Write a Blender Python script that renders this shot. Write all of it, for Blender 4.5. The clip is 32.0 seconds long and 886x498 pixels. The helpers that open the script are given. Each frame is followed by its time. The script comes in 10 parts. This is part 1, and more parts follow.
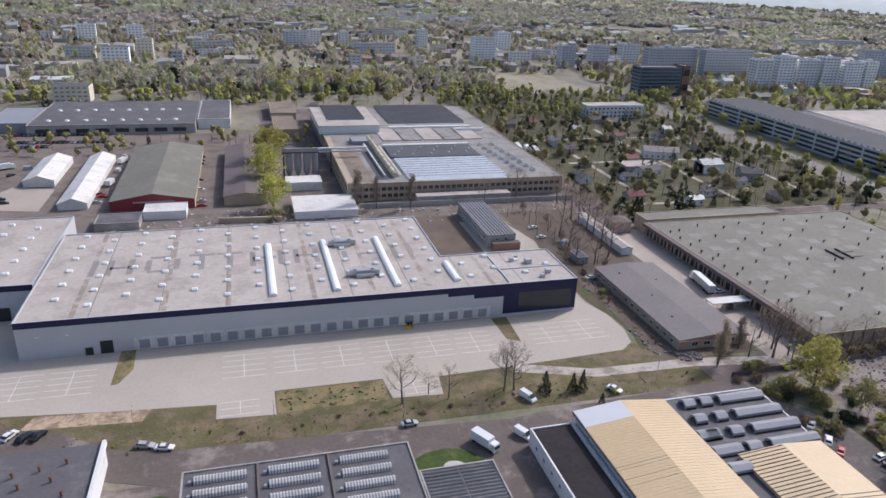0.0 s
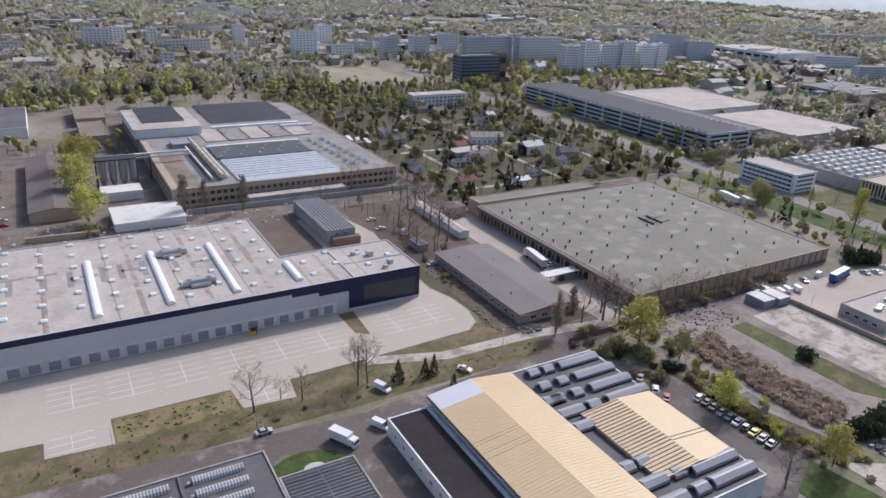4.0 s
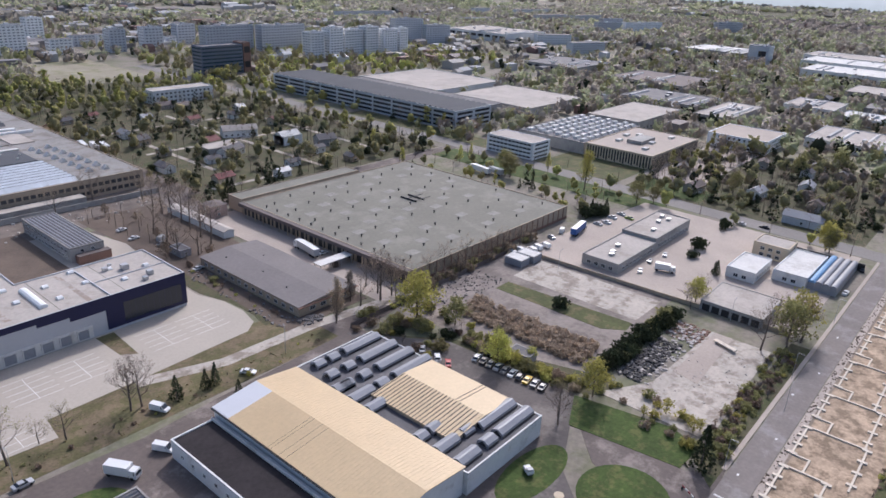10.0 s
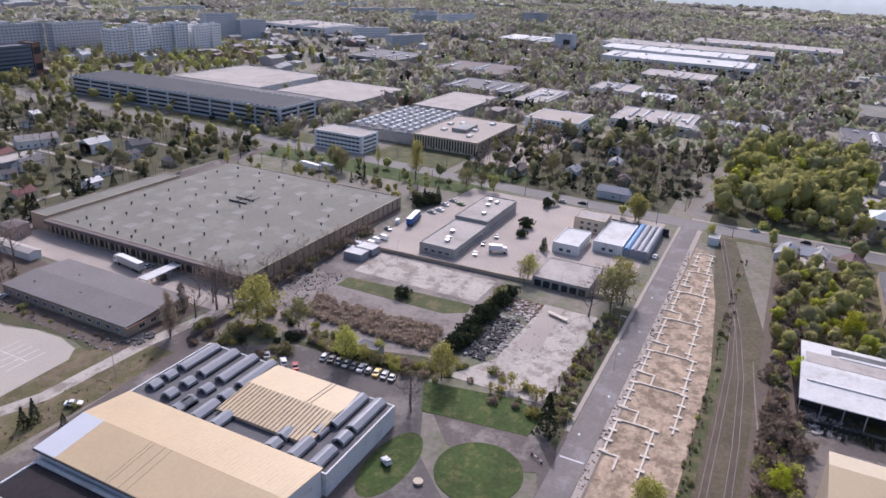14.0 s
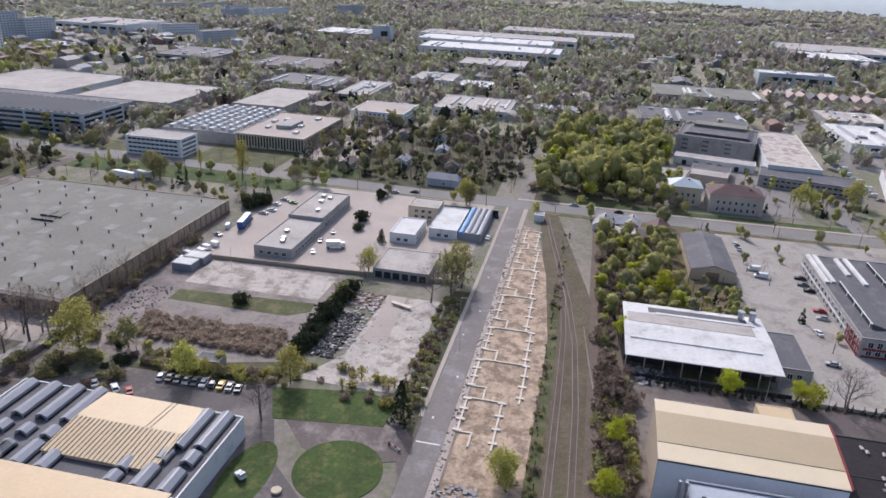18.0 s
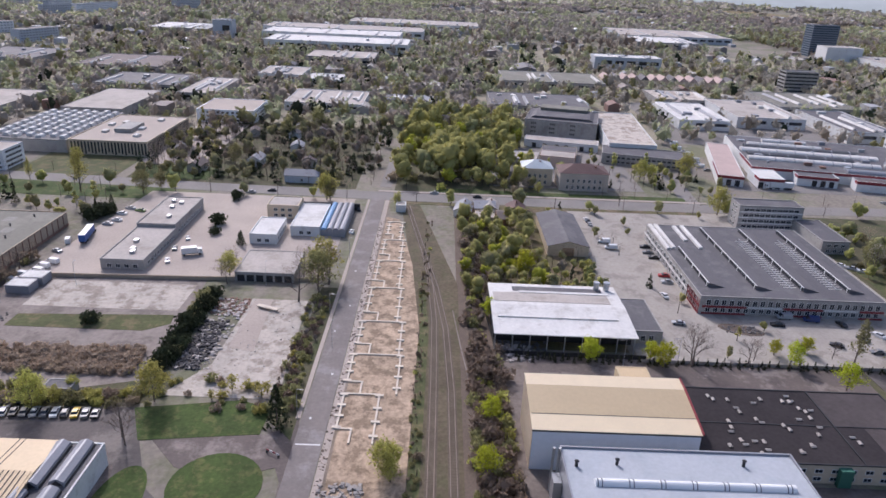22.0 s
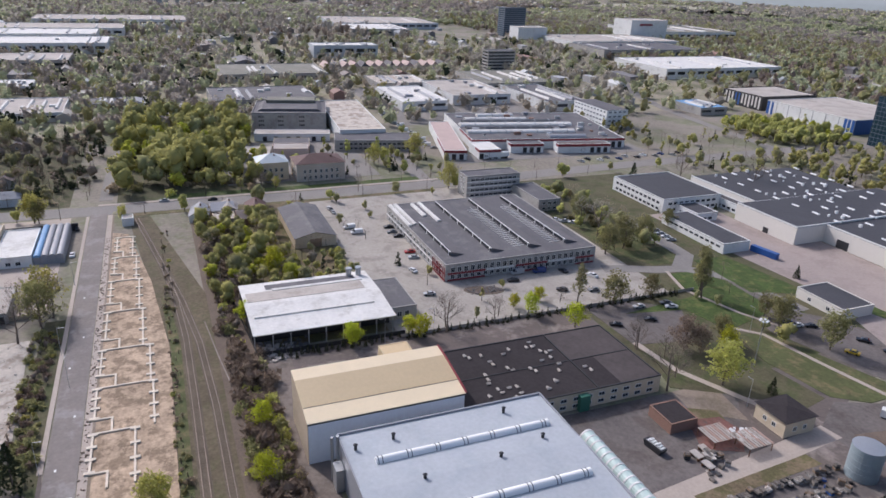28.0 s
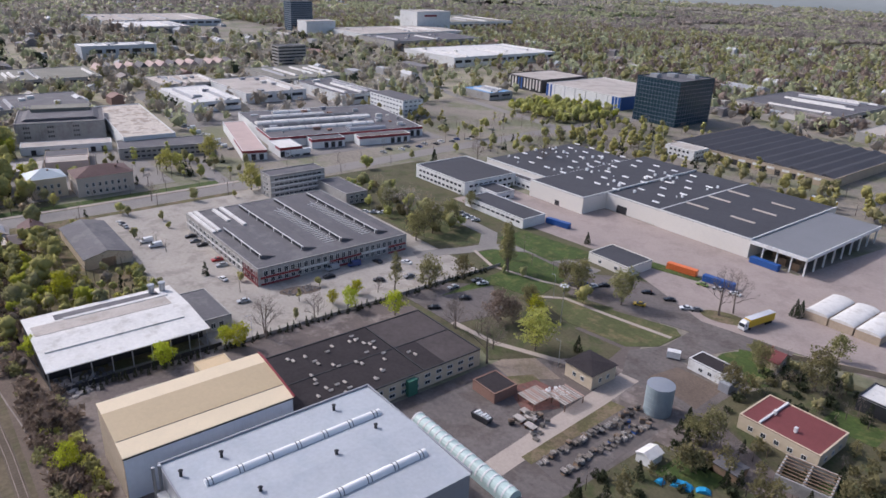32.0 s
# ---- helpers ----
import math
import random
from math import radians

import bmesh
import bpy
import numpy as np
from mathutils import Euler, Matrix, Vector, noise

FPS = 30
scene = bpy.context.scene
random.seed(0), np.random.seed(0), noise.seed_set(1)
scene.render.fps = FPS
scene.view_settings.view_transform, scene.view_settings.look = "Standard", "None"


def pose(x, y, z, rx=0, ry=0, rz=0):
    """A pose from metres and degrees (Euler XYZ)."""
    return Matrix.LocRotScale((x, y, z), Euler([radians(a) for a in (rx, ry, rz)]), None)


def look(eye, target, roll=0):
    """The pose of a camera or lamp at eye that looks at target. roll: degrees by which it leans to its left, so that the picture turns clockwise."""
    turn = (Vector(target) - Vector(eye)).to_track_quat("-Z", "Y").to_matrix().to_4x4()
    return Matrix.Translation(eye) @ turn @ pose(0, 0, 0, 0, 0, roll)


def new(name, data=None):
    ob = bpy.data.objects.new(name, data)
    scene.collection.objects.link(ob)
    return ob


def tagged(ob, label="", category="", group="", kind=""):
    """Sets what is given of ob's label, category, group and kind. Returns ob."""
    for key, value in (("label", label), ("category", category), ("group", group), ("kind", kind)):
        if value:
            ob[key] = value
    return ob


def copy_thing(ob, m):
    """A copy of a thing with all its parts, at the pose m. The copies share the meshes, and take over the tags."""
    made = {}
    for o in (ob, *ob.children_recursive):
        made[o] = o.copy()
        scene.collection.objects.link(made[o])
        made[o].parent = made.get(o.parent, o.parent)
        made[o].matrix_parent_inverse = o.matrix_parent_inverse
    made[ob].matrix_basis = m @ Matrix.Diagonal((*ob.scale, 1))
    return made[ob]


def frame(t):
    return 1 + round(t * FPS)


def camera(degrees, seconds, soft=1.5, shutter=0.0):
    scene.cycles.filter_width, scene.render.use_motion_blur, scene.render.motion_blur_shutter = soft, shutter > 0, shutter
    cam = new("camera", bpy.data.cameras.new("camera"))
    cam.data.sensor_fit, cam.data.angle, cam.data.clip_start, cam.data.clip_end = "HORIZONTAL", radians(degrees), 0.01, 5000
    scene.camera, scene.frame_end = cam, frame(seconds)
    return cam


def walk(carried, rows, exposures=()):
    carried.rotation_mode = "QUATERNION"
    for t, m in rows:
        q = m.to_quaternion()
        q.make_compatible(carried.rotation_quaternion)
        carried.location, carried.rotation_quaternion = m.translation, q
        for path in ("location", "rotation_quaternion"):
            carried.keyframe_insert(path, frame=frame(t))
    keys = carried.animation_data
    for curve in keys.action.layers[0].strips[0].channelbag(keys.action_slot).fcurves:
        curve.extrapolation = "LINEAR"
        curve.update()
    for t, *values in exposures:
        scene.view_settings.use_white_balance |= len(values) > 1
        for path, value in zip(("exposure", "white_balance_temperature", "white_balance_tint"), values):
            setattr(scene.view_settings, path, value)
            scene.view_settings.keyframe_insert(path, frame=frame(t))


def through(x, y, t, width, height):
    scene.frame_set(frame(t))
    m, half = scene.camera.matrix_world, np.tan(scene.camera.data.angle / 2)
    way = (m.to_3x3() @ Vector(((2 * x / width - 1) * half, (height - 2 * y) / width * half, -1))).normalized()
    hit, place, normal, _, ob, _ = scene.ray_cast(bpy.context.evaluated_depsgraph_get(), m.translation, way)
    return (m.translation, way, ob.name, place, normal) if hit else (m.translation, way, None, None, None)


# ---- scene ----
cam = camera(64.64, 32.0, soft=1.6)
EYE = 110.0  # height of the drone over the ground


def turn(t, rx, ry, rz):
    return t, pose(0, 0, EYE, rx, ry, rz)


PATH = [
    turn(0.0, 67.87, -2.35, -15.37),
    turn(0.5, 67.89, -2.35, -16.96),
    turn(1.0, 67.91, -2.33, -18.53),
    turn(1.5, 67.92, -2.30, -20.29),
    turn(2.0, 67.92, -2.33, -21.99),
    turn(2.5, 67.88, -2.31, -23.72),
    turn(3.0, 67.88, -2.29, -25.45),
    turn(3.5, 67.87, -2.28, -27.38),
    turn(5.5, 67.82, -2.37, -34.72),
    turn(6.0, 67.80, -2.41, -36.04),
    turn(6.5, 67.77, -2.41, -37.43),
    turn(7.0, 67.75, -2.45, -39.05),
    turn(7.5, 67.75, -2.46, -40.79),
    turn(8.0, 67.72, -2.48, -42.54),
    turn(8.5, 67.71, -2.46, -44.22),
    turn(9.0, 67.69, -2.49, -45.91),
    turn(9.5, 67.69, -2.46, -47.53),
    turn(10.0, 67.68, -2.47, -49.36),
    turn(10.5, 67.69, -2.48, -51.08),
    turn(11.0, 67.67, -2.47, -52.82),
    turn(11.5, 67.66, -2.48, -54.59),
    turn(12.0, 67.68, -2.50, -56.41),
    turn(12.5, 67.74, -2.54, -58.22),
    turn(13.0, 67.75, -2.58, -60.03),
    turn(13.5, 67.78, -2.60, -61.78),
    turn(14.0, 67.82, -2.66, -63.53),
    turn(14.5, 67.85, -2.69, -65.33),
    turn(16.5, 67.92, -2.59, -72.77),
    turn(17.0, 67.92, -2.60, -74.63),
    turn(17.5, 67.94, -2.57, -76.42),
    turn(18.0, 67.91, -2.56, -77.80),
    turn(18.5, 67.90, -2.54, -79.34),
    turn(19.0, 67.91, -2.53, -80.83),
    turn(19.5, 67.89, -2.49, -82.33),
    turn(20.0, 67.87, -2.49, -83.72),
    turn(20.5, 67.85, -2.42, -85.34),
    turn(21.0, 67.84, -2.41, -86.77),
    turn(21.5, 67.81, -2.41, -88.22),
    turn(22.0, 67.77, -2.39, -89.76),
    turn(22.5, 67.79, -2.37, -91.25),
    turn(23.0, 67.82, -2.40, -93.09),
    turn(23.5, 67.81, -2.39, -95.07),
    turn(24.0, 67.83, -2.36, -96.97),
    turn(24.5, 67.83, -2.30, -98.76),
    turn(25.0, 67.83, -2.27, -100.75),
    turn(25.5, 67.84, -2.23, -102.55),
    turn(27.5, 67.89, -2.19, -110.05),
    turn(28.0, 67.87, -2.15, -111.85),
    turn(28.5, 67.87, -2.14, -113.56),
    turn(29.0, 67.88, -2.10, -115.34),
    turn(29.5, 67.87, -2.13, -117.02),
    turn(30.0, 67.84, -2.11, -118.95),
    turn(30.5, 67.84, -2.06, -120.84),
    turn(31.0, 67.86, -2.04, -122.76),
    turn(31.5, 67.89, -2.06, -125.02),
    turn(32.0, 67.96, -2.04, -128.31),
]
walk(cam, PATH, [(0.0, 0.05, 5870, 15), (6.0, 0.07, 5840, 15), (11.0, 0.09, 5770, 17), (13.0, 0.1, 5730, 22), (14.5, 0.1, 5750, 22), (17.0, 0.08, 5770, 16), (20.0, 0.07, 5770, 17), (22.0, 0.05, 5800, 20), (23.0, 0.03, 5800, 22), (24.5, 0.02, 5870, 15), (28.0, 0.02, 5870, 16), (32.0, 0.02, 5850, 17)])

# ---- light ----
SUN_AZ, SUN_EL = 25.0, 40.0  # degrees from +x, and over the horizon
world = bpy.data.worlds.new("sky")
scene.world = world
world.use_nodes = True
wn = world.node_tree.nodes
sky = wn.new("ShaderNodeTexSky")
sky.sky_type = "NISHITA"
sky.sun_disc = False
sky.sun_elevation = radians(SUN_EL)
sky.sun_rotation = radians(90 - SUN_AZ)
sky.air_density, sky.dust_density, sky.ozone_density = 1.0, 4.0, 1.0
wn["Background"].inputs["Strength"].default_value = 0.135
world.node_tree.links.new(sky.outputs[0], wn["Background"].inputs["Color"])
sun = new("sun", bpy.data.lights.new("sun", "SUN"))
sun.data.energy, sun.data.angle, sun.data.color = 2.4, radians(1.2), (1.0, 0.95, 0.89)
az, el = radians(SUN_AZ), radians(SUN_EL)
sun.matrix_world = look((0, 0, 500), (-math.cos(az) * math.cos(el), -math.sin(az) * math.cos(el), 500 - math.sin(el)))
scene.view_settings.exposure = 0.0

# ---- materials ----


def mat(name, rgb, rough=0.85, metal=0.0, var=0.3, fine=3.0, broad=0.12, bump=0.15, stain=None, amount=0.5, rand=0.0, spec=0.4):
    """A surface with broad and fine variation at world size; stain is a second colour in patches."""
    m = bpy.data.materials.new(name)
    m.use_nodes = True
    nt = m.node_tree
    n, link = nt.nodes, nt.links.new
    bs = n["Principled BSDF"]
    bs.inputs["Roughness"].default_value, bs.inputs["Metallic"].default_value = rough, metal
    bs.inputs["Specular IOR Level"].default_value = spec
    geo = n.new("ShaderNodeNewGeometry")
    tex = []
    for scale, detail in ((broad, 4.0), (fine, 5.0)):
        t = n.new("ShaderNodeTexNoise")
        t.inputs["Scale"].default_value, t.inputs["Detail"].default_value = scale, detail
        t.inputs["Roughness"].default_value = 0.62
        link(geo.outputs["Position"], t.inputs["Vector"])
        tex.append(t.outputs["Fac"])
    add = n.new("ShaderNodeMath")
    add.operation = "ADD"
    link(tex[0], add.inputs[0]), link(tex[1], add.inputs[1])
    ramp = n.new("ShaderNodeMapRange")
    ramp.inputs["From Min"].default_value, ramp.inputs["From Max"].default_value = 0.6, 1.4
    ramp.inputs["To Min"].default_value, ramp.inputs["To Max"].default_value = 1 - var, 1 + var
    link(add.outputs[0], ramp.inputs["Value"])
    fac = ramp.outputs[0]
    if rand:
        info = n.new("ShaderNodeObjectInfo")
        rr = n.new("ShaderNodeMapRange")
        rr.inputs["To Min"].default_value, rr.inputs["To Max"].default_value = 1 - rand, 1 + rand
        link(info.outputs["Random"], rr.inputs["Value"])
        mul = n.new("ShaderNodeMath")
        mul.operation = "MULTIPLY"
        link(fac, mul.inputs[0]), link(rr.outputs[0], mul.inputs[1])
        fac = mul.outputs[0]
    base = n.new("ShaderNodeRGB")
    base.outputs[0].default_value = (*rgb, 1)
    col = base.outputs[0]
    if stain:
        t = n.new("ShaderNodeTexNoise")
        t.inputs["Scale"].default_value, t.inputs["Detail"].default_value = broad * 1.7, 7.0
        t.inputs["Roughness"].default_value = 0.7
        link(geo.outputs["Position"], t.inputs["Vector"])
        mr = n.new("ShaderNodeMapRange")
        mr.inputs["From Min"].default_value, mr.inputs["From Max"].default_value = 0.62 - 0.25 * amount, 0.72 - 0.25 * amount
        link(t.outputs["Fac"], mr.inputs["Value"])
        mx = n.new("ShaderNodeMix")
        mx.data_type = "RGBA"
        link(mr.outputs[0], mx.inputs["Factor"]), link(col, mx.inputs["A"])
        mx.inputs["B"].default_value = (*stain, 1)
        col = mx.outputs["Result"]
    vm = n.new("ShaderNodeVectorMath")
    vm.operation = "SCALE"
    link(col, vm.inputs[0]), link(fac, vm.inputs["Scale"])
    link(vm.outputs[0], bs.inputs["Base Color"])
    if bump:
        b = n.new("ShaderNodeBump")
        b.inputs["Strength"].default_value, b.inputs["Distance"].default_value = bump, 0.1
        link(tex[1], b.inputs["Height"]), link(b.outputs[0], bs.inputs["Normal"])
    return m


def leaf_mat(name, rgb, through=0.35, spread=0.35):
    """Leaves: matt, letting some light through, each clump and tree a little different."""
    m = bpy.data.materials.new(name)
    m.use_nodes = True
    nt = m.node_tree
    n, link = nt.nodes, nt.links.new
    n.remove(n["Principled BSDF"])
    geo, info = n.new("ShaderNodeNewGeometry"), n.new("ShaderNodeObjectInfo")
    add = n.new("ShaderNodeMath")
    add.operation = "ADD"
    link(geo.outputs["Random Per Island"], add.inputs[0]), link(info.outputs["Random"], add.inputs[1])
    mr = n.new("ShaderNodeMapRange")
    mr.inputs["From Max"].default_value = 2.0
    mr.inputs["To Min"].default_value, mr.inputs["To Max"].default_value = 1 - spread, 1 + spread
    link(add.outputs[0], mr.inputs["Value"])
    hs = n.new("ShaderNodeHueSaturation")
    hue = n.new("ShaderNodeMapRange")
    hue.inputs["To Min"].default_value, hue.inputs["To Max"].default_value = 0.488, 0.518
    link(info.outputs["Random"], hue.inputs["Value"]), link(hue.outputs[0], hs.inputs["Hue"])
    hs.inputs["Color"].default_value = (*rgb, 1)
    link(mr.outputs[0], hs.inputs["Value"])
    d, tr, mix = n.new("ShaderNodeBsdfDiffuse"), n.new("ShaderNodeBsdfTranslucent"), n.new("ShaderNodeMixShader")
    link(hs.outputs[0], d.inputs["Color"]), link(hs.outputs[0], tr.inputs["Color"])
    mix.inputs[0].default_value = through
    link(d.outputs[0], mix.inputs[1]), link(tr.outputs[0], mix.inputs[2])
    link(mix.outputs[0], n["Material Output"].inputs["Surface"])
    return m


def glass_mat(name, rgb, rough=0.08):
    m = bpy.data.materials.new(name)
    m.use_nodes = True
    bs = m.node_tree.nodes["Principled BSDF"]
    bs.inputs["Base Color"].default_value = (*rgb, 1)
    bs.inputs["Roughness"].default_value = rough
    bs.inputs["Specular IOR Level"].default_value = 0.6
    return m



def roof_town_mat():
    """Roofs of far houses, each its own colour."""
    m = mat("far_roofs", (0.4, 0.38, 0.36), 0.8)
    nt = m.node_tree
    n, link = nt.nodes, nt.links.new
    geo, ramp = n.new("ShaderNodeNewGeometry"), n.new("ShaderNodeValToRGB")
    ramp.color_ramp.interpolation = "CONSTANT"
    e = ramp.color_ramp.elements
    e[0].color, e[1].color, e[1].position = (0.40, 0.40, 0.40, 1), (0.2, 0.19, 0.19, 1), 0.25
    for p, c in ((0.45, (0.27, 0.17, 0.14)), (0.58, (0.42, 0.39, 0.35)), (0.80, (0.58, 0.58, 0.57)), (0.88, (0.26, 0.22, 0.2))):
        k = e.new(p)
        k.color = (*c, 1)
    link(geo.outputs["Random Per Island"], ramp.inputs[0])
    link(ramp.outputs[0], n["Principled BSDF"].inputs["Base Color"])
    return m


M = dict(
    earth=mat("earth", (0.24, 0.21, 0.17), 0.95, var=0.4, fine=0.5, broad=0.015, stain=(0.175, 0.175, 0.105), amount=0.6),
    dirt=mat("dirt", (0.25, 0.20, 0.155), 0.95, var=0.35, fine=1.2, broad=0.06, stain=(0.2, 0.16, 0.115), amount=0.5),
    sand=mat("sand", (0.46, 0.345, 0.24), 0.95, var=0.45, fine=0.9, broad=0.12, bump=0.9, stain=(0.25, 0.185, 0.125), amount=0.6),
    grass=mat("grass", (0.12, 0.108, 0.048), 0.95, var=0.45, fine=1.4, broad=0.08, bump=0.4, stain=(0.185, 0.14, 0.085), amount=0.6),
    lawn=mat("lawn", (0.055, 0.085, 0.018), 0.95, var=0.5, fine=0.9, broad=0.13, bump=0.6, stain=(0.105, 0.115, 0.035), amount=0.45),
    dry=mat("dry_grass", (0.24, 0.19, 0.095), 0.95, var=0.35, fine=1.3, broad=0.1, bump=0.5, stain=(0.13, 0.125, 0.05), amount=0.5),
    weeds=mat("weeds", (0.10, 0.09, 0.048), 0.95, var=0.4, fine=1.0, broad=0.08, bump=0.5, stain=(0.07, 0.08, 0.03), amount=0.5),
    asphalt=mat("asphalt", (0.13, 0.112, 0.103), 0.9, var=0.25, fine=1.0, broad=0.05, stain=(0.21, 0.185, 0.165), amount=0.4),
    oldasphalt=mat("old_asphalt", (0.138, 0.112, 0.099), 0.9, var=0.25, fine=0.9, broad=0.05, stain=(0.255, 0.215, 0.19), amount=0.4),
    street=mat("street", (0.24, 0.22, 0.20), 0.9, var=0.22, fine=1.0, broad=0.05),
    concrete=mat("concrete", (0.455, 0.405, 0.34), 0.85, var=0.12, fine=1.2, broad=0.04, bump=0.05),
    paving=mat("paving", (0.42, 0.355, 0.30), 0.85, var=0.18, fine=1.2, broad=0.05, bump=0.1),
    slab=mat("broken_concrete", (0.47, 0.42, 0.36), 0.9, var=0.3, fine=0.7, broad=0.09, stain=(0.29, 0.245, 0.2), amount=0.55),
    kerb=mat("kerb", (0.5, 0.48, 0.45), 0.85, var=0.15),
    paint=mat("road_paint", (0.72, 0.71, 0.68), 0.7, var=0.15),
    membrane=mat("roof_membrane", (0.47, 0.425, 0.38), 0.85, spec=0.15, var=0.2, fine=0.9, broad=0.05, bump=0.03, stain=(0.40, 0.355, 0.31), amount=0.5),
    bitumen=mat("bitumen", (0.042, 0.036, 0.037), 0.9, spec=0.15, var=0.35, fine=0.9, broad=0.08, bump=0.1),
    felt=mat("roofing_felt", (0.118, 0.112, 0.118), 0.8, var=0.2, fine=1.0, broad=0.07, stain=(0.155, 0.148, 0.148), amount=0.45),
    greyroof=mat("grey_roof", (0.198, 0.188, 0.153), 0.85, var=0.18, fine=0.7, broad=0.045, stain=(0.235, 0.224, 0.185), amount=0.45),
    brownroof=mat("brown_roof", (0.16, 0.13, 0.12), 0.85, var=0.2, fine=0.9, broad=0.06),
    yellow=mat("cream_sheet", (0.61, 0.46, 0.27), 0.5, var=0.1, fine=1.1, broad=0.06, bump=0.02, spec=0.3),
    beige=mat("beige_sheet", (0.55, 0.43, 0.26), 0.5, var=0.08, fine=1.1, broad=0.06, bump=0.02),
    bluesheet=mat("pale_blue_sheet", (0.425, 0.45, 0.475), 0.75, spec=0.2, var=0.12, fine=1.0, broad=0.09, bump=0.02, stain=(0.40, 0.43, 0.46), amount=0.5),
    whiteroof=mat("white_roof", (0.69, 0.67, 0.63), 0.8, spec=0.15, var=0.16, fine=0.9, broad=0.09, bump=0.02, stain=(0.58, 0.555, 0.51), amount=0.4),
    sheet=mat("grey_sheet", (0.29, 0.295, 0.315), 0.45, metal=0.0, var=0.12, fine=1.5, broad=0.1, bump=0.03),
    white=mat("white_render", (0.72, 0.72, 0.70), 0.75, var=0.1, fine=1.2, broad=0.1, bump=0.03, stain=(0.58, 0.57, 0.54), amount=0.25),
    panel=mat("pale_panel", (0.50, 0.505, 0.52), 0.5, var=0.05, fine=1.0, broad=0.05, bump=0.0),
    navy=mat("navy_panel", (0.012, 0.014, 0.06), 0.5, var=0.1, bump=0.0),
    cream=mat("cream_render", (0.6, 0.5, 0.36), 0.8, var=0.14, fine=1.0, broad=0.1),
    tan=mat("tan_render", (0.42, 0.34, 0.25), 0.85, var=0.18, fine=1.0, broad=0.1),
    grey=mat("grey_render", (0.38, 0.365, 0.34), 0.85, var=0.18, fine=0.9, broad=0.08, stain=(0.3, 0.285, 0.265), amount=0.45),
    brick=mat("brick", (0.27, 0.16, 0.12), 0.9, var=0.25, fine=2.0, broad=0.1),
    red=mat("red_sheet", (0.24, 0.035, 0.042), 0.6, var=0.15, fine=1.2, broad=0.1),
    redtile=mat("red_tile", (0.175, 0.05, 0.048), 0.75, var=0.2, fine=2.5, broad=0.15),
    dark=mat("dark_metal", (0.03, 0.03, 0.033), 0.6, var=0.2),
    steel=mat("galvanised", (0.45, 0.46, 0.47), 0.4, metal=0.6, var=0.12, bump=0.02),
    rust=mat("rust", (0.17, 0.085, 0.05), 0.9, var=0.35),
    dome=mat("skylight_dome", (0.85, 0.85, 0.83), 0.35, var=0.05, bump=0.0),
    glass=glass_mat("window_glass", (0.03, 0.035, 0.045)),
    blueglass=glass_mat("blue_glass", (0.02, 0.05, 0.07), 0.12),
    wood=mat("wood", (0.28, 0.19, 0.12), 0.85, var=0.3, fine=3.0, broad=0.4),
    bark=mat("bark", (0.15, 0.12, 0.10), 0.95, var=0.3, fine=2.0, broad=0.3),
    tyre=mat("tyre", (0.02, 0.02, 0.02), 0.9, var=0.2),
    orange=mat("orange_paint", (0.75, 0.18, 0.05), 0.55, var=0.12),
    blue=mat("blue_paint", (0.03, 0.10, 0.32), 0.5, var=0.12),
    skyblue=mat("sky_blue_sheet", (0.16, 0.33, 0.55), 0.5, var=0.12),
    green=mat("green_paint", (0.05, 0.16, 0.11), 0.6, var=0.12),
    yel=mat("yellow_paint", (0.7, 0.45, 0.03), 0.5, var=0.1),
    clear=mat("clear_sheet", (0.5, 0.62, 0.58), 0.3, var=0.1),
    ballast=mat("ballast", (0.125, 0.10, 0.072), 0.95, var=0.4, fine=2.5, broad=0.1, bump=0.5),
    rail=mat("rail_steel", (0.27, 0.22, 0.19), 0.35, metal=0.8, var=0.15),
    rubble=mat("rubble", (0.47, 0.43, 0.39), 0.95, var=0.3, fine=2.0, broad=0.4, rand=0.3),
    yardgrey=mat("yard_surface", (0.150, 0.130, 0.12), 0.9, var=0.35, fine=0.8, broad=0.06, stain=(0.115, 0.096, 0.085), amount=0.55),
    bluewhite=mat("pale_blue_wall", (0.88, 0.91, 0.94), 0.5, var=0.06, fine=1.0, broad=0.05, bump=0.0),
    greywood=mat("grey_wood", (0.20, 0.175, 0.15), 0.9, var=0.3, fine=3.0, broad=0.4),
    paved=mat("brown_paving", (0.345, 0.285, 0.255), 0.85, var=0.18, fine=0.9, broad=0.05, stain=(0.30, 0.245, 0.22), amount=0.5),
    tarp=mat("blue_tarp", (0.03, 0.30, 0.55), 0.45, var=0.15),
    railgrass=mat("railway_grass", (0.125, 0.10, 0.062), 0.95, var=0.4, fine=0.8, broad=0.1, bump=0.5, stain=(0.10, 0.09, 0.048), amount=0.5),
    debris=mat("dark_debris", (0.15, 0.14, 0.135), 0.95, var=0.4, fine=2.0, broad=0.4, rand=0.5),
    soil=mat("soil", (0.145, 0.11, 0.085), 0.95, var=0.35, fine=1.5, broad=0.1, bump=0.5),
    spring=leaf_mat("spring_leaves", (0.46, 0.43, 0.14), 0.5),
    fresh=leaf_mat("fresh_leaves", (0.47, 0.48, 0.05), 0.5),
    olive=leaf_mat("olive_buds", (0.285, 0.262, 0.13), 0.5),
    buds=leaf_mat("brown_buds", (0.36, 0.285, 0.215), 0.45),
    twigs=leaf_mat("bare_twigs", (0.25, 0.205, 0.175), 0.3, 0.2),
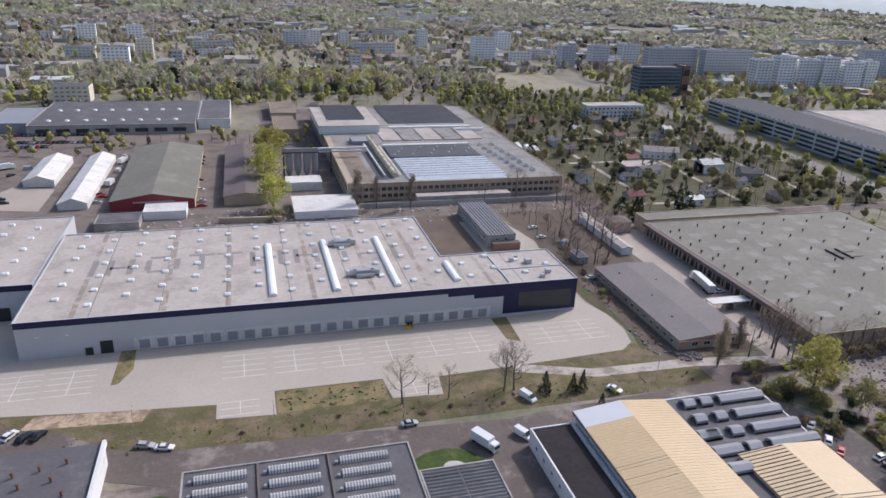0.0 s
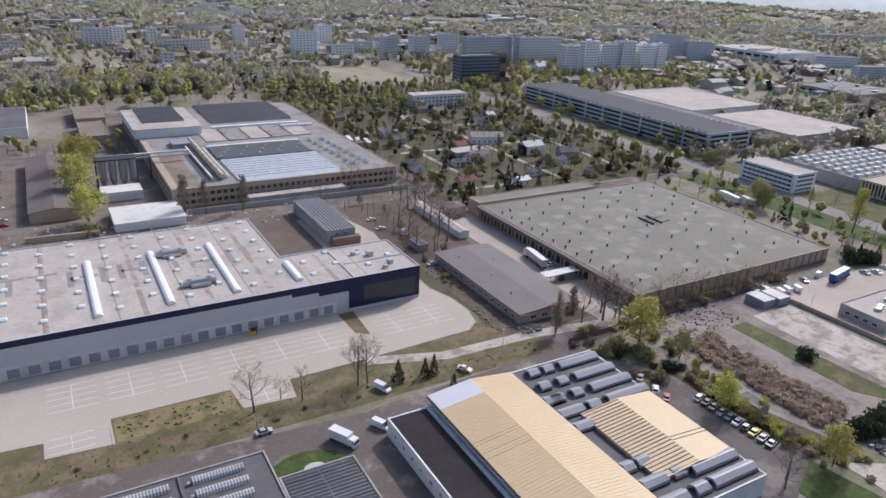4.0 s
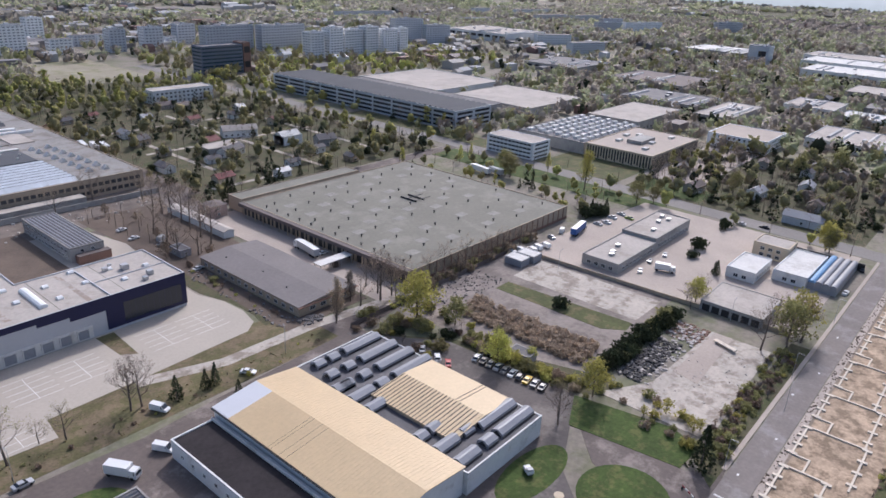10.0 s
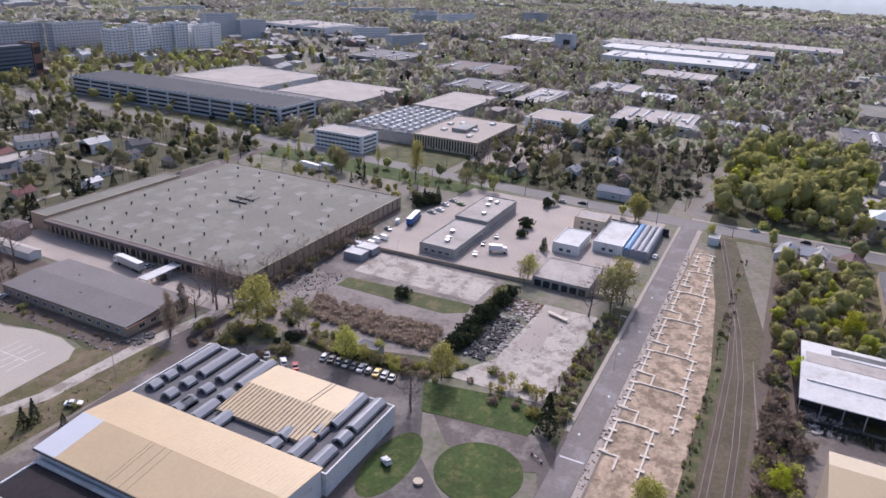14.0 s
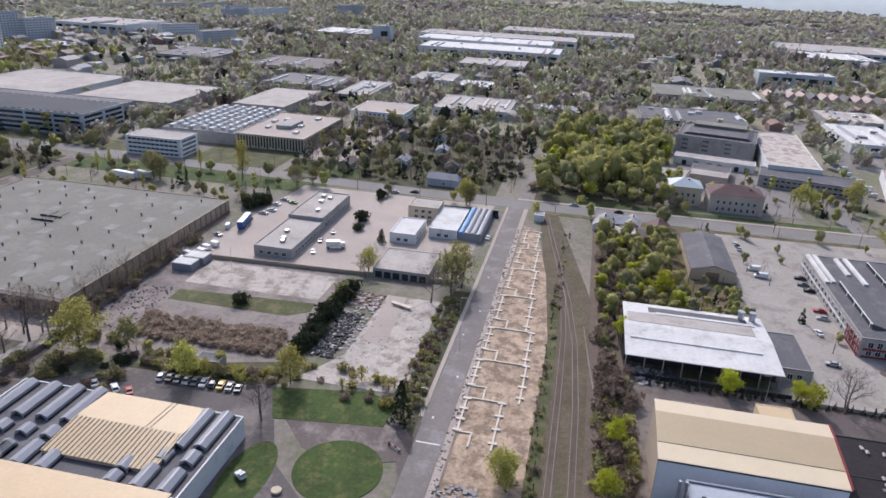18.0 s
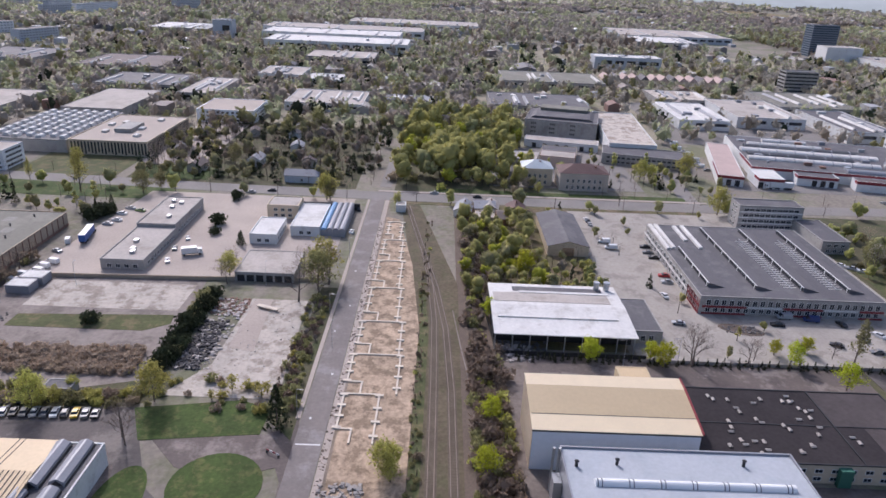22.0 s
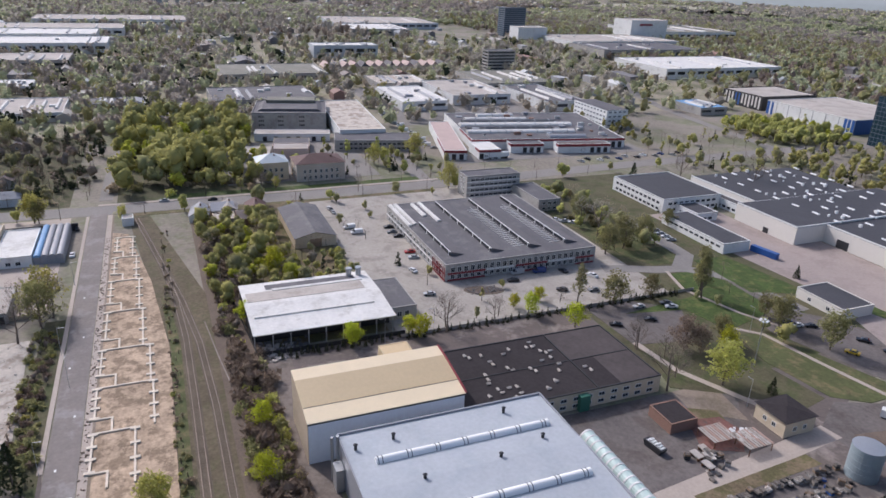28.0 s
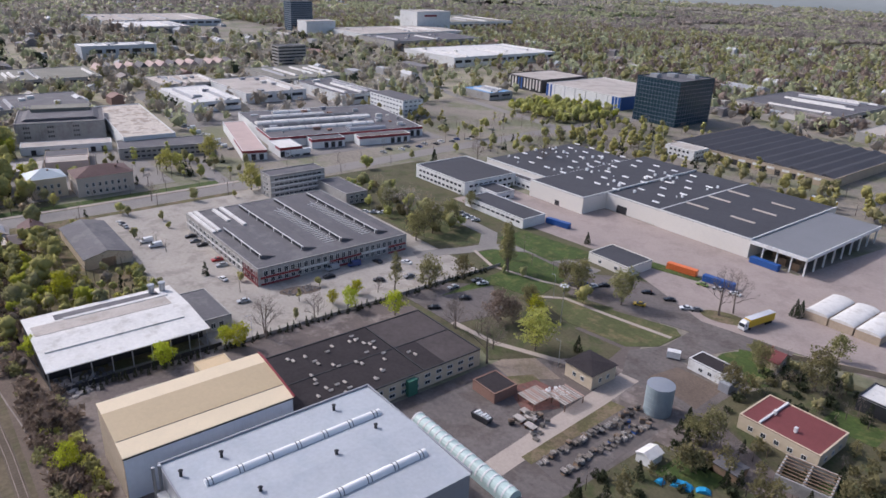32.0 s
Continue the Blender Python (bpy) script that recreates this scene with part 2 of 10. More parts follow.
    darkbrush=leaf_mat("dark_brush", (0.25, 0.19, 0.145), 0.35, 0.3),
    needle=leaf_mat("dark_needles", (0.065, 0.075, 0.042), 0.2),
    blossom=leaf_mat("white_blossom", (0.55, 0.5, 0.42), 0.3),
    drybrush=leaf_mat("dry_brush", (0.50, 0.40, 0.30), 0.35),
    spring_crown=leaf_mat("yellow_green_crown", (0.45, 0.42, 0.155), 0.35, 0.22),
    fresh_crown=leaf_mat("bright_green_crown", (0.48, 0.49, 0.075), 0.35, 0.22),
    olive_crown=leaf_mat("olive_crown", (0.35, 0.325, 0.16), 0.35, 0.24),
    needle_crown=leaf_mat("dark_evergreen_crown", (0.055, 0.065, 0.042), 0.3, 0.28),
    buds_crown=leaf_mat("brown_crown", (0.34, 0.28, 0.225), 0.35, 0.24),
    # Far woods paler than real foliage: distance haze is put into the colour.
    far_a=leaf_mat("budding_woods_hazed", (0.43, 0.385, 0.335), 0.5, 0.2),
    far_b=leaf_mat("first_leaf_woods_hazed", (0.46, 0.465, 0.30), 0.5, 0.2),
)
M["far_roofs"] = roof_town_mat()

# ---- building blocks ----


def box(bm, x0, x1, y0, y1, z0, z1):
    v = [bm.verts.new(p) for p in ((x0, y0, z0), (x1, y0, z0), (x1, y1, z0), (x0, y1, z0), (x0, y0, z1), (x1, y0, z1), (x1, y1, z1), (x0, y1, z1))]
    for f in ((3, 2, 1, 0), (4, 5, 6, 7), (0, 1, 5, 4), (1, 2, 6, 5), (2, 3, 7, 6), (3, 0, 4, 7)):
        bm.faces.new([v[i] for i in f])
    return v


def prism(bm, profile, a, b, axis="x"):
    """A profile (across, z) drawn along an axis from a to b; closed ends."""
    def at(s, p):
        return (s, p[0], p[1]) if axis == "x" else (p[0], s, p[1])
    v0, v1 = [bm.verts.new(at(a, p)) for p in profile], [bm.verts.new(at(b, p)) for p in profile]
    n = len(profile)
    for i in range(n):
        bm.faces.new((v0[i], v0[(i + 1) % n], v1[(i + 1) % n], v1[i]))
    bm.faces.new(v0[::-1])
    bm.faces.new(v1)


def cyl(bm, x, y, z0, z1, r0, r1=None, n=12):
    r1 = r0 if r1 is None else r1
    a = [bm.verts.new((x + r0 * math.cos(6.2832 * i / n), y + r0 * math.sin(6.2832 * i / n), z0)) for i in range(n)]
    b = [bm.verts.new((x + r1 * math.cos(6.2832 * i / n), y + r1 * math.sin(6.2832 * i / n), z1)) for i in range(n)]
    for i in range(n):
        bm.faces.new((a[i], a[(i + 1) % n], b[(i + 1) % n], b[i]))
    bm.faces.new(b)
    bm.faces.new(a[::-1])


def mesh_of(name, bm, material):
    bmesh.ops.recalc_face_normals(bm, faces=bm.faces[:])
    me = bpy.data.meshes.new(name)
    bm.to_mesh(me)
    bm.free()
    me.materials.append(material)
    return me


def part(name, bm, material, parent, label=""):
    ob = new(name, bm if isinstance(bm, bpy.types.Mesh) else mesh_of(name, bm, material))
    ob.parent = parent
    if label:
        ob["label"] = label
    return ob


def thing(name, x, y, z=0.0, label="", category="", group="", kind="", turn_z=0.0):
    ob = new(name)
    ob.location, ob.rotation_euler = (x, y, z), (0, 0, radians(turn_z))
    return tagged(ob, label, category, group, kind)


CACHE = {}


def shared(key, make, material):
    """One mesh for all pieces of a kind."""
    if key not in CACHE:
        bm = bmesh.new()
        make(bm)
        CACHE[key] = mesh_of(key[0], bm, material)
    return CACHE[key]


def box_mesh(name, sx, sy, sz, material):
    return shared((name, round(sx, 2), round(sy, 2), round(sz, 2), material.name), lambda b: box(b, -sx / 2, sx / 2, -sy / 2, sy / 2, 0, sz), material)


def window_on(parent, side, w, d, u, z, ww, wh, framed=True, name="window", pane=None, frame_mat=None, pos=None):
    """A window at u along a wall of a w x d house (origin in its corner), sill at z."""
    px, py, rot = {"s": (u, 0, 0), "n": (w - u, d, 180), "w": (0, d - u, -90), "e": (w, u, 90)}[side]
    def frame_make(b):
        t = 0.1
        box(b, -ww / 2 - t, ww / 2 + t, -0.1, 0, -t, 0), box(b, -ww / 2 - t, ww / 2 + t, -0.1, 0, wh, wh + t)
        box(b, -ww / 2 - t, -ww / 2, -0.1, 0, 0, wh), box(b, ww / 2, ww / 2 + t, -0.1, 0, 0, wh)
        box(b, -0.04, 0.04, -0.08, 0, 0, wh)
    pm = pane or M["glass"]
    pane_mesh = shared(("pane", round(ww, 2), round(wh, 2), pm.name), lambda b: box(b, -ww / 2, ww / 2, -0.04, 0.0, 0, wh), pm)
    if framed:
        fm = frame_mat or M["white"]
        fr = part(name, shared(("window", round(ww, 2), round(wh, 2), fm.name), frame_make, fm), None, parent)
        part("pane", pane_mesh, None, fr)
    else:
        fr = part(name, pane_mesh, None, parent)
    fr.location, fr.rotation_euler = (px, py, z), (0, 0, radians(rot))
    return fr


def window_rows(parent, side, w, d, floors, z0, step, ww, wh, pitch, margin=1.5, framed=True, **kw):
    length = w if side in "sn" else d
    n = max(1, int((length - 2 * margin) / pitch))
    off = (length - (n - 1) * pitch) / 2
    for f in range(floors):
        for i in range(n):
            window_on(parent, side, w, d, off + i * pitch, z0 + f * step, ww, wh, framed, **kw)


def house(name, x0, x1, y0, y1, h, wall, roof, label, category, parapet=0.35, group="", kind="flat", rise=2.0, over=0.3, turn_z=0.0, coping=None, ring=False):
    """Four walls with thickness, a roof of its own, and a parapet with coping; the origin is the corner at x0, y0."""
    w, d = x1 - x0, y1 - y0
    root = thing(name, x0, y0, 0, label, category, group, "", turn_z)
    t = 0.3
    sides = ((0, w, 0, t), (0, w, d - t, d), (0, t, t, d - t), (w - t, w, t, d - t))
    if ring or w * d < 160:
        bm = bmesh.new()
        outer, inner = ((0, 0), (w, 0), (w, d), (0, d)), ((t, t), (w - t, t), (w - t, d - t), (t, d - t))
        lo, hi, li, ui = ([bm.verts.new((*p, z)) for p in q] for q, z in ((outer, 0), (outer, h), (inner, 0), (inner, h)))
        for i in range(4):
            j = (i + 1) % 4
            for f in ((lo[i], lo[j], hi[j], hi[i]), (li[j], li[i], ui[i], ui[j]), (hi[i], hi[j], ui[j], ui[i])):
                bm.faces.new(f)
        part("wall", bm, wall, root)
        sides = ()
    for a in sides:
        bm = bmesh.new()
        box(bm, *a, 0, h)
        part("wall", bm, wall, root)
    bm = bmesh.new()
    if kind == "flat":
        box(bm, 0, w, 0, d, h + 0.004, h + 0.16)
        part("roof", bm, roof, root)
        if parapet:
            bm = bmesh.new()
            p = 0.35
            for a in ((-0.05, w + 0.05, -0.05, p), (-0.05, w + 0.05, d - p, d + 0.05), (-0.05, p, p, d - p), (w - p, w + 0.05, p, d - p)):
                box(bm, *a, h + 0.16, h + 0.16 + parapet)
            part("parapet", bm, coping or wall, root)
    elif kind in ("gable_x", "gable_y", "shed_y"):
        along, span = (w, d) if kind != "gable_y" else (d, w)
        axis = "y" if kind == "gable_y" else "x"
        if kind == "shed_y":
            prof = [(-over, h + 0.02), (span + over, h + rise), (span + over, h + rise + 0.25), (-over, h + 0.27)]
            gab = [(0, h), (span, h), (span, h + rise - 0.02)]
        else:
            prof = [(-over, h - over * 2 * rise / span + 0.02), (span / 2, h + rise), (span + over, h - over * 2 * rise / span + 0.02),
                    (span + over, h - over * 2 * rise / span + 0.22), (span / 2, h + rise + 0.22), (-over, h - over * 2 * rise / span + 0.22)]
            gab = [(0, h), (span, h), (span / 2, h + rise - 0.03)]
        prism(bm, prof, -over, along + over, axis)
        part("roof", bm, roof, root)
        bm = bmesh.new()
        prism(bm, gab, 0, t, axis)
        part("gable", bm, wall, root)
        bm = bmesh.new()
        prism(bm, gab, along - t, along, axis)
        part("gable", bm, wall, root)
    elif kind == "hip":
        o = over
        a = [bm.verts.new(p) for p in ((-o, -o, h), (w + o, -o, h), (w + o, d + o, h), (-o, d + o, h))]
        s = min(w, d) / 2
        ridge = ((s, d / 2), (w - s, d / 2)) if w >= d else ((w / 2, s), (w / 2, d - s))
        r = [bm.verts.new((*q, h + rise)) for q in ridge]
        if w >= d:
            fs = ((a[0], a[1], r[1], r[0]), (a[1], a[2], r[1]), (a[2], a[3], r[0], r[1]), (a[3], a[0], r[0]))
        else:
            fs = ((a[0], a[1], r[0]), (a[1], a[2], r[1], r[0]), (a[2], a[3], r[1]), (a[3], a[0], r[0], r[1]))
        for f in fs:
            bm.faces.new(f)
        bm.faces.new(a[::-1])
        part("roof", bm, roof, root)
    elif kind == "arch":
        n = 14
        top = [(d / 2 - d / 2 * math.cos(math.pi * i / n), h + rise * math.sin(math.pi * i / n)) for i in range(n + 1)]
        prism(bm, top, 0, w, "x")
        part("roof", bm, roof, root)
    elif kind == "arch_y":
        n = 14
        top = [(w / 2 - w / 2 * math.cos(math.pi * i / n), h + rise * math.sin(math.pi * i / n)) for i in range(n + 1)]
        prism(bm, top, 0, d, "y")
        part("roof", bm, roof, root)
    return root


def flat(name, pts, z, material, label, kind="structure", depth=0.3):
    """A sheet of ground with thickness, its upper side at z."""
    bm = bmesh.new()
    top, low = [bm.verts.new((x, y, z)) for x, y in pts], [bm.verts.new((x, y, z - depth)) for x, y in pts]
    n = len(pts)
    bm.faces.new(top)
    for i in range(n):
        bm.faces.new((top[i], low[i], low[(i + 1) % n], top[(i + 1) % n]))
    return tagged(new(name, mesh_of(name, bm, material)), label, "ground", "", kind)


def rect(name, x0, x1, y0, y1, z, material, label):
    return flat(name, [(x0, y0), (x1, y0), (x1, y1), (x0, y1)], z, material, label)


def oval(cx, cy, rx, ry, n=28, turn=0.0):
    c, s = math.cos(radians(turn)), math.sin(radians(turn))
    out = []
    for i in range(n):
        a, b = rx * math.cos(6.2832 * i / n), ry * math.sin(6.2832 * i / n)
        out.append((cx + a * c - b * s, cy + a * s + b * c))
    return out


def band(name, pts, width, z, material, label):
    """A strip of even width along a line of points."""
    left, right = [], []
    for i, p in enumerate(pts):
        a, b = Vector(pts[max(0, i - 1)]), Vector(pts[min(len(pts) - 1, i + 1)])
        n = (b - a).normalized()
        left.append((p[0] - n.y * width / 2, p[1] + n.x * width / 2))
        right.append((p[0] + n.y * width / 2, p[1] - n.x * width / 2))
    return flat(name, left + right[::-1], z, material, label)

M["field"] = mat("field_grass", (0.085, 0.095, 0.035), 0.95, var=0.4, fine=0.7, broad=0.09, bump=0.4, stain=(0.15, 0.125, 0.06), amount=0.5)
M["paleyard"] = mat("pale_dusty_yard", (0.37, 0.335, 0.29), 0.92, var=0.2, fine=0.8, broad=0.06, stain=(0.28, 0.25, 0.215), amount=0.45)
M["redsoil"] = mat("brick_dust", (0.20, 0.095, 0.075), 0.95, var=0.35, fine=1.2, broad=0.15, stain=(0.15, 0.10, 0.085), amount=0.5)
M["lane"] = mat("dusty_lane", (0.20, 0.165, 0.14), 0.95, var=0.3, fine=0.9, broad=0.07, stain=(0.14, 0.115, 0.095), amount=0.5)
M["streetgrey"] = mat("worn_grey_asphalt", (0.215, 0.187, 0.17), 0.9, var=0.22, fine=0.9, broad=0.06, stain=(0.27, 0.245, 0.23), amount=0.45)
M["dustylot"] = mat("dusty_asphalt", (0.27, 0.23, 0.20), 0.92, var=0.28, fine=0.7, broad=0.06, stain=(0.19, 0.158, 0.138), amount=0.55)
# Parkland lightened to hold distance haze in the ground colour.
M["park"] = mat("dry_parkland_hazed", (0.31, 0.275, 0.20), 0.95, var=0.3, fine=0.5, broad=0.02, stain=(0.22, 0.215, 0.12), amount=0.5)
# Far stubble owes its paleness to haze painted into the base colour.
M["stubble"] = mat("stubble_field_hazed", (0.42, 0.385, 0.29), 0.95, var=0.2, fine=0.3, broad=0.01, stain=(0.33, 0.33, 0.22), amount=0.5)
# ---- ground ----
flat("ground", oval(0, 0, 4800, 4800, 64), 0.0, M["earth"], "dry brown earth and rough grass to the horizon", depth=2.0)
# far land: fields and meadows
for x, y, rx, ry, m, what in ((1500, -1700, 500, 260, "lawn", "green meadow"), (2100, -900, 420, 300, "dry", "dry field"), (890, 400, 95, 52, "dirt", "bare reddish field"),
                              (700, 1700, 500, 200, "weeds", "scrubby field"), (-300, 1500, 300, 160, "grass", "far meadow"), (2300, 600, 500, 300, "weeds", "scrubby field"), (2500, 1500, 400, 300, "stubble", "stubble field paled for haze"), (2700, -200, 350, 400, "stubble", "stubble field paled for haze"), (1200, 2500, 420, 260, "stubble", "stubble field paled for haze"), (1700, 1500, 200, 150, "lawn", "green meadow"), (300, 2300, 350, 160, "stubble", "stubble field paled for haze"), (2000, -1700, 300, 300, "stubble", "stubble field paled for haze")):
    flat("field", oval(x, y, rx, ry, 24), 0.05, M[m], what + " far beyond the town", depth=0.1)
flat("park_ground", [(-420, 640), (330, 640), (330, 1260), (-420, 1260)], 0.02, M["park"], "dry grass between blocks of flats, paled for haze", depth=0.05)
flat("park_ground", [(490, -560), (1040, -560), (1040, 420), (490, 420)], 0.02, M["park"], "dry grass and dust between works, paled for haze", depth=0.05)
# darker garden ground under the trees
rect("garden_ground", 165, 336, 286, 620, 0.03, M["weeds"], "dark weedy garden ground with beds")
rect("garden_ground", 346, 490, 42, 162, 0.03, M["weeds"], "dark weedy garden ground with beds")
rect("garden_ground", 346, 540, -54, 22, 0.03, M["weeds"], "dark ground under a small wood")
rect("garden_ground", 190, 332, -62, -20, 0.035, M["grass"], "grassy ground under scrub")
for gx, gy, gw, gd in ((182, 300, 40, 3), (200, 330, 3, 120), (250, 300, 3, 170), (190, 380, 120, 3), (190, 440, 120, 3), (300, 300, 3, 150)):
    rect("garden_path", gx, gx + gw, gy, gy + gd, 0.06, M["slab"], "pale dirt lane between gardens")
# main hall's concrete yard with its bays cut into the verge
flat("yard", [(-190, 172), (-64, 170), (-39, 167), (-12, 164.5), (-12, 158), (3, 157), (3, 168), (33, 168), (34, 158), (48, 157), (49, 166), (75, 167), (110, 169), (115, 173), (117, 181),
              (116.5, 192), (113, 202), (113, 226), (118, 262), (112, 290), (-190, 290)], 0.12, M["concrete"], "pale concrete lorry yard in front of the hall")
rect("verge", -190, 132, 146, 172, 0.05, M["grass"], "rough grass verge between yard and road")
flat("verge", [(3.4, 157.4), (33, 157.5), (33, 167.5), (3.4, 167.5)], 0.08, M["dry"], "dry yellow grass patch with tufts")
flat("verge", [(-58, 163), (-30, 161), (-28, 166), (-56, 168.5)], 0.08, M["sand"], "bare sandy patch on the verge")
flat("verge", [(-39.5, 198), (-35.5, 198), (-35, 187), (-38, 180), (-40, 179.5)], 0.15, M["dry"], "dry grass island against the hall")
flat("verge", [(75.5, 197), (81, 197), (80, 180), (76, 183)], 0.15, M["grass"], "grass island beside the office end")
flat("verge", [(116, 168), (122, 170), (126, 222), (128, 262), (119, 262), (114, 226), (114, 203), (117.5, 190), (118, 178)], 0.07, M["weeds"], "weedy strip along the yard edge")
flat("verge", [(66, 228), (92, 228), (92, 300), (66, 300)], 0.14, M["soil"], "brown bare soil between the halls")
# road in front of the hall, and the light track beside it
flat("road", [(-190, 168), (-63, 165), (-48, 160), (-36, 151), (-22, 147.5), (18, 145.5), (62, 142.5), (79, 144), (131, 147), (136, 147), (136, 139), (100, 136), (66, 133), (32, 132.5), (-20, 134),
              (-60, 148), (-190, 150)], 0.09, M["oldasphalt"], "worn brownish asphalt road in front of the works")
band("track", [(72, 166), (95, 158.5), (127, 158), (165, 152.5), (176, 150)], 4.5, 0.1, M["slab"], "pale dusty track beside the road")
rect("works_yard", 31, 64, 60, 136, 0.07, M["oldasphalt"], "worn asphalt yard between the works")
rect("works_yard", -70, -10, 60, 136, 0.07, M["oldasphalt"], "worn asphalt yard between the works")
flat("lawn", oval(41, 127, 9.5, 7.2), 0.16, M["lawn"], "clipped round lawn with a gravel bed")
flat("gravel_bed", oval(42.5, 127.2, 2.7, 2.2), 0.2, M["kerb"], "round pale gravel bed in the lawn")
flat("lawn", oval(-24, 125, 5.5, 7), 0.16, M["lawn"], "small lawn beside the low works roof")
# car park and lawns round the yellow-roofed works
flat("car_park", [(131, 147), (150, 120), (152, 74), (140, 70), (123, 62), (110, 48), (100, 62), (130, 72), (130, 136)], 0.115, M["asphalt"], "grey asphalt car park beside the works")
flat("drive", [(152, 76), (138, 71), (118, 66), (104, 58), (98, 40), (108, 32), (126, 33), (131, 35), (126, 46), (130, 58), (141, 68), (143, 40), (150, 33), (126, 30), (90, 30), (90, 72)], 0.08, M["oldasphalt"], "worn drive curving to the street")
flat("lawn", [(139, 70), (152, 76), (157, 50), (154, 41), (143, 41.5)], 0.15, M["lawn"], "green lawn beside the drive")
flat("lawn", oval(124.5, 47, 11, 10.5), 0.15, M["lawn"], "round green lawn inside the drive")
flat("lawn", oval(117, 66.5, 13, 5.5), 0.14, M["lawn"], "strip of lawn below the white wall")
flat("weed_bank", [(131, 148), (152, 120), (166, 76), (160, 66), (153, 77), (150, 118), (134, 139)], 0.06, M["weeds"], "weedy bank behind the car park")
# derelict lots
flat("waste_lot", [(154, 150), (228, 150), (232, 82), (163, 78), (156, 110)], 0.05, M["dustylot"], "derelict lot of dusty cracked asphalt")
flat("verge", [(192, 133), (200, 133), (203, 84), (197, 83), (192, 90)], 0.12, M["field"], "long grass island in the derelict lot")
flat("verge", [(168, 132), (179, 130), (176, 84), (166, 84)], 0.09, M["dirt"], "strip of torn-up brown earth")
rect("waste_lot", 206, 226, 84, 135, 0.08, M["slab"], "pale concrete strip along the lot wall")
flat("rubble_slab", [(158, 72), (174, 63), (217, 62), (217, 43), (158, 40.5)], 0.1, M["slab"], "broken pale concrete slab of a removed building")
flat("rubble_slab", [(184, 61), (217, 61), (217, 55), (182, 53)], 0.14, M["paving"], "brown patch on the broken slab")
flat("verge", [(141, 33.5), (228, 33.8), (228, 40), (158, 40.2), (150, 41.5)], 0.09, M["weeds"], "weedy verge along the street")
# service yard
flat("service_yard", [(228, 148), (330, 140), (330, 40), (236, 40), (232, 84)], 0.07, M["paving"], "dusty pale yard of the depot")
# street, pavement and the big cross street
rect("street", 60, 332, 25.5, 32.5, 0.1, M["streetgrey"], "straight grey asphalt street")
rect("pavement", 60, 330, 23.3, 25.3, 0.16, M["paving"], "sandy pavement beside the street")
rect("pavement", 62, 330, 22.6, 23.28, 0.13, M["dirt"], "dusty dirt edge of the pavement")
rect("pavement", 150, 330, 32.8, 34.0, 0.16, M["paving"], "narrow pavement beside the street")
band("road", [(352, 700), (352, 300), (341, 120), (337, 30), (336, -60), (337, -140), (345, -260), (350, -420), (330, -700)], 13, 0.08, M["street"], "wide pale main street")
band("verge", [(328, 20), (327, -60), (328, -130)], 4, 0.1, M["grass"], "grass verge of the main street")
band("verge", [(350, 0), (349, -60), (350, -130)], 7, 0.1, M["lawn"], "grass verge of the main street")
band("pavement", [(345, 30), (345, -60), (346, -140)], 2.5, 0.14, M["paving"], "pavement of the main street")
band("road", [(352, 27), (430, 25), (560, -5), (640, -30)], 6, 0.07, M["street"], "straight side street through the wood")
rect("verge", 318, 340, 130, 276, 0.065, M["lawn"], "green verge along the main street")
rect("verge", 352, 376, 120, 160, 0.065, M["lawn"], "green lawn before the striped office")
rect("verge", 352, 392, 168, 222, 0.065, M["field"], "rough grass before the striped office")
rect("verge", 356, 376, 265, 400, 0.065, M["field"], "rough grass before the long works")
rect("forecourt", 378, 486, 132, 166, 0.06, M["paving"], "pale paved forecourt of the striped office")
rect("forecourt", 570, 650, 120, 172, 0.06, M["paving"], "pinkish paved works yard")
band("road", [(345, -393), (378, -398), (440, -405), (492, -412), (560, -430), (660, -480)], 9, 0.07, M["street"], "pale side road between works")
rect("works_yard", 372, 392, -300, -160, 0.05, M["street"], "grey forecourt before the red and white works")
rect("works_yard", 362, 450, -112, -30, 0.05, M["street"], "grey yard round the villas")
rect("works_yard", 480, 640, -345, -165, 0.045, M["street"], "grey yard between industrial halls")
band("road", [(334, -131), (380, -134), (471, -140), (560, -150)], 9, 0.07, M["street"], "side street between works")
rect("road", 60, 470, 276, 284, 0.05, M["oldasphalt"], "narrow road behind the big hall")
band("road", [(128, 150), (160, 150), (162, 262), (160, 340), (165, 420)], 12, 0.07, M["oldasphalt"], "loading road along the big hall")
flat("verge", [(119, 226), (150, 226), (153.5, 262), (153.5, 300), (115, 300)], 0.085, M["soil"], "dark trodden soil under bare trees")
flat("verge", [(119, 160), (153, 160), (153, 165), (126.5, 165), (126.5, 226), (119, 226)], 0.09, M["soil"], "brown bare ground round the shed")
rect("hall_yard", 154, 172, 150, 268, 0.09, M["paving"], "brown dusty loading yard")
band("road", [(118, 262), (150, 268), (166, 280)], 10, 0.08, M["oldasphalt"], "road behind the brown shed")
rect("works_yard", -190, 160, 290, 325, 0.06, M["lane"], "dusty strip behind the main hall")
rect("works_yard", -250, 20, 325, 482, 0.05, M["lane"], "dusty grey yard between sheds")
flat("verge", [(-125, 340), (-112, 372), (-92, 366), (-92, 333)], 0.09, M["paving"], "pale sandy patch of the yard")
rect("works_yard", 10, 175, 300, 560, 0.045, M["oldasphalt"], "asphalt apron round the factory")
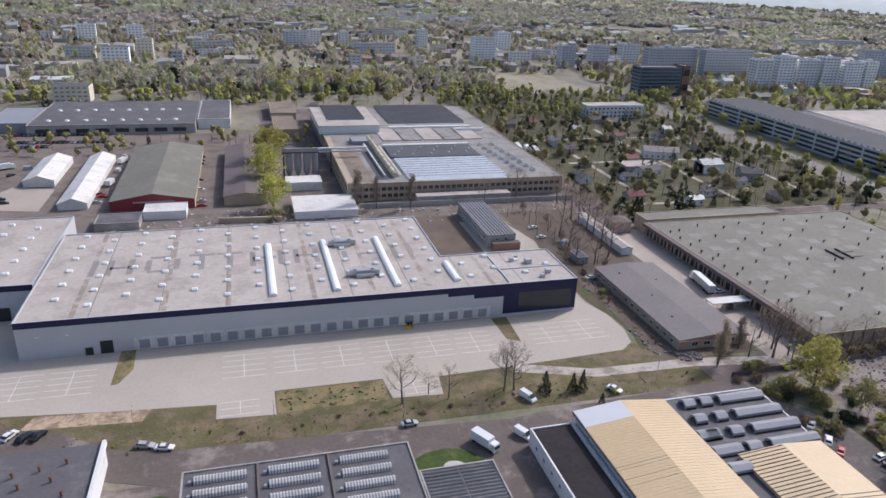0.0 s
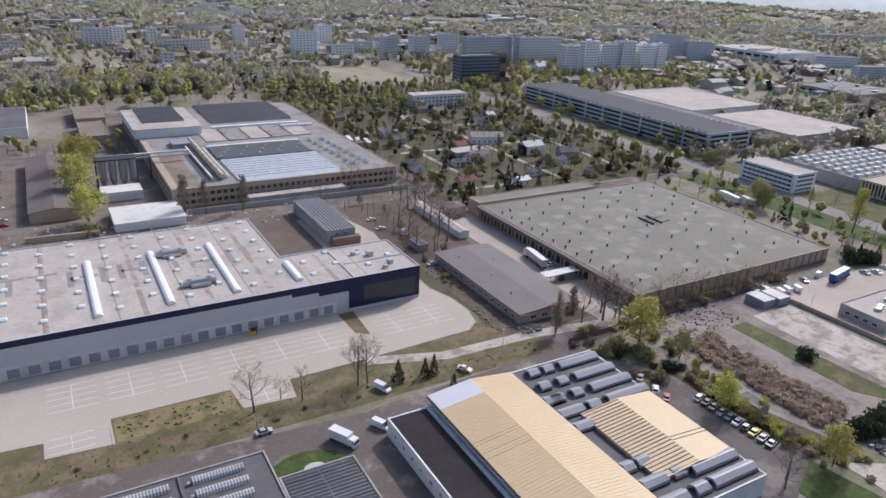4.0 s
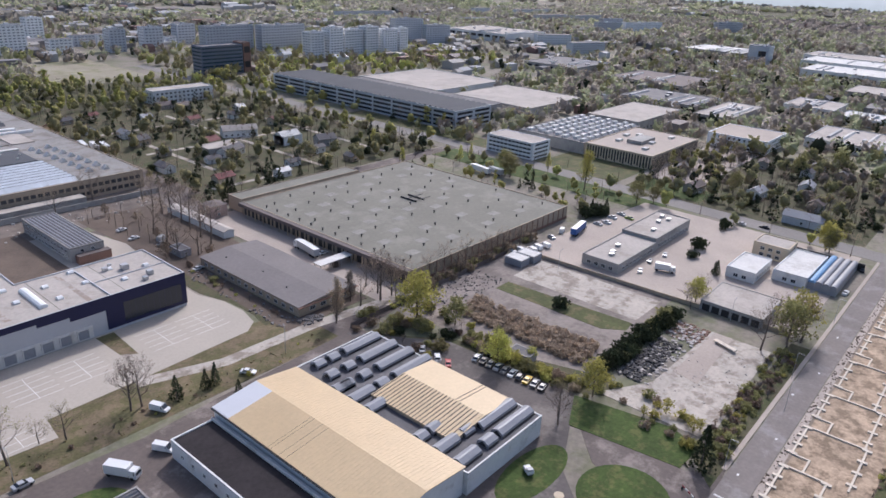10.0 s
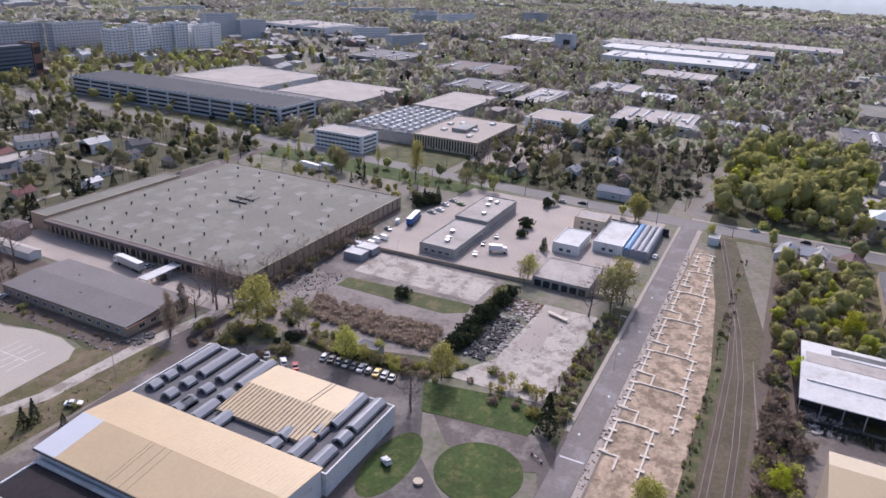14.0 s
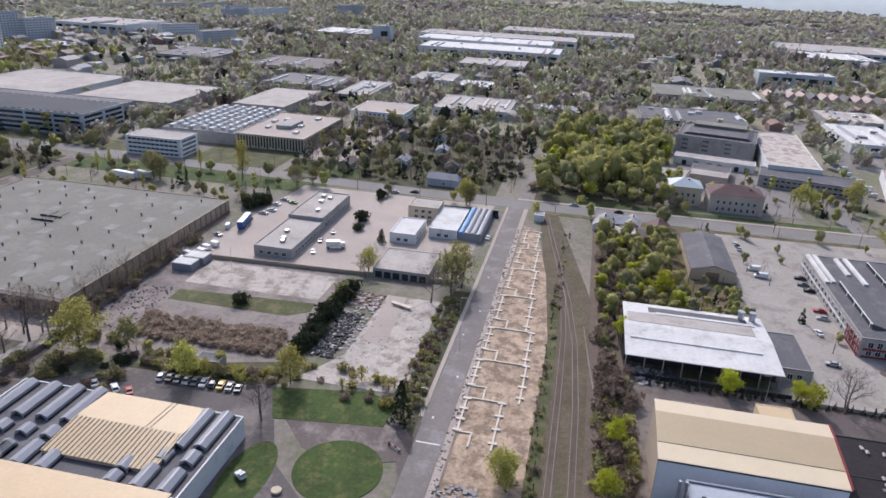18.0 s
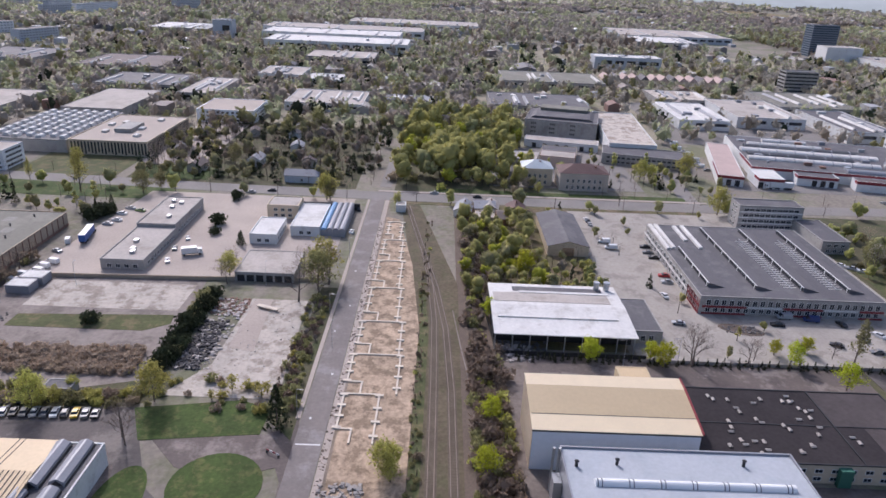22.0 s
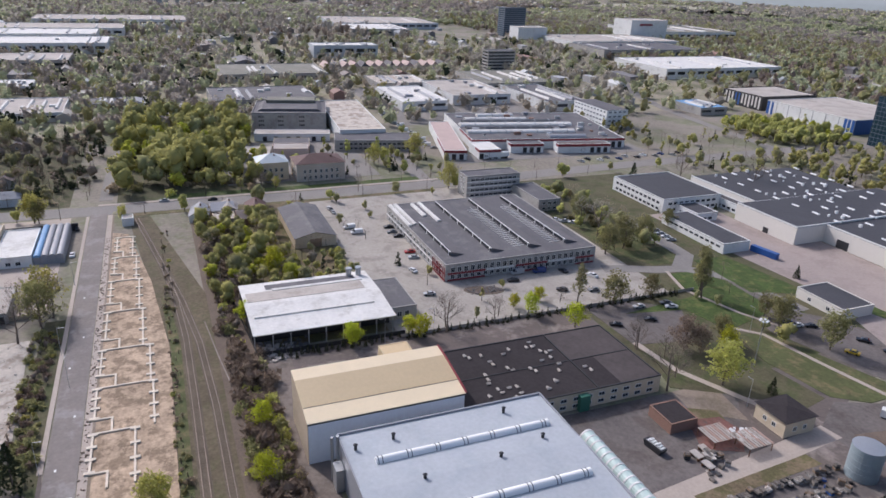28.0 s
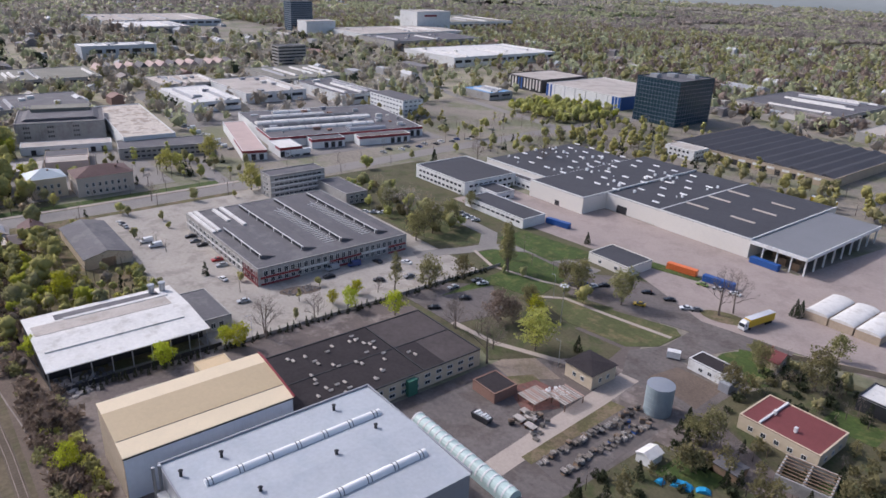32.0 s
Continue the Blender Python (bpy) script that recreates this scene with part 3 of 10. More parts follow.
# building plots and the railway
flat("plots", [(112, 4.5), (200, 4.0), (252, 8.5), (303, 16.5), (306, 23.2), (112, 23.2)], 0.12, M["sand"], "sandy building plots dug for a terrace")
band("railway_bed", [(60, -1.2), (165, -1.2), (205, -0.8), (235, 1.0), (262, 4.0), (322, 13.5)], 2.9, 0.11, M["ballast"], "brown ballast of an old railway")
band("railway_bed", [(60, -7.2), (165, -6.2), (200, -4.6), (232, -1.0), (262, 3.5)], 2.7, 0.10, M["ballast"], "brown ballast of an old siding")
flat("verge", [(60, -9), (235, -9), (325, 8), (325, 17), (240, 8), (60, 5.5)], 0.07, M["railgrass"], "rough grass and scrub beside the railway")
flat("verge", [(110, 1.4), (200, 0.9), (236, 3.4), (236, 5.6), (200, 3.8), (110, 4.2)], 0.1, M["field"], "green grass strip beside the track")
band("old_siding", [(214, -7.0), (190, -9.2), (176.6, -10.7), (157, -12.2), (138, -11.8)], 0.35, 0.13, M["dustylot"], "dusty edge of an overgrown siding")
rect("verge", 60, 330, -22, -8.5, 0.05, M["soil"], "dark scrubland beside the railway")
rect("works_road", 60, 186, -29, -22, 0.08, M["lane"], "worn dusty lane beside the halls")
# works to the south
rect("works_yard", 153, 186, -130, -22, 0.06, M["oldasphalt"], "asphalt yard behind the beige hall")
rect("works_yard", 186, 330, -170, -64, 0.055, M["paleyard"], "pale dusty yard round the factory")
flat("works_yard", [(79, -155), (79, -84), (131, -80), (131, -150), (104, -158)], 0.07, M["yardgrey"], "works yard with stacked goods")
flat("concrete_path", [(92, -92), (98, -92), (105, -155), (99, -156)], 0.1, M["paving"], "pale concrete lane through the works yard")
flat("verge", [(91.2, -104), (94.6, -104), (97.2, -141), (93, -142)], 0.12, M["grass"], "grass strip between lane and stacks")
flat("verge", [(124.5, -123), (119.5, -133), (110.5, -131), (112.5, -120.5)], 0.11, M["grass"], "square of rough grass beside the brick hut")
flat("pallet_yard", [(80, -104), (91, -105), (92.5, -142), (81, -150)], 0.1, M["asphalt"], "grey asphalt strip under the pallet stacks")
flat("verge", [(131, -127), (131, -141), (113, -138), (121, -126)], 0.1, M["dirt"], "bare brown ground with debris")
flat("verge", [(81, -157), (99, -160), (97, -172), (82, -173)], 0.11, M["soil"], "dark bare ground with scrap by the gatehouse")
rect("verge", 131, 330, -250, -130, 0.04, M["weeds"], "grass and scrub between the works")
flat("road", [(30, -140), (112, -134), (130, -150), (134, -190), (150, -212), (128, -222), (110, -170), (60, -152)], 0.09, M["oldasphalt"], "worn works road by the gatehouse")
flat("road", [(79, -154), (104, -154), (112, -168), (107, -180), (108, -195), (130, -189), (150, -183), (172, -190), (150, -212), (110, -222), (84, -228), (79, -204), (92, -198), (99, -176), (79, -172)], 0.095, M["yardgrey"], "grey asphalt turning area before the gate")
flat("car_park", [(128, -192), (160, -198), (196, -206), (205, -190), (190, -182), (172, -195), (150, -190), (135, -189)], 0.1, M["yardgrey"], "small asphalt car park")
flat("car_park", [(186, -132), (184, -151), (173, -165), (153, -153), (157, -133)], 0.11, M["yardgrey"], "grey parking area behind the workshop")
flat("lawn", [(176, -143), (181, -184), (161, -194), (155, -170), (172, -166)], 0.12, M["lawn"], "green lawn with trees beside the parking area")
flat("lawn", oval(107, -214, 8, 4.5, 20, 20), 0.14, M["grass"], "grass island with two bare trees")
flat("lawn", [(92, -198), (82, -204), (75, -185), (78, -180), (88, -190)], 0.13, M["lawn"], "triangular green lawn by the gatehouse")
flat("lawn", [(152, -170), (149, -181), (130, -187), (112, -193), (108, -190), (108, -178), (114, -169), (136, -166)], 0.13, M["field"], "rough green field crossed by a path")
band("path", [(156, -172), (149, -179), (130, -182), (109, -186)], 1.6, 0.17, M["paving"], "narrow pale path across the field")
flat("verge", [(152, -134), (156, -170), (136, -164), (114, -167), (112, -158), (124, -143), (133, -128)], 0.118, M["weeds"], "dark weedy ground under trees")
band("path", [(158, -134), (140, -136), (118, -146)], 2.2, 0.16, M["paving"], "pale path under the trees")
flat("lorry_yard", [(60, -215), (110, -205), (165, -226), (262, -218), (262, -256), (209, -256), (209, -273), (110, -273), (100, -360), (0, -360), (20, -260)], 0.11, M["paved"], "wide brownish paved lorry yard")
flat("lawn", [(168, -222), (208, -216), (208, -200), (176, -200)], 0.14, M["lawn"], "fenced green lawn")
band("road", [(212, -158), (209, -168), (204.5, -179), (202.5, -190), (190, -202), (176, -204.5), (158, -207)], 6.5, 0.135, M["street"], "pale asphalt road past the lawns")
band("road", [(203.5, -190), (214, -200.5), (226, -201), (262, -203)], 7.5, 0.125, M["street"], "pale asphalt lane with a row of parked cars")
flat("lawn", [(199.5, -181.5), (186.5, -178), (165, -184.5), (164, -197.5), (188, -198.5), (199, -190)], 0.13, M["lawn"], "green lawn between road and path")
band("path", [(202, -181.5), (186, -176.6), (164, -183), (150, -190)], 1.4, 0.17, M["paving"], "narrow pale path beside the lawn")
flat("verge", [(240, -172), (224, -174), (209, -180), (208, -192), (216, -197), (262, -199), (262, -172)], 0.1, M["field"], "rough grass triangle between the roads")
flat("verge", [(118.5, -122), (117, -131.5), (110.5, -133), (103, -127), (107.5, -117.5)], 0.125, M["redsoil"], "red-brown brick dust under the racks")
flat("lawn", [(147, -229.5), (171, -226), (172, -231), (148, -236), (130, -238), (130, -233.5)], 0.135, M["lawn"], "green strip of lawn behind the gate building")
flat("garden_ground", [(5, -215), (78, -205), (76, -180), (79.5, -172), (79, -98), (40, -60), (5, -90)], 0.05, M["weeds"], "dark overgrown gardens with beds and sheds")
for gx, gy, gw, gd in ((60, -140, 12, 14), (44, -190, 14, 10), (56, -118, 10, 9), (40, -160, 6, 20)):
    rect("lawn", gx, gx + gw, gy, gy + gd, 0.09, M["lawn"], "small green garden lawn")


def far_haze():
    """An added glowing ring for the plain hazy distance all round, its glow painted brighter towards the sun."""
    far = 3300
    m = bpy.data.materials.new("haze_glow")
    m.use_nodes = True
    nt = m.node_tree
    n, link = nt.nodes, nt.links.new
    n.remove(n["Principled BSDF"])
    geo, dot, mr = n.new("ShaderNodeNewGeometry"), n.new("ShaderNodeVectorMath"), n.new("ShaderNodeMapRange")
    dot.operation = "DOT_PRODUCT"
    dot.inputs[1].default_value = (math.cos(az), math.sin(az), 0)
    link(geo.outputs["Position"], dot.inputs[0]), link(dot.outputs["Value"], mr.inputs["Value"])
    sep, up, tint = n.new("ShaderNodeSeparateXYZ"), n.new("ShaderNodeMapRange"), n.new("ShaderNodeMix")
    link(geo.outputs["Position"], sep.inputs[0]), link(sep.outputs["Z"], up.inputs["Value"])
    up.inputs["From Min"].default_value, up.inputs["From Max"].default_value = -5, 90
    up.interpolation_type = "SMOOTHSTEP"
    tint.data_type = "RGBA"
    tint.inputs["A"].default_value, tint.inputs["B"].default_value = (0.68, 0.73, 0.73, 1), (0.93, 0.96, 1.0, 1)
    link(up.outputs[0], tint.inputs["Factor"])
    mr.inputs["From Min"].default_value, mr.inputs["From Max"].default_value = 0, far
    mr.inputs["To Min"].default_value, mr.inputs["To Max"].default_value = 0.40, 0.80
    belts, mix = n.new("ShaderNodeTexNoise"), n.new("ShaderNodeMapRange")
    squash = n.new("ShaderNodeVectorMath")
    squash.operation = "MULTIPLY"
    squash.inputs[1].default_value = (0.02, 0.02, 0.06)
    link(geo.outputs["Position"], squash.inputs[0]), link(squash.outputs[0], belts.inputs["Vector"])
    belts.inputs["Scale"].default_value, belts.inputs["Detail"].default_value = 1.0, 6.0
    mix.inputs["From Min"].default_value, mix.inputs["From Max"].default_value = 0.35, 0.65
    mix.inputs["To Min"].default_value, mix.inputs["To Max"].default_value = 0.95, 1.03
    link(belts.outputs["Fac"], mix.inputs["Value"])
    mul = n.new("ShaderNodeMath")
    mul.operation = "MULTIPLY"
    link(mr.outputs[0], mul.inputs[0]), link(mix.outputs[0], mul.inputs[1])
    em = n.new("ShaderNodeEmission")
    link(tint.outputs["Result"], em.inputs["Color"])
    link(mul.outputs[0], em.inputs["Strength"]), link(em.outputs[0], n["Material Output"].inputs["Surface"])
    bm = bmesh.new()
    k = 180
    ring = []
    for i in range(k):
        a = 6.2832 * i / k
        h = 26 + 10 * noise.noise(Vector((math.cos(a) * 9, math.sin(a) * 9, 3)))
        ring.append((bm.verts.new((far * math.cos(a), far * math.sin(a), -1)), bm.verts.new(((far + 30) * math.cos(a), (far + 30) * math.sin(a), h + 160))))
    for i in range(k):
        (p, q), (r, s) = ring[i], ring[(i + 1) % k]
        bm.faces.new((p, r, s, q))
    tagged(new("backdrop", mesh_of("backdrop", bm, m)), "glowing backdrop of pale hazy distance at the horizon", "distance", "", "structure")


far_haze()

# ---- the main hall ----
def main_hall():
    x0, x1, y0 = -66.5, 106.5, 198.0
    h = 11.6
    root = thing("logistics_hall", x0, y0, 0, "long pale grey logistics hall with navy band and dock doors", "warehouse")
    L = x1 - x0
    t = 0.3
    wing = 131.5  # where the deep part ends
    for a in ((0, L, 0, t), (0, wing, 70 - t, 70), (0, t, t, 70 - t), (wing - t, wing, 27, 70 - t), (wing, L, 27 - t, 27), (L - t, L, t, 27 - t)):
        bm = bmesh.new()
        box(bm, *a, 0, h)
        part("wall", bm, M["panel"], root)
    bm = bmesh.new()
    box(bm, 0, wing, 0, 70, h + 0.004, h + 0.2)
    box(bm, wing, L, 0, 27, h + 0.004, h + 0.2)
    part("roof", bm, M["membrane"], root)
    bm = bmesh.new()
    for a in ((-0.1, L + 0.1, -0.1, 0.3), (-0.1, 0.3, 0.3, 70), (0.3, wing, 69.7, 70.1), (wing - 0.2, wing + 0.2, 27, 70), (wing, L, 26.8, 27.2), (L - 0.3, L + 0.1, 0.3, 27)):
        box(bm, *a, h + 0.2, h + 0.55)
    part("coping", bm, M["panel"], root)
    # navy band stepping down to the office end
    for a, b, low in ((0, 127, 1.5), (127, 136, 2.6), (136, 146.5, 4.0), (146.5, L, 10.6)):
        bm = bmesh.new()
        box(bm, a, b, -0.12, -0.004, h - low, h + 0.5)
        part("navy_band", bm, M["navy"], root, "navy blue cladding band")
    bm = bmesh.new()
    box(bm, L + 0.004, L + 0.12, -0.12, 27, 1.0, h + 0.5)
    part("navy_band", bm, M["navy"], root, "navy blue cladding band")
    bm = bmesh.new()
    for i in range(10):
        for j in range(4):
            box(bm, 152 + i * 1.95, 153.8 + i * 1.95, -0.2, -0.125, 2.2 + j * 1.6, 3.7 + j * 1.6)
    part("office_glazing", bm, M["glass"], root, "dark office glazing")
    # dock doors in a white band
    bm = bmesh.new()
    box(bm, 30.7, 142, -0.16, -0.004, 0.3, 4.4)
    part("dock_band", bm, M["whiteroof"], root, "white band round the dock doors")
    for i in range(22):
        bm = bmesh.new()
        x = 33.6 + i * 5.02
        box(bm, x - 1.5, x + 1.5, -0.24, -0.165, 0.7, 3.7)
        d = part("dock_door", bm, M["sheet"], root)
        bm = bmesh.new()
        box(bm, x - 1.85, x - 1.55, -0.6, -0.165, 0.4, 4.0), box(bm, x + 1.55, x + 1.85, -0.6, -0.165, 0.4, 4.0), box(bm, x - 1.85, x + 1.85, -0.6, -0.165, 3.75, 4.05)
        part("dock_seal", bm, M["whiteroof"], d)
    bm = bmesh.new()
    box(bm, 21.5, 25, -0.2, -0.004, 0, 4.2)
    part("gate", bm, M["dark"], root, "open dark lorry gate")
    bm = bmesh.new()
    box(bm, 17.5, 19.5, -0.5, 0, 0, 2.4)
    part("side_box", bm, M["dark"], root)
    for x in (5, 13):
        bm = bmesh.new()
        box(bm, x, x + 1, -0.3, -0.01, 7, 7.5)
        part("wall_lamp", bm, M["white"], root)
    # roof-light domes in a staggered grid
    dome = shared(("roof_dome",), lambda b: (box(b, -0.9, 0.9, -0.9, 0.9, 0, 0.45), prism(b, [(-0.8, 0.45), (-0.4, 0.8), (0.4, 0.8), (0.8, 0.45)], -0.8, 0.8)), M["dome"])
    for i in range(17):
        for j in range(6):
            dx, dy = 8 + i * 9.95, (8.5 if i % 2 else 14) + j * 10.6
            if (dx > wing and dy > 25) or dy > 67 or (dx > 148 and dy > 20):
                continue
            if abs((dx - 71.5) % 20) < 3 and 70 < dx < 120 and dy < 49:
                dx += 4.5
            d = part("roof_dome", dome, None, root)
            d.location = (dx, dy, h + 0.2)
    for x, a, b in ((71.5, 5, 48), (91.5, 5, 48.5), (111.3, 5, 48.5), (131.7, 5.5, 21)):
        bm = bmesh.new()
        prism(bm, [(x - 1.2, h + 0.2), (x - 1.1, h + 0.9), (x - 0.5, h + 1.3), (x + 0.5, h + 1.3), (x + 1.1, h + 0.9), (x + 1.2, h + 0.2)], a, b, "y")
        part("roof_light_strip", bm, M["dome"], root, "long white roof-light strip")
    for x, y in ((93, 43), (97, 15)):
        bm = bmesh.new()
        box(bm, x, x + 10, y, y + 2.2, h + 0.6, h + 2.3)
        box(bm, x + 2, x + 8, y - 1.5, y, h + 0.4, h + 1.4)
        for k in range(6):
            box(bm, x + k * 1.9, x + k * 1.9 + 0.2, y - 0.2, y + 2.4, h + 0.2, h + 0.6)
        cyl(bm, x + 2, y + 1.1, h + 2.3, h + 2.7, 0.7), cyl(bm, x + 8, y + 1.1, h + 2.3, h + 2.7, 0.7)
        part("air_handler", bm, M["steel"], root, "galvanised roof air handler with ducts")
    for x, y, s in ((155, 18, 1.5), (160, 15, 2.2), (164, 6, 1.8), (161, 3, 1.4), (158, 21, 1.0)):
        bm = bmesh.new()
        box(bm, x, x + s, y, y + s, h + 0.2, h + 0.4 + s * 0.7)
        part("roof_unit", bm, M["steel"], root)
    bm = bmesh.new()
    box(bm, 148.5, 148.9, 0.3, 27, h + 0.2, h + 0.6)
    box(bm, 148.9, L, 12, 12.3, h + 0.2, h + 0.5)
    part("roof_kerb", bm, M["panel"], root)
    # the grey roof mark, kept to plain bars
    bars = [(14, 30, 1.3, 13), (19, 30, 1.2, 13), (25.5, 30, 1.2, 13), (20, 35, 6, 1.2), (31, 32, 1.2, 9), (40, 32, 1.2, 9), (32, 30, 8, 1.2), (32, 42, 8, 1.2), (48, 30, 1.2, 12), (44.5, 42, 8.5, 1.2), (57.5, 30, 1.2, 12), (54, 42, 8.5, 1.2),
            (65, 30, 1.2, 13), (74.5, 30, 1.2, 13), (66, 36, 8, 1.1), (80, 30, 1.2, 13), (87, 30, 1.2, 13), (81, 36, 6, 1.1), (97, 29, 1.2, 9), (103, 34, 8, 1.1), (115, 29, 1.2, 13), (121, 33, 1.2, 9)]
    for x, y, w, d in bars:
        bm = bmesh.new()
        w, d = max(w, 1.9), max(d, 1.8)
        box(bm, x, x + w, y, y + d, h + 0.2, h + 0.212)
        part("roof_mark", bm, M["mark"], root, "faded grey painted bar")
    # brown dirt along the drainage valleys
    for x in (14.5, 39.5, 58, 84, 103, 121.5, 143):
        bm = bmesh.new()
        box(bm, x - 0.8, x + 0.8, 0.6, 69 if x < wing - 2 else 26, h + 0.2, h + 0.206)
        part("dirt_band", bm, M["roofdirt"], root, "brown dirt washed along the roof")
    # membrane seams
    for i in range(1, 9):
        bm = bmesh.new()
        box(bm, i * 19.2 - 0.12, i * 19.2 + 0.12, 0.3, 69.7 if i * 19.2 < wing else 26.7, h + 0.2, h + 0.225)
        part("roof_seam", bm, M["greyroof"], root)


M["roofdirt"] = mat("roof_dirt", (0.43, 0.385, 0.34), 0.85, var=0.2, fine=0.5, broad=0.12, bump=0.0, stain=(0.31, 0.25, 0.205), amount=0.75)
M["mark"] = mat("faded_roof_paint", (0.275, 0.25, 0.23), 0.7, var=0.2, fine=0.8, broad=0.2)
main_hall()


def annex():
    r = house("logistics_hall", -175, -67.5, 224.5, 289, 11.6, M["panel"], M["membrane"], "pale grey hall wing with navy band beside the main hall", "warehouse", 0.4)
    bm = bmesh.new()
    box(bm, 0, 107.5, -0.12, -0.004, 10.1, 12.1)
    part("navy_band", bm, M["navy"], r)
    for x in (72, 84, 96):
        bm = bmesh.new()
        box(bm, x, x + 4, -0.3, -0.004, 0.3, 4.6)
        part("dock_door", bm, M["dark"], r)
    dome = CACHE[("roof_dome",)]
    for i in range(10):
        for j in range(5):
            d = part("roof_dome", dome, None, r)
            d.location = (8 + i * 9.95, (10 if i % 2 else 15) + j * 10.6, 11.76)


annex()


def bay_lines(x, y, n=5, w=7.5):
    """A white comb of parking lines."""
    bm = bmesh.new()
    box(bm, x - 0.08, x + 0.08, y, y + (n - 1) * 3.0, 0.12, 0.126)
    for i in range(n):
        box(bm, x - w, x + w, y + i * 3.0 - 0.08, y + i * 3.0 + 0.08, 0.12, 0.127)
    tagged(new("parking_lines", mesh_of("parking_lines", bm, M["paint"])), "white painted lorry parking bays", "markings", "lorry bays", "structure")


for x in (-64, -50.5, -4.8, 9.6, 23.4, 38, 51.7, 65.3):
    bay_lines(x, 177, 5, 6)
for x in (90, 103.5):
    bay_lines(x, 178, 5, 6)
bay_lines(-6, 159, 3, 5), bay_lines(41, 159, 3, 5)


# ---- warehouses beside it ----
M["housepink"] = mat("pink_house_render", (0.42, 0.31, 0.27), 0.85, var=0.15, fine=1.0, broad=0.1)
M["monitor"] = mat("monitor_felt", (0.15, 0.14, 0.142), 0.85, var=0.15, fine=0.9, broad=0.08)
M["shedroof"] = mat("grey_brown_felt", (0.195, 0.175, 0.168), 0.85, var=0.18, fine=0.9, broad=0.06)


def brown_shed():
    r = house("storage_shed", 127, 152, 165, 223, 3.6, M["tan"], M["shedroof"], "long low brick shed with grey-brown felt roof", "shed", kind="gable_y", rise=0.9)
    window_rows(r, "w", 25, 58, 1, 1.2, 0, 1.6, 1.2, 4.2)
    window_rows(r, "s", 25, 58, 1, 1.2, 0, 2.2, 1.3, 4.5)
    for x, y in ((6, 14), (14, 12), (8, 30), (17, 42), (6, 50)):
        bm = bmesh.new()
        cyl(bm, x, y, 3.76, 4.6, 0.3)
        part("roof_vent", bm, M["dark"], r)
    bm = bmesh.new()
    box(bm, -0.6, 25.6, -0.9, 0, 3.3, 3.55)
    part("eave", bm, M["brick"], r)


brown_shed()
r = house("storage_shed", 148.6, 153.4, 240.5, 285, 3.0, M["white"], M["membrane"], "long narrow shed with pale sheet roof beside bare trees", "shed", kind="gable_y", rise=0.7)
r = house("dwelling", 157.5, 166, 264.5, 273, 5.4, M["housepink"], M["brownroof"], "small two-storey pink house with brown roof", "house", kind="hip", rise=1.0)
window_rows(r, "s", 8.5, 8.5, 2, 0.9, 2.6, 1.0, 1.1, 2.8), window_rows(r, "w", 8.5, 8.5, 2, 0.9, 2.6, 1.0, 1.1, 3.2)
r = house("site_cabin", 125.5, 130, 234.5, 242.5, 2.8, M["sheet"], M["felt"], "grey site cabin on dark soil", "cabin", 0.1)
window_rows(r, "w", 4.5, 8, 1, 1.0, 0, 1.2, 0.9, 3.0), window_rows(r, "s", 4.5, 8, 1, 1.0, 0, 1.0, 0.9, 2.4)


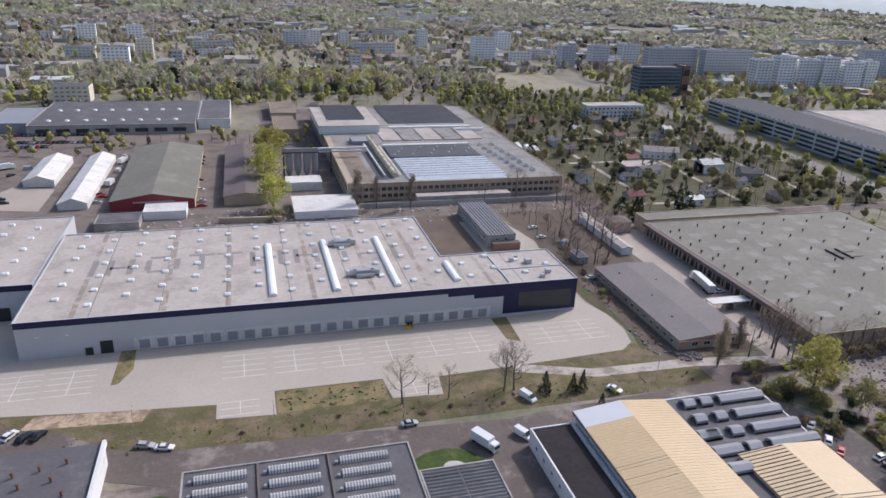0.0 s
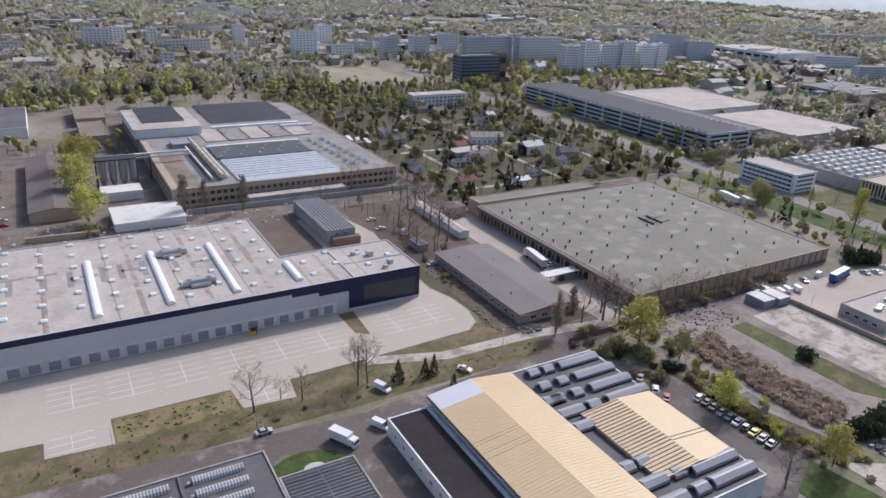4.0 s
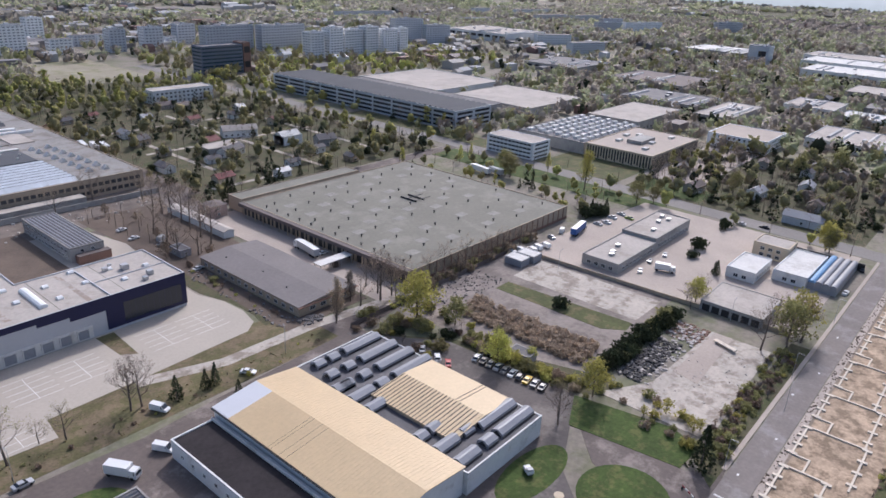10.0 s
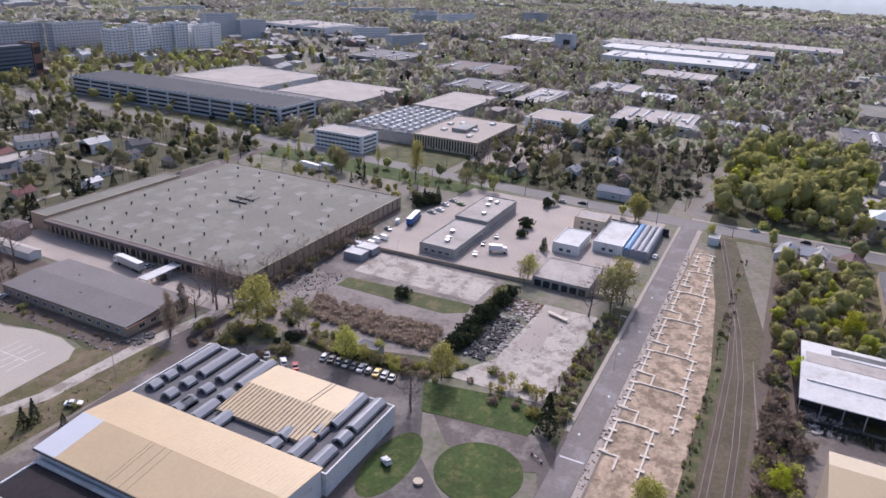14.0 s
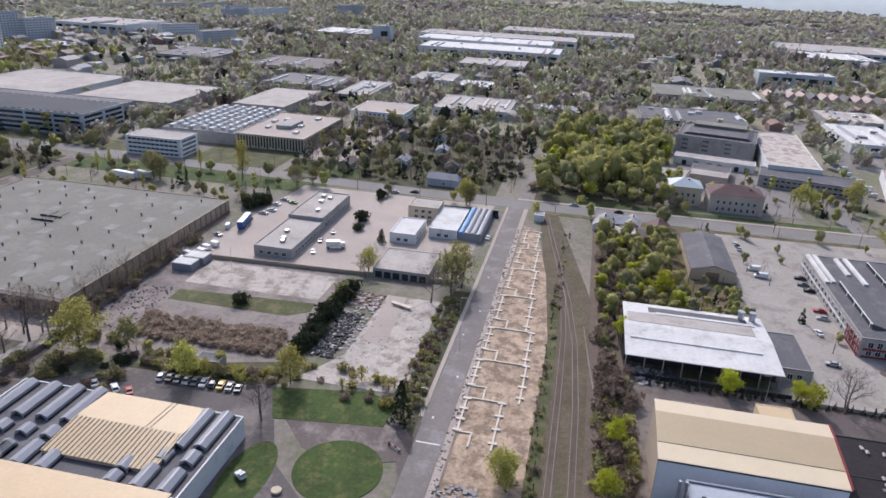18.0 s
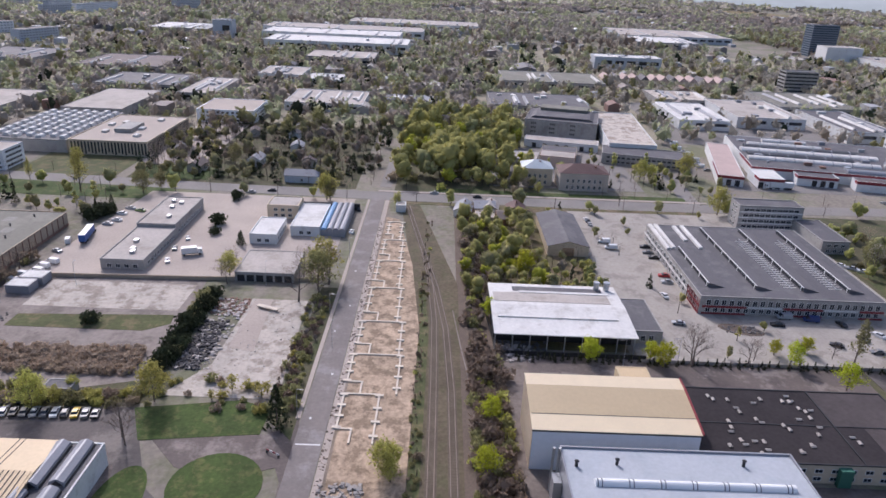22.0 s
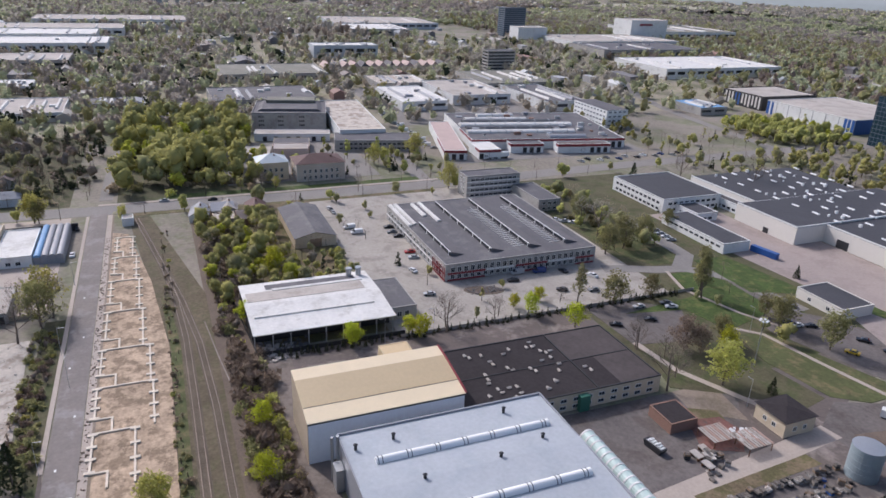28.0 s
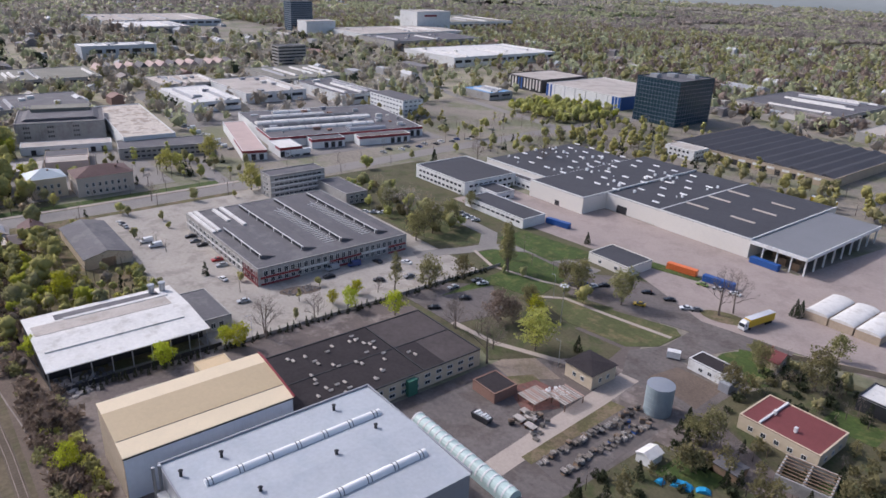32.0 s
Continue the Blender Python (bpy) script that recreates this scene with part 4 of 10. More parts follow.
def big_hall():
    x0, x1, y0, y1, h = 172, 279, 156, 261, 5.6
    r = house("warehouse", x0, x1, y0, y1, h, M["tan"], M["greyroof"], "vast low hall with patched grey roof and loading bays", "warehouse", 0.3)
    rng = random.Random(4)
    vent = shared(("roof_cowl",), lambda b: (cyl(b, 0, 0, 0, 0.9, 0.28, 0.24, 8), cyl(b, 0, 0, 0.9, 1.15, 0.5, 0.45, 8)), M["dark"])
    for i in range(9):
        for j in range(7):
            if rng.random() < 0.12:
                continue
            v = part("roof_cowl", vent, None, r)
            v.location = (9 + i * 11.3 + rng.uniform(-1.2, 1.2), 9 + j * 14 + (4 if i % 2 else 0) + rng.uniform(-1, 1), h + 0.16)
    for j in range(12):
        v = part("roof_cowl", vent, None, r)
        v.location = (3 + 0.3 * rng.random(), 8 + j * 7.6, h + 0.16)
    for i in range(8):  # paler patches of newer felt
        for j in range(6):
            if rng.random() < 0.8:
                bm = bmesh.new()
                x, y = 10 + i * 12, 10 + j * 15 + (6 if i % 2 else 0)
                box(bm, x, x + 5.5, y, y + 4.2, h + 0.16, h + 0.19)
                part("roof_patch", bm, M["felt_pale"], r)
    bm = bmesh.new()
    for x, y in ((58, 52), (63, 52), (58, 57), (63, 57)):
        box(bm, x, x + 0.4, y, y + 5, h + 0.16, h + 0.9), box(bm, x, x + 5, y, y + 0.4, h + 0.9, h + 1.1)
    part("roof_frame", bm, M["dark"], r)
    # loading bays down the west side under a deep fascia
    bm = bmesh.new()
    box(bm, -2.4, 0, 0, 105, h - 1.2, h + 0.3)
    part("canopy", bm, M["brownroof"], r, "brown loading canopy")
    for i in range(18):
        bm = bmesh.new()
        box(bm, -0.14, -0.004, 3 + i * 5.7, 7 + i * 5.7, 0.2, 3.9)
        part("dock_door", bm, M["dark"], r)
        bm = bmesh.new()
        box(bm, -2.3, -1.9, 1.6 + i * 5.7, 2.0 + i * 5.7, 0, h - 1.2)
        part("post", bm, M["tan"], r)
    for i in range(25):
        bm = bmesh.new()
        box(bm, i * 4.3, i * 4.3 + 0.35, -0.25, 0, 0, h)
        part("pilaster", bm, M["brick"], r)
    bm = bmesh.new()
    box(bm, 0, 107, -0.12, -0.004, 0, 1.1)
    part("plinth", bm, M["brick"], r)
    low = house("storage_shed", 172, 244, 262, 272, 6.4, M["tan"], M["greyroof"], "tan brick strip building behind the vast hall", "shed", 0.3)
    window_rows(low, "s", 72, 10, 1, 4.3, 0, 1.5, 0.8, 5)


M["felt_pale"] = mat("pale_felt", (0.255, 0.245, 0.215), 0.85, var=0.3, fine=0.9, broad=0.2)
big_hall()


def small_block():
    r = house("office_block", 94.5, 107, 257, 301, 5.6, M["grey"], M["felt"], "narrow two-storey grey office block with ribbed roof", "office")
    window_rows(r, "w", 12.5, 44, 2, 1.0, 2.5, 1.5, 1.2, 3)
    window_rows(r, "s", 12.5, 44, 2, 1.0, 2.5, 1.2, 1.2, 4)
    for i in range(8):
        bm = bmesh.new()
        box(bm, 1 + i * 1.45, 1.5 + i * 1.45, 1, 43, 5.76, 6.0)
        part("roof_rib", bm, M["sheet"], r)
    house("shed", 96, 108, 253.5, 256.8, 3.2, M["brick"], M["brownroof"], "low dark red brick lean-to beside the grey block", "shed", 0)


small_block()


# ---- works with the yellow roofs ----
def yellow_works():
    r = thing("factory_hall", 75, 74, 0, "factory hall with ribbed cream-yellow metal roof", "factory")
    W, D, h, rise = 25, 58, 7.4, 1.5
    for a in ((0, W, 0, 0.3), (0, W, D - 0.3, D), (0, 0.3, 0.3, D - 0.3), (W - 0.3, W, 0.3, D - 0.3)):
        bm = bmesh.new()
        box(bm, *a, 0, h)
        part("wall", bm, M["white"], r)
    bm = bmesh.new()
    prism(bm, [(-0.4, h), (W / 2, h + rise), (W + 0.4, h), (W + 0.4, h + 0.2), (W / 2, h + rise + 0.2), (-0.4, h + 0.2)], -0.3, D - 6.5, "y")
    part("roof", bm, M["yellow"], r, "cream-yellow ribbed metal roof")
    bm = bmesh.new()
    prism(bm, [(W / 2, h + rise), (W + 0.4, h), (W + 0.4, h + 0.2), (W / 2, h + rise + 0.2)], D - 6.5, D + 0.3, "y")
    part("roof", bm, M["yellow"], r)
    bm = bmesh.new()
    prism(bm, [(-0.4, h), (W / 2, h + rise), (W / 2, h + rise + 0.2), (-0.4, h + 0.2)], D - 6.5, D + 0.3, "y")
    part("roof", bm, M["sheet_white"], r, "white end strip of the roof")
    bm = bmesh.new()
    for y in (0, D - 0.3):
        prism(bm, [(0, h), (W, h), (W / 2, h + rise - 0.02)], y, y + 0.3, "y")
    part("gable", bm, M["white"], r)
    k = rise / (W / 2)
    for i in range(58):  # sheet ribs, one by one
        y = 0.2 + i
        m = M["yellow"] if i not in (30, 32, 35, 36) else M["dark"]
        bm = bmesh.new()
        if i < 52:
            prism(bm, [(-0.3, h + 0.24), (W / 2, h + rise + 0.24), (W / 2, h + rise + 0.265), (-0.3, h + 0.265)], y, y + 0.07, "y")
            part("roof_rib", bm, m, r)
            bm = bmesh.new()
        prism(bm, [(W / 2, h + rise + 0.24), (W + 0.3, h + 0.24), (W + 0.3, h + 0.265), (W / 2, h + rise + 0.265)], y, y + 0.07, "y")
        part("roof_rib", bm, M["yellow"], r)
    bm = bmesh.new()
    box(bm, -0.75, -0.3, -0.3, D + 0.3, h - 0.25, h + 0.02)
    part("gutter", bm, M["dark"], r)
    # low black-roofed wing along the west side
    b = house("works_wing", 62.8, 74.6, 72, 131, 4.8, M["white"], M["bitumen"], "low white wing with black felt roof", "works wing", 0.3, coping=M["white"])
    window_rows(b, "w", 11.8, 59, 1, 2.2, 0, 1.0, 1.0, 4.5)
    window_rows(b, "n", 11.8, 59, 1, 2.2, 0, 1.0, 1.0, 4)
    bm = bmesh.new()
    box(bm, 10.6, 11.0, 0, 59, 5.0, 5.8)
    part("roof_kerb", bm, M["whiteroof"], b)
    # flat roof with rows of north lights
    s = house("factory_wing", 100.4, 130, 73, 134, 5.8, M["white"], M["felt"], "white-walled factory wing with ribbed roof lights", "factory", 0.2)
    def monitor(x, y, ln, wd=3.6):
        bm = bmesh.new()
        prism(bm, [(y - wd / 2, 5.96), (y + wd / 2, 5.96), (y + wd / 2 - 0.35, 7.1), (y + 0.2, 7.7), (y - 0.3, 7.7), (y - wd / 2 + 0.2, 7.0)], x, x + ln, "x")
        o = part("roof_light", bm, M["sheet"], s)
        bm = bmesh.new()
        prism(bm, [(y - wd / 2 + 0.4, 6.1), (y + wd / 2 - 0.4, 6.1), (y, 7.4)], x - 0.05, x - 0.004, "x")
        part("end_louvre", bm, M["dark"], o)
        bm = bmesh.new()
        box(bm, x, x + ln, y - wd / 2 - 0.12, y - wd / 2 - 0.004, 5.98, 6.5)
        part("flashing", bm, M["dark"], o)
    for i, y in enumerate((57.5, 51, 44.8, 38.6)):
        monitor(15 + 0.4 * i, y, 13.5)
        if i < 3:
            monitor(9.5, y, 3.2), monitor(4.5 - i, y, 3.2)
        else:
            monitor(9.8, y, 3.6)
    monitor(0.5, 44.8, 6), monitor(0.5, 38.6, 7.5), monitor(0.5, 32.5, 5.5)
    for y, a, ln in ((16, 0.5, 3.2), (16, 4.8, 3.5), (9.8, 0.5, 7), (3.6, 0.5, 7), (3.6, 9.8, 4), (9.8, 9.4, 3.6), (3.6, 15.4, 13.5), (8.6, 14.5, 14)):
        monitor(a, y, ln)
    # second yellow roof with dark joints
    q = thing("factory_hall", 106, 82, 0, "small hall roof of cream metal sheets with dark joints", "factory")
    bm = bmesh.new()
    for a in ((0, 23, 0, 0.3), (0, 23, 26.7, 27), (0, 0.3, 0.3, 26.7), (22.7, 23, 0.3, 26.7)):
        box(bm, *a, 5.98, 7)
    part("wall", bm, M["tan"], q)
    bm = bmesh.new()
    prism(bm, [(-0.2, 6.9), (11.8, 7.9), (23.3, 6.9), (23.3, 7.05), (11.8, 8.05), (-0.2, 7.05)], -0.2, 27.2, "y")
    part("roof", bm, M["yellow"], q)
    for i in range(24):
        bm = bmesh.new()
        y = 0.4 + i * 1.14
        prism(bm, [(-0.2, 7.06), (11.6, 8.06), (11.6, 8.16), (-0.2, 7.16)], y, y + 0.16, "y")
        part("roof_joint", bm, M["dark"] if i else M["yellow"], q)
    for y in (8.0, 9.2):
        bm = bmesh.new()
        prism(bm, [(12, 8.06), (23.2, 7.06), (23.2, 7.14), (12, 8.14)], y, y + 0.14, "y")
        part("roof_joint", bm, M["dark"], q)
    return r


M["sheet_white"] = mat("white_sheet", (0.62, 0.63, 0.65), 0.5, var=0.06, bump=0.0)
yellow_works()


# ---- low works in front of the camera's start ----
def low_works():
    r = house("workshop", -62, -35.5, 96, 145.5, 6, M["white"], M["felt"], "workshop with dark felt roof and white parapet", "workshop", 0.0)
    bm = bmesh.new()
    box(bm, 26.2, 27.0, 0, 49.5, 5.6, 7.0)
    part("parapet", bm, M["white"], r)
    pipe = shared(("vent_pipe",), lambda b: (cyl(b, 0, 0, 0, 1.1, 0.25, n=8), cyl(b, 0, 0, 1.1, 1.4, 0.4, 0.3, 8)), M["rust"])
    for x, y in ((10, 41), (15, 42), (20, 43.5), (12, 37), (18, 38), (7, 35), (21, 33)):
        p = part("vent_pipe", pipe, None, r)
        p.location = (x, y, 6.16)
    r = house("workshop", -18, 32, 96, 131.5, 5.6, M["grey"], M["felt"], "low workshop with rows of ribbed glass roof lights", "workshop", 0.3)
    bar = shared(("glazing_bar",), lambda b: prism(b, [(-1.0, 0), (1.0, 0), (0.85, 0.9), (0, 1.35), (-0.85, 0.9)], -0.16, 0.16, "x"), M["whiteroof"])
    for cx in (8.0, 23.5, 39.0):
        for cy in (32, 27.6, 23.2, 18.8, 14.4):
            bm = bmesh.new()
            prism(bm, [(cy - 0.95, 5.76), (cy + 0.95, 5.76), (cy + 0.8, 6.55), (cy, 7.0), (cy - 0.8, 6.55)], cx - 5.5, cx + 5.5, "x")
            o = part("roof_light", bm, M["sheet"], r, "ribbed glass roof light")
            for i in range(17):
                k = part("glazing_bar", bar, None, o)
                k.location = (cx - 5.2 + i * 0.65, cy, 5.76)
            bm = bmesh.new()
            cyl(bm, cx - 6.2, cy - 0.5, 5.76, 6.5, 0.4)
            part("vent_pipe", bm, M["steel"], r)
    for x in (15.8, 31.2):
        bm = bmesh.new()
        box(bm, x - 0.25, x + 0.25, 0.4, 35, 5.76, 6.2)
        part("fire_wall", bm, M["brownroof"], r)
    r = house("workshop", 32.5, 50, 92, 122, 4.8, M["grey"], M["felt"], "low shed with dark ribbed corrugated roof", "workshop", 0.25)
    for i in range(26):
        for a, b in ((0.6, 8.5), (9, 17)):
            bm = bmesh.new()
            prism(bm, [(1 + i * 1.1 - 0.3, 4.96), (1 + i * 1.1, 5.3), (1 + i * 1.1 + 0.3, 4.96)], a, b, "x")
            part("roof_rib", bm, M["sheet_dark"] if i % 3 else M["felt"], r)


M["sheet_dark"] = mat("dark_sheet", (0.14, 0.15, 0.165), 0.5, var=0.2, fine=1.5)
low_works()


# ---- halls south of the railway ----
def blue_hall():
    x0, x1, y0, y1, h = 88, 128.3, -81.3, -30, 10.4
    r = thing("production_hall", x0, y0, 0, "large hall with pale blue-grey sheet roof and white roof-light tubes", "factory")
    w, d = x1 - x0, y1 - y0
    for a in ((0, w, 0, 0.3), (0, w, d - 0.3, d), (0, 0.3, 0.3, d - 0.3), (w - 0.3, w, 0.3, d - 0.3)):
        bm = bmesh.new()
        box(bm, *a, 0, h)
        part("wall", bm, M["sheet"], r)
    bm = bmesh.new()
    prism(bm, [(-0.3, h + 0.1), (w / 2, h + 0.8), (w + 0.3, h + 0.1), (w + 0.3, h + 0.35), (w / 2, h + 1.05), (-0.3, h + 0.35)], -0.3, d + 0.3, "y")
    part("roof", bm, M["bluesheet"], r)
    bm = bmesh.new()
    box(bm, w - 0.1, w + 0.35, -0.35, d + 0.35, h, h + 0.8), box(bm, -0.3, w, d, d + 0.35, h, h + 1.0), box(bm, -0.3, w, -0.35, 0, h, h + 1.0)
    part("coping", bm, M["sheet"], r)
    for x in (10.5, 28.6):
        z = h + 0.35 + 0.7 * (1 - abs(x - w / 2) / (w / 2))
        bm = bmesh.new()
        prism(bm, [(x + 1.0 * math.cos(math.pi * i / 8), z + 1.1 * math.sin(math.pi * i / 8)) for i in range(9)], 4, 46, "y")
        t = part("roof_light_tube", bm, M["dome"], r, "rounded white roof-light tube")
        for k in range(7):
            bm = bmesh.new()
            y = 5 + k * 6.6
            for s in (0, 0.9):
                prism(bm, [(x + 1.08 * math.cos(math.pi * i / 8), z + 1.18 * math.sin(math.pi * i / 8)) for i in range(9)], y + s, y + s + 0.15, "y")
            part("tube_clip", bm, M["dark"], t)
    for x, y in ((35, 40), (36, 12), (21, 20), (20, 38), (24, 8), (5, 30), (34, 49)):
        bm = bmesh.new()
        cyl(bm, x, y, h + 0.5, h + 2.0, 0.35)
        cyl(bm, x, y, h + 2.0, h + 2.25, 0.55, 0.2)
        part("roof_vent", bm, M["dark"], r)
    bm = bmesh.new()
    for y in (d + 0.5, d + 1.8):
        cyl(bm, w - 1.5, y, 0, h + 1.5, 0.35)
    box(bm, w - 6, w - 2.5, d + 0.1, d + 2.0, 0, 6)
    part("duct", bm, M["steel"], r, "galvanised ducts on the gable wall")
    # arched clear tunnel along the north-south side
    c = thing("storage_tunnel", 84, -93.5, 0, "translucent arched storage tunnel beside the hall", "shelter")
    n = 10
    for i in range(16):
        bm = bmesh.new()
        x = i * 2.25
        prism(bm, [(2.1 - 2.1 * math.cos(math.pi * k / n), 1.4 + 2.1 * math.sin(math.pi * k / n)) for k in range(n + 1)], x, x + 1.7, "x")
        part("sheet", bm, M["clear"], c)
        bm = bmesh.new()
        prism(bm, [(2.1 - 2.2 * math.cos(math.pi * k / n), 1.4 + 2.2 * math.sin(math.pi * k / n)) for k in range(n + 1)], x + 1.7, x + 2.25, "x")
        part("hoop", bm, M["white"], c)
    bm = bmesh.new()
    box(bm, 0, 36, 0, 0.2, 0, 1.4), box(bm, 0, 36, 4.0, 4.2, 0, 1.4)
    part("side_wall", bm, M["clear"], c)


blue_hall()


def beige_hall():
    r = thing("storage_hall", 133.8, -63.5, 0, "tall hall in cream and beige sheeting with a red-edged gable", "warehouse")
    D = 39.2
    prof = [(0, 0), (0, 11.4), (4.8, 12.3), (5.0, 12.3), (14.8, 13.8), (19.2, 14.05), (19.2, 0)]
    bm = bmesh.new()
    prism(bm, prof, 0, D, "y")
    part("wall", bm, M["bluewhite"], r, "pale blue-white side wall")
    for (a, za), (b, zb), m in (((-0.3, 11.45), (4.9, 12.4), "cream_strip"), ((4.9, 12.42), (14.8, 13.9), "beige"), ((14.8, 13.9), (19.5, 14.15), "cream_roof")):
        bm = bmesh.new()
        prism(bm, [(a, za), (b, zb), (b, zb + 0.15), (a, za + 0.15)], -0.2, D + 0.2, "y")
        part("roof", bm, M[m], r)
    bm = bmesh.new()
    prism(bm, [(0.02, 0), (0.02, 11.35), (4.9, 12.25), (14.8, 13.7), (19.15, 13.95), (19.15, 0)], D + 0.004, D + 0.12, "y")
    part("gable", bm, M["tan"], r)
    bm = bmesh.new()
    for (a, za), (b, zb) in (((-0.3, 11.6), (4.9, 12.5)), ((4.9, 12.5), (14.8, 14.0)), ((14.8, 14.0), (19.5, 14.25))):
        prism(bm, [(a, za), (b, zb), (b, zb + 0.35), (a, za + 0.35)], -0.5, -0.1, "y")
    part("verge_trim", bm, M["red"], r, "red gable trim")
    for y in range(1, 39, 2):
        bm = bmesh.new()
        box(bm, -0.07, -0.004, y, y + 0.1, 0.2, 11.3)
        part("wall_rib", bm, M["bluewhite"], r)
    bm = bmesh.new()
    box(bm, -0.5, -0.1, -0.2, D + 0.2, 11.2, 11.45), box(bm, 4.7, 4.95, 0, D, 12.42, 12.56)
    part("gutter", bm, M["dark"], r)
    house("porch", 153.3, 166.5, -59.5, -51, 9.0, M["beige"], M["yellow"], "cream box-shaped annexe behind the beige hall", "annexe", 0.1)
    # dark roofed workshop beyond
    k = house("workshop", 132.5, 163.5, -123.5, -64.5, 5.2, M["cream"], M["bitumen"], "long workshop with black felt roof and many small roof lights", "workshop", 0.2, coping=M["dark"])
    rng = random.Random(9)
    cap = shared(("roof_cap",), lambda b: (box(b, -0.5, 0.5, -0.35, 0.35, 0, 0.4), prism(b, [(-0.6, 0.4), (0.6, 0.4), (0, 0.75)], -0.9, 0.9)), M["membrane"])
    for i in range(38):
        v = part("roof_cap", cap, None, k)
        v.scale = (0.75, 0.75, 0.75)
        v.location = (rng.uniform(3, 28), rng.uniform(24, 50) if i < 32 else rng.uniform(3, 57), 5.36)
        v.rotation_euler = (0, 0, rng.choice((0, 0.1, 1.57)))
    bm = bmesh.new()
    box(bm, 0.3, 30.7, 20.5, 20.8, 5.36, 5.7), box(bm, 15, 15.3, 0.3, 58.7, 5.36, 5.5)
    part("fire_wall", bm, M["dark"], k)
    bm = bmesh.new()
    box(bm, 0.4, 14.8, 0.4, 13, 5.364, 5.40)
    part("roof_sheet", bm, M["brownfelt"], k, "worn brownish roofing felt")
    bm = bmesh.new()
    box(bm, 15.4, 30.4, 0.4, 20.3, 5.364, 5.40)
    part("roof_sheet", bm, M["brownfelt"], k, "worn brownish roofing felt")
    window_rows(k, "w", 31, 59, 2, 0.9, 2.2, 1.8, 1.0, 4.0)
    window_rows(k, "s", 31, 59, 2, 0.9, 2.2, 1.8, 1.0, 5.0)
    bm = bmesh.new()
    box(bm, -1.5, 0, 24, 27, 0, 4.8)
    part("porch", bm, M["green"], k, "green glazed entrance porch")


M["cream_strip"] = mat("cream_strip", (0.84, 0.69, 0.46), 0.5, var=0.08, bump=0.0)
M["brownfelt"] = mat("worn_brown_felt", (0.085, 0.072, 0.07), 0.9, spec=0.15, var=0.25, fine=0.7, broad=0.1)
M["cream_roof"] = mat("cream_roof", (0.75, 0.62, 0.42), 0.5, var=0.08, bump=0.0)
beige_hall()


def white_shed():
    r = thing("warehouse", 189, -63.5, 0, "low hall with glaring white roof and open front coloured shade-dark", "warehouse")
    w, d, h = 36, 44, 5.6
    # Walls coloured dark to hold the shade under the overhanging roof.
    for a in ((6, w, 0, 0.3), (6, w, d - 0.3, d), (6, 6.3, 0.3, d - 0.3), (w - 0.3, w, 0.3, d - 0.3)):
        bm = bmesh.new()
        box(bm, *a, 0, h)
        part("wall", bm, M["dark"], r)
    bm = bmesh.new()
    prism(bm, [(-0.4, h + 0.002), (w / 2, h + 1.0), (w + 0.3, h + 0.002), (w + 0.3, h + 0.3), (w / 2, h + 1.3), (-0.4, h + 0.3)], -0.3, d + 0.3, "y")
    part("roof", bm, M["whiteroof"], r)
    bm = bmesh.new()
    prism(bm, [(20.5, h + 1.22), (28, h + 0.8), (28, h + 0.86), (20.5, h + 1.28)], 4, d - 1, "y")
    part("roof_sheet", bm, M["membrane"], r, "greyer middle strip of the roof")
    bm = bmesh.new()
    prism(bm, [(29.5, h + 0.72), (33.5, h + 0.5), (33.5, h + 0.56), (29.5, h + 0.78)], 5, d - 8, "y")
    part("roof_sheet", bm, M["felt"], r)
    for x, a, b in ((10.2, 4, 42.5), (28.6, 3, 34)):
        z = h + 0.3 + (x / (w / 2)) * 1.0 if x < 18 else h + 0.3 + (2 - x / (w / 2)) * 1.0
        bm = bmesh.new()
        prism(bm, [(x - 0.8, z - 0.3), (x - 0.7, z + 0.35), (x + 0.7, z + 0.35), (x + 0.8, z - 0.3)], a, b, "y")
        part("roof_light_strip", bm, M["whiteroof"], r)
    for i in range(9):
        bm = bmesh.new()
        box(bm, 0, 0.3, 0.5 + i * 5.4, 0.8 + i * 5.4, 0, h)
        part("post", bm, M["steel"], r)
    for y in (3, 6.5):
        bm = bmesh.new()
        cyl(bm, 33, y, h, h + 3.2, 1.0), cyl(bm, 33, y, h + 3.2, h + 3.6, 1.25, 1.1)
        part("extract_fan", bm, M["steel"], r, "round galvanised extract cowl")
    k = house("office_wing", 196, 219, -73.5, -63.9, 4.4, M["grey"], M["felt"], "grey flat-roofed side wing of the white hall", "office wing", 0.2)
    window_rows(k, "w", 23, 9.6, 1, 1.2, 0, 1.4, 1.8, 2.6)


white_shed()


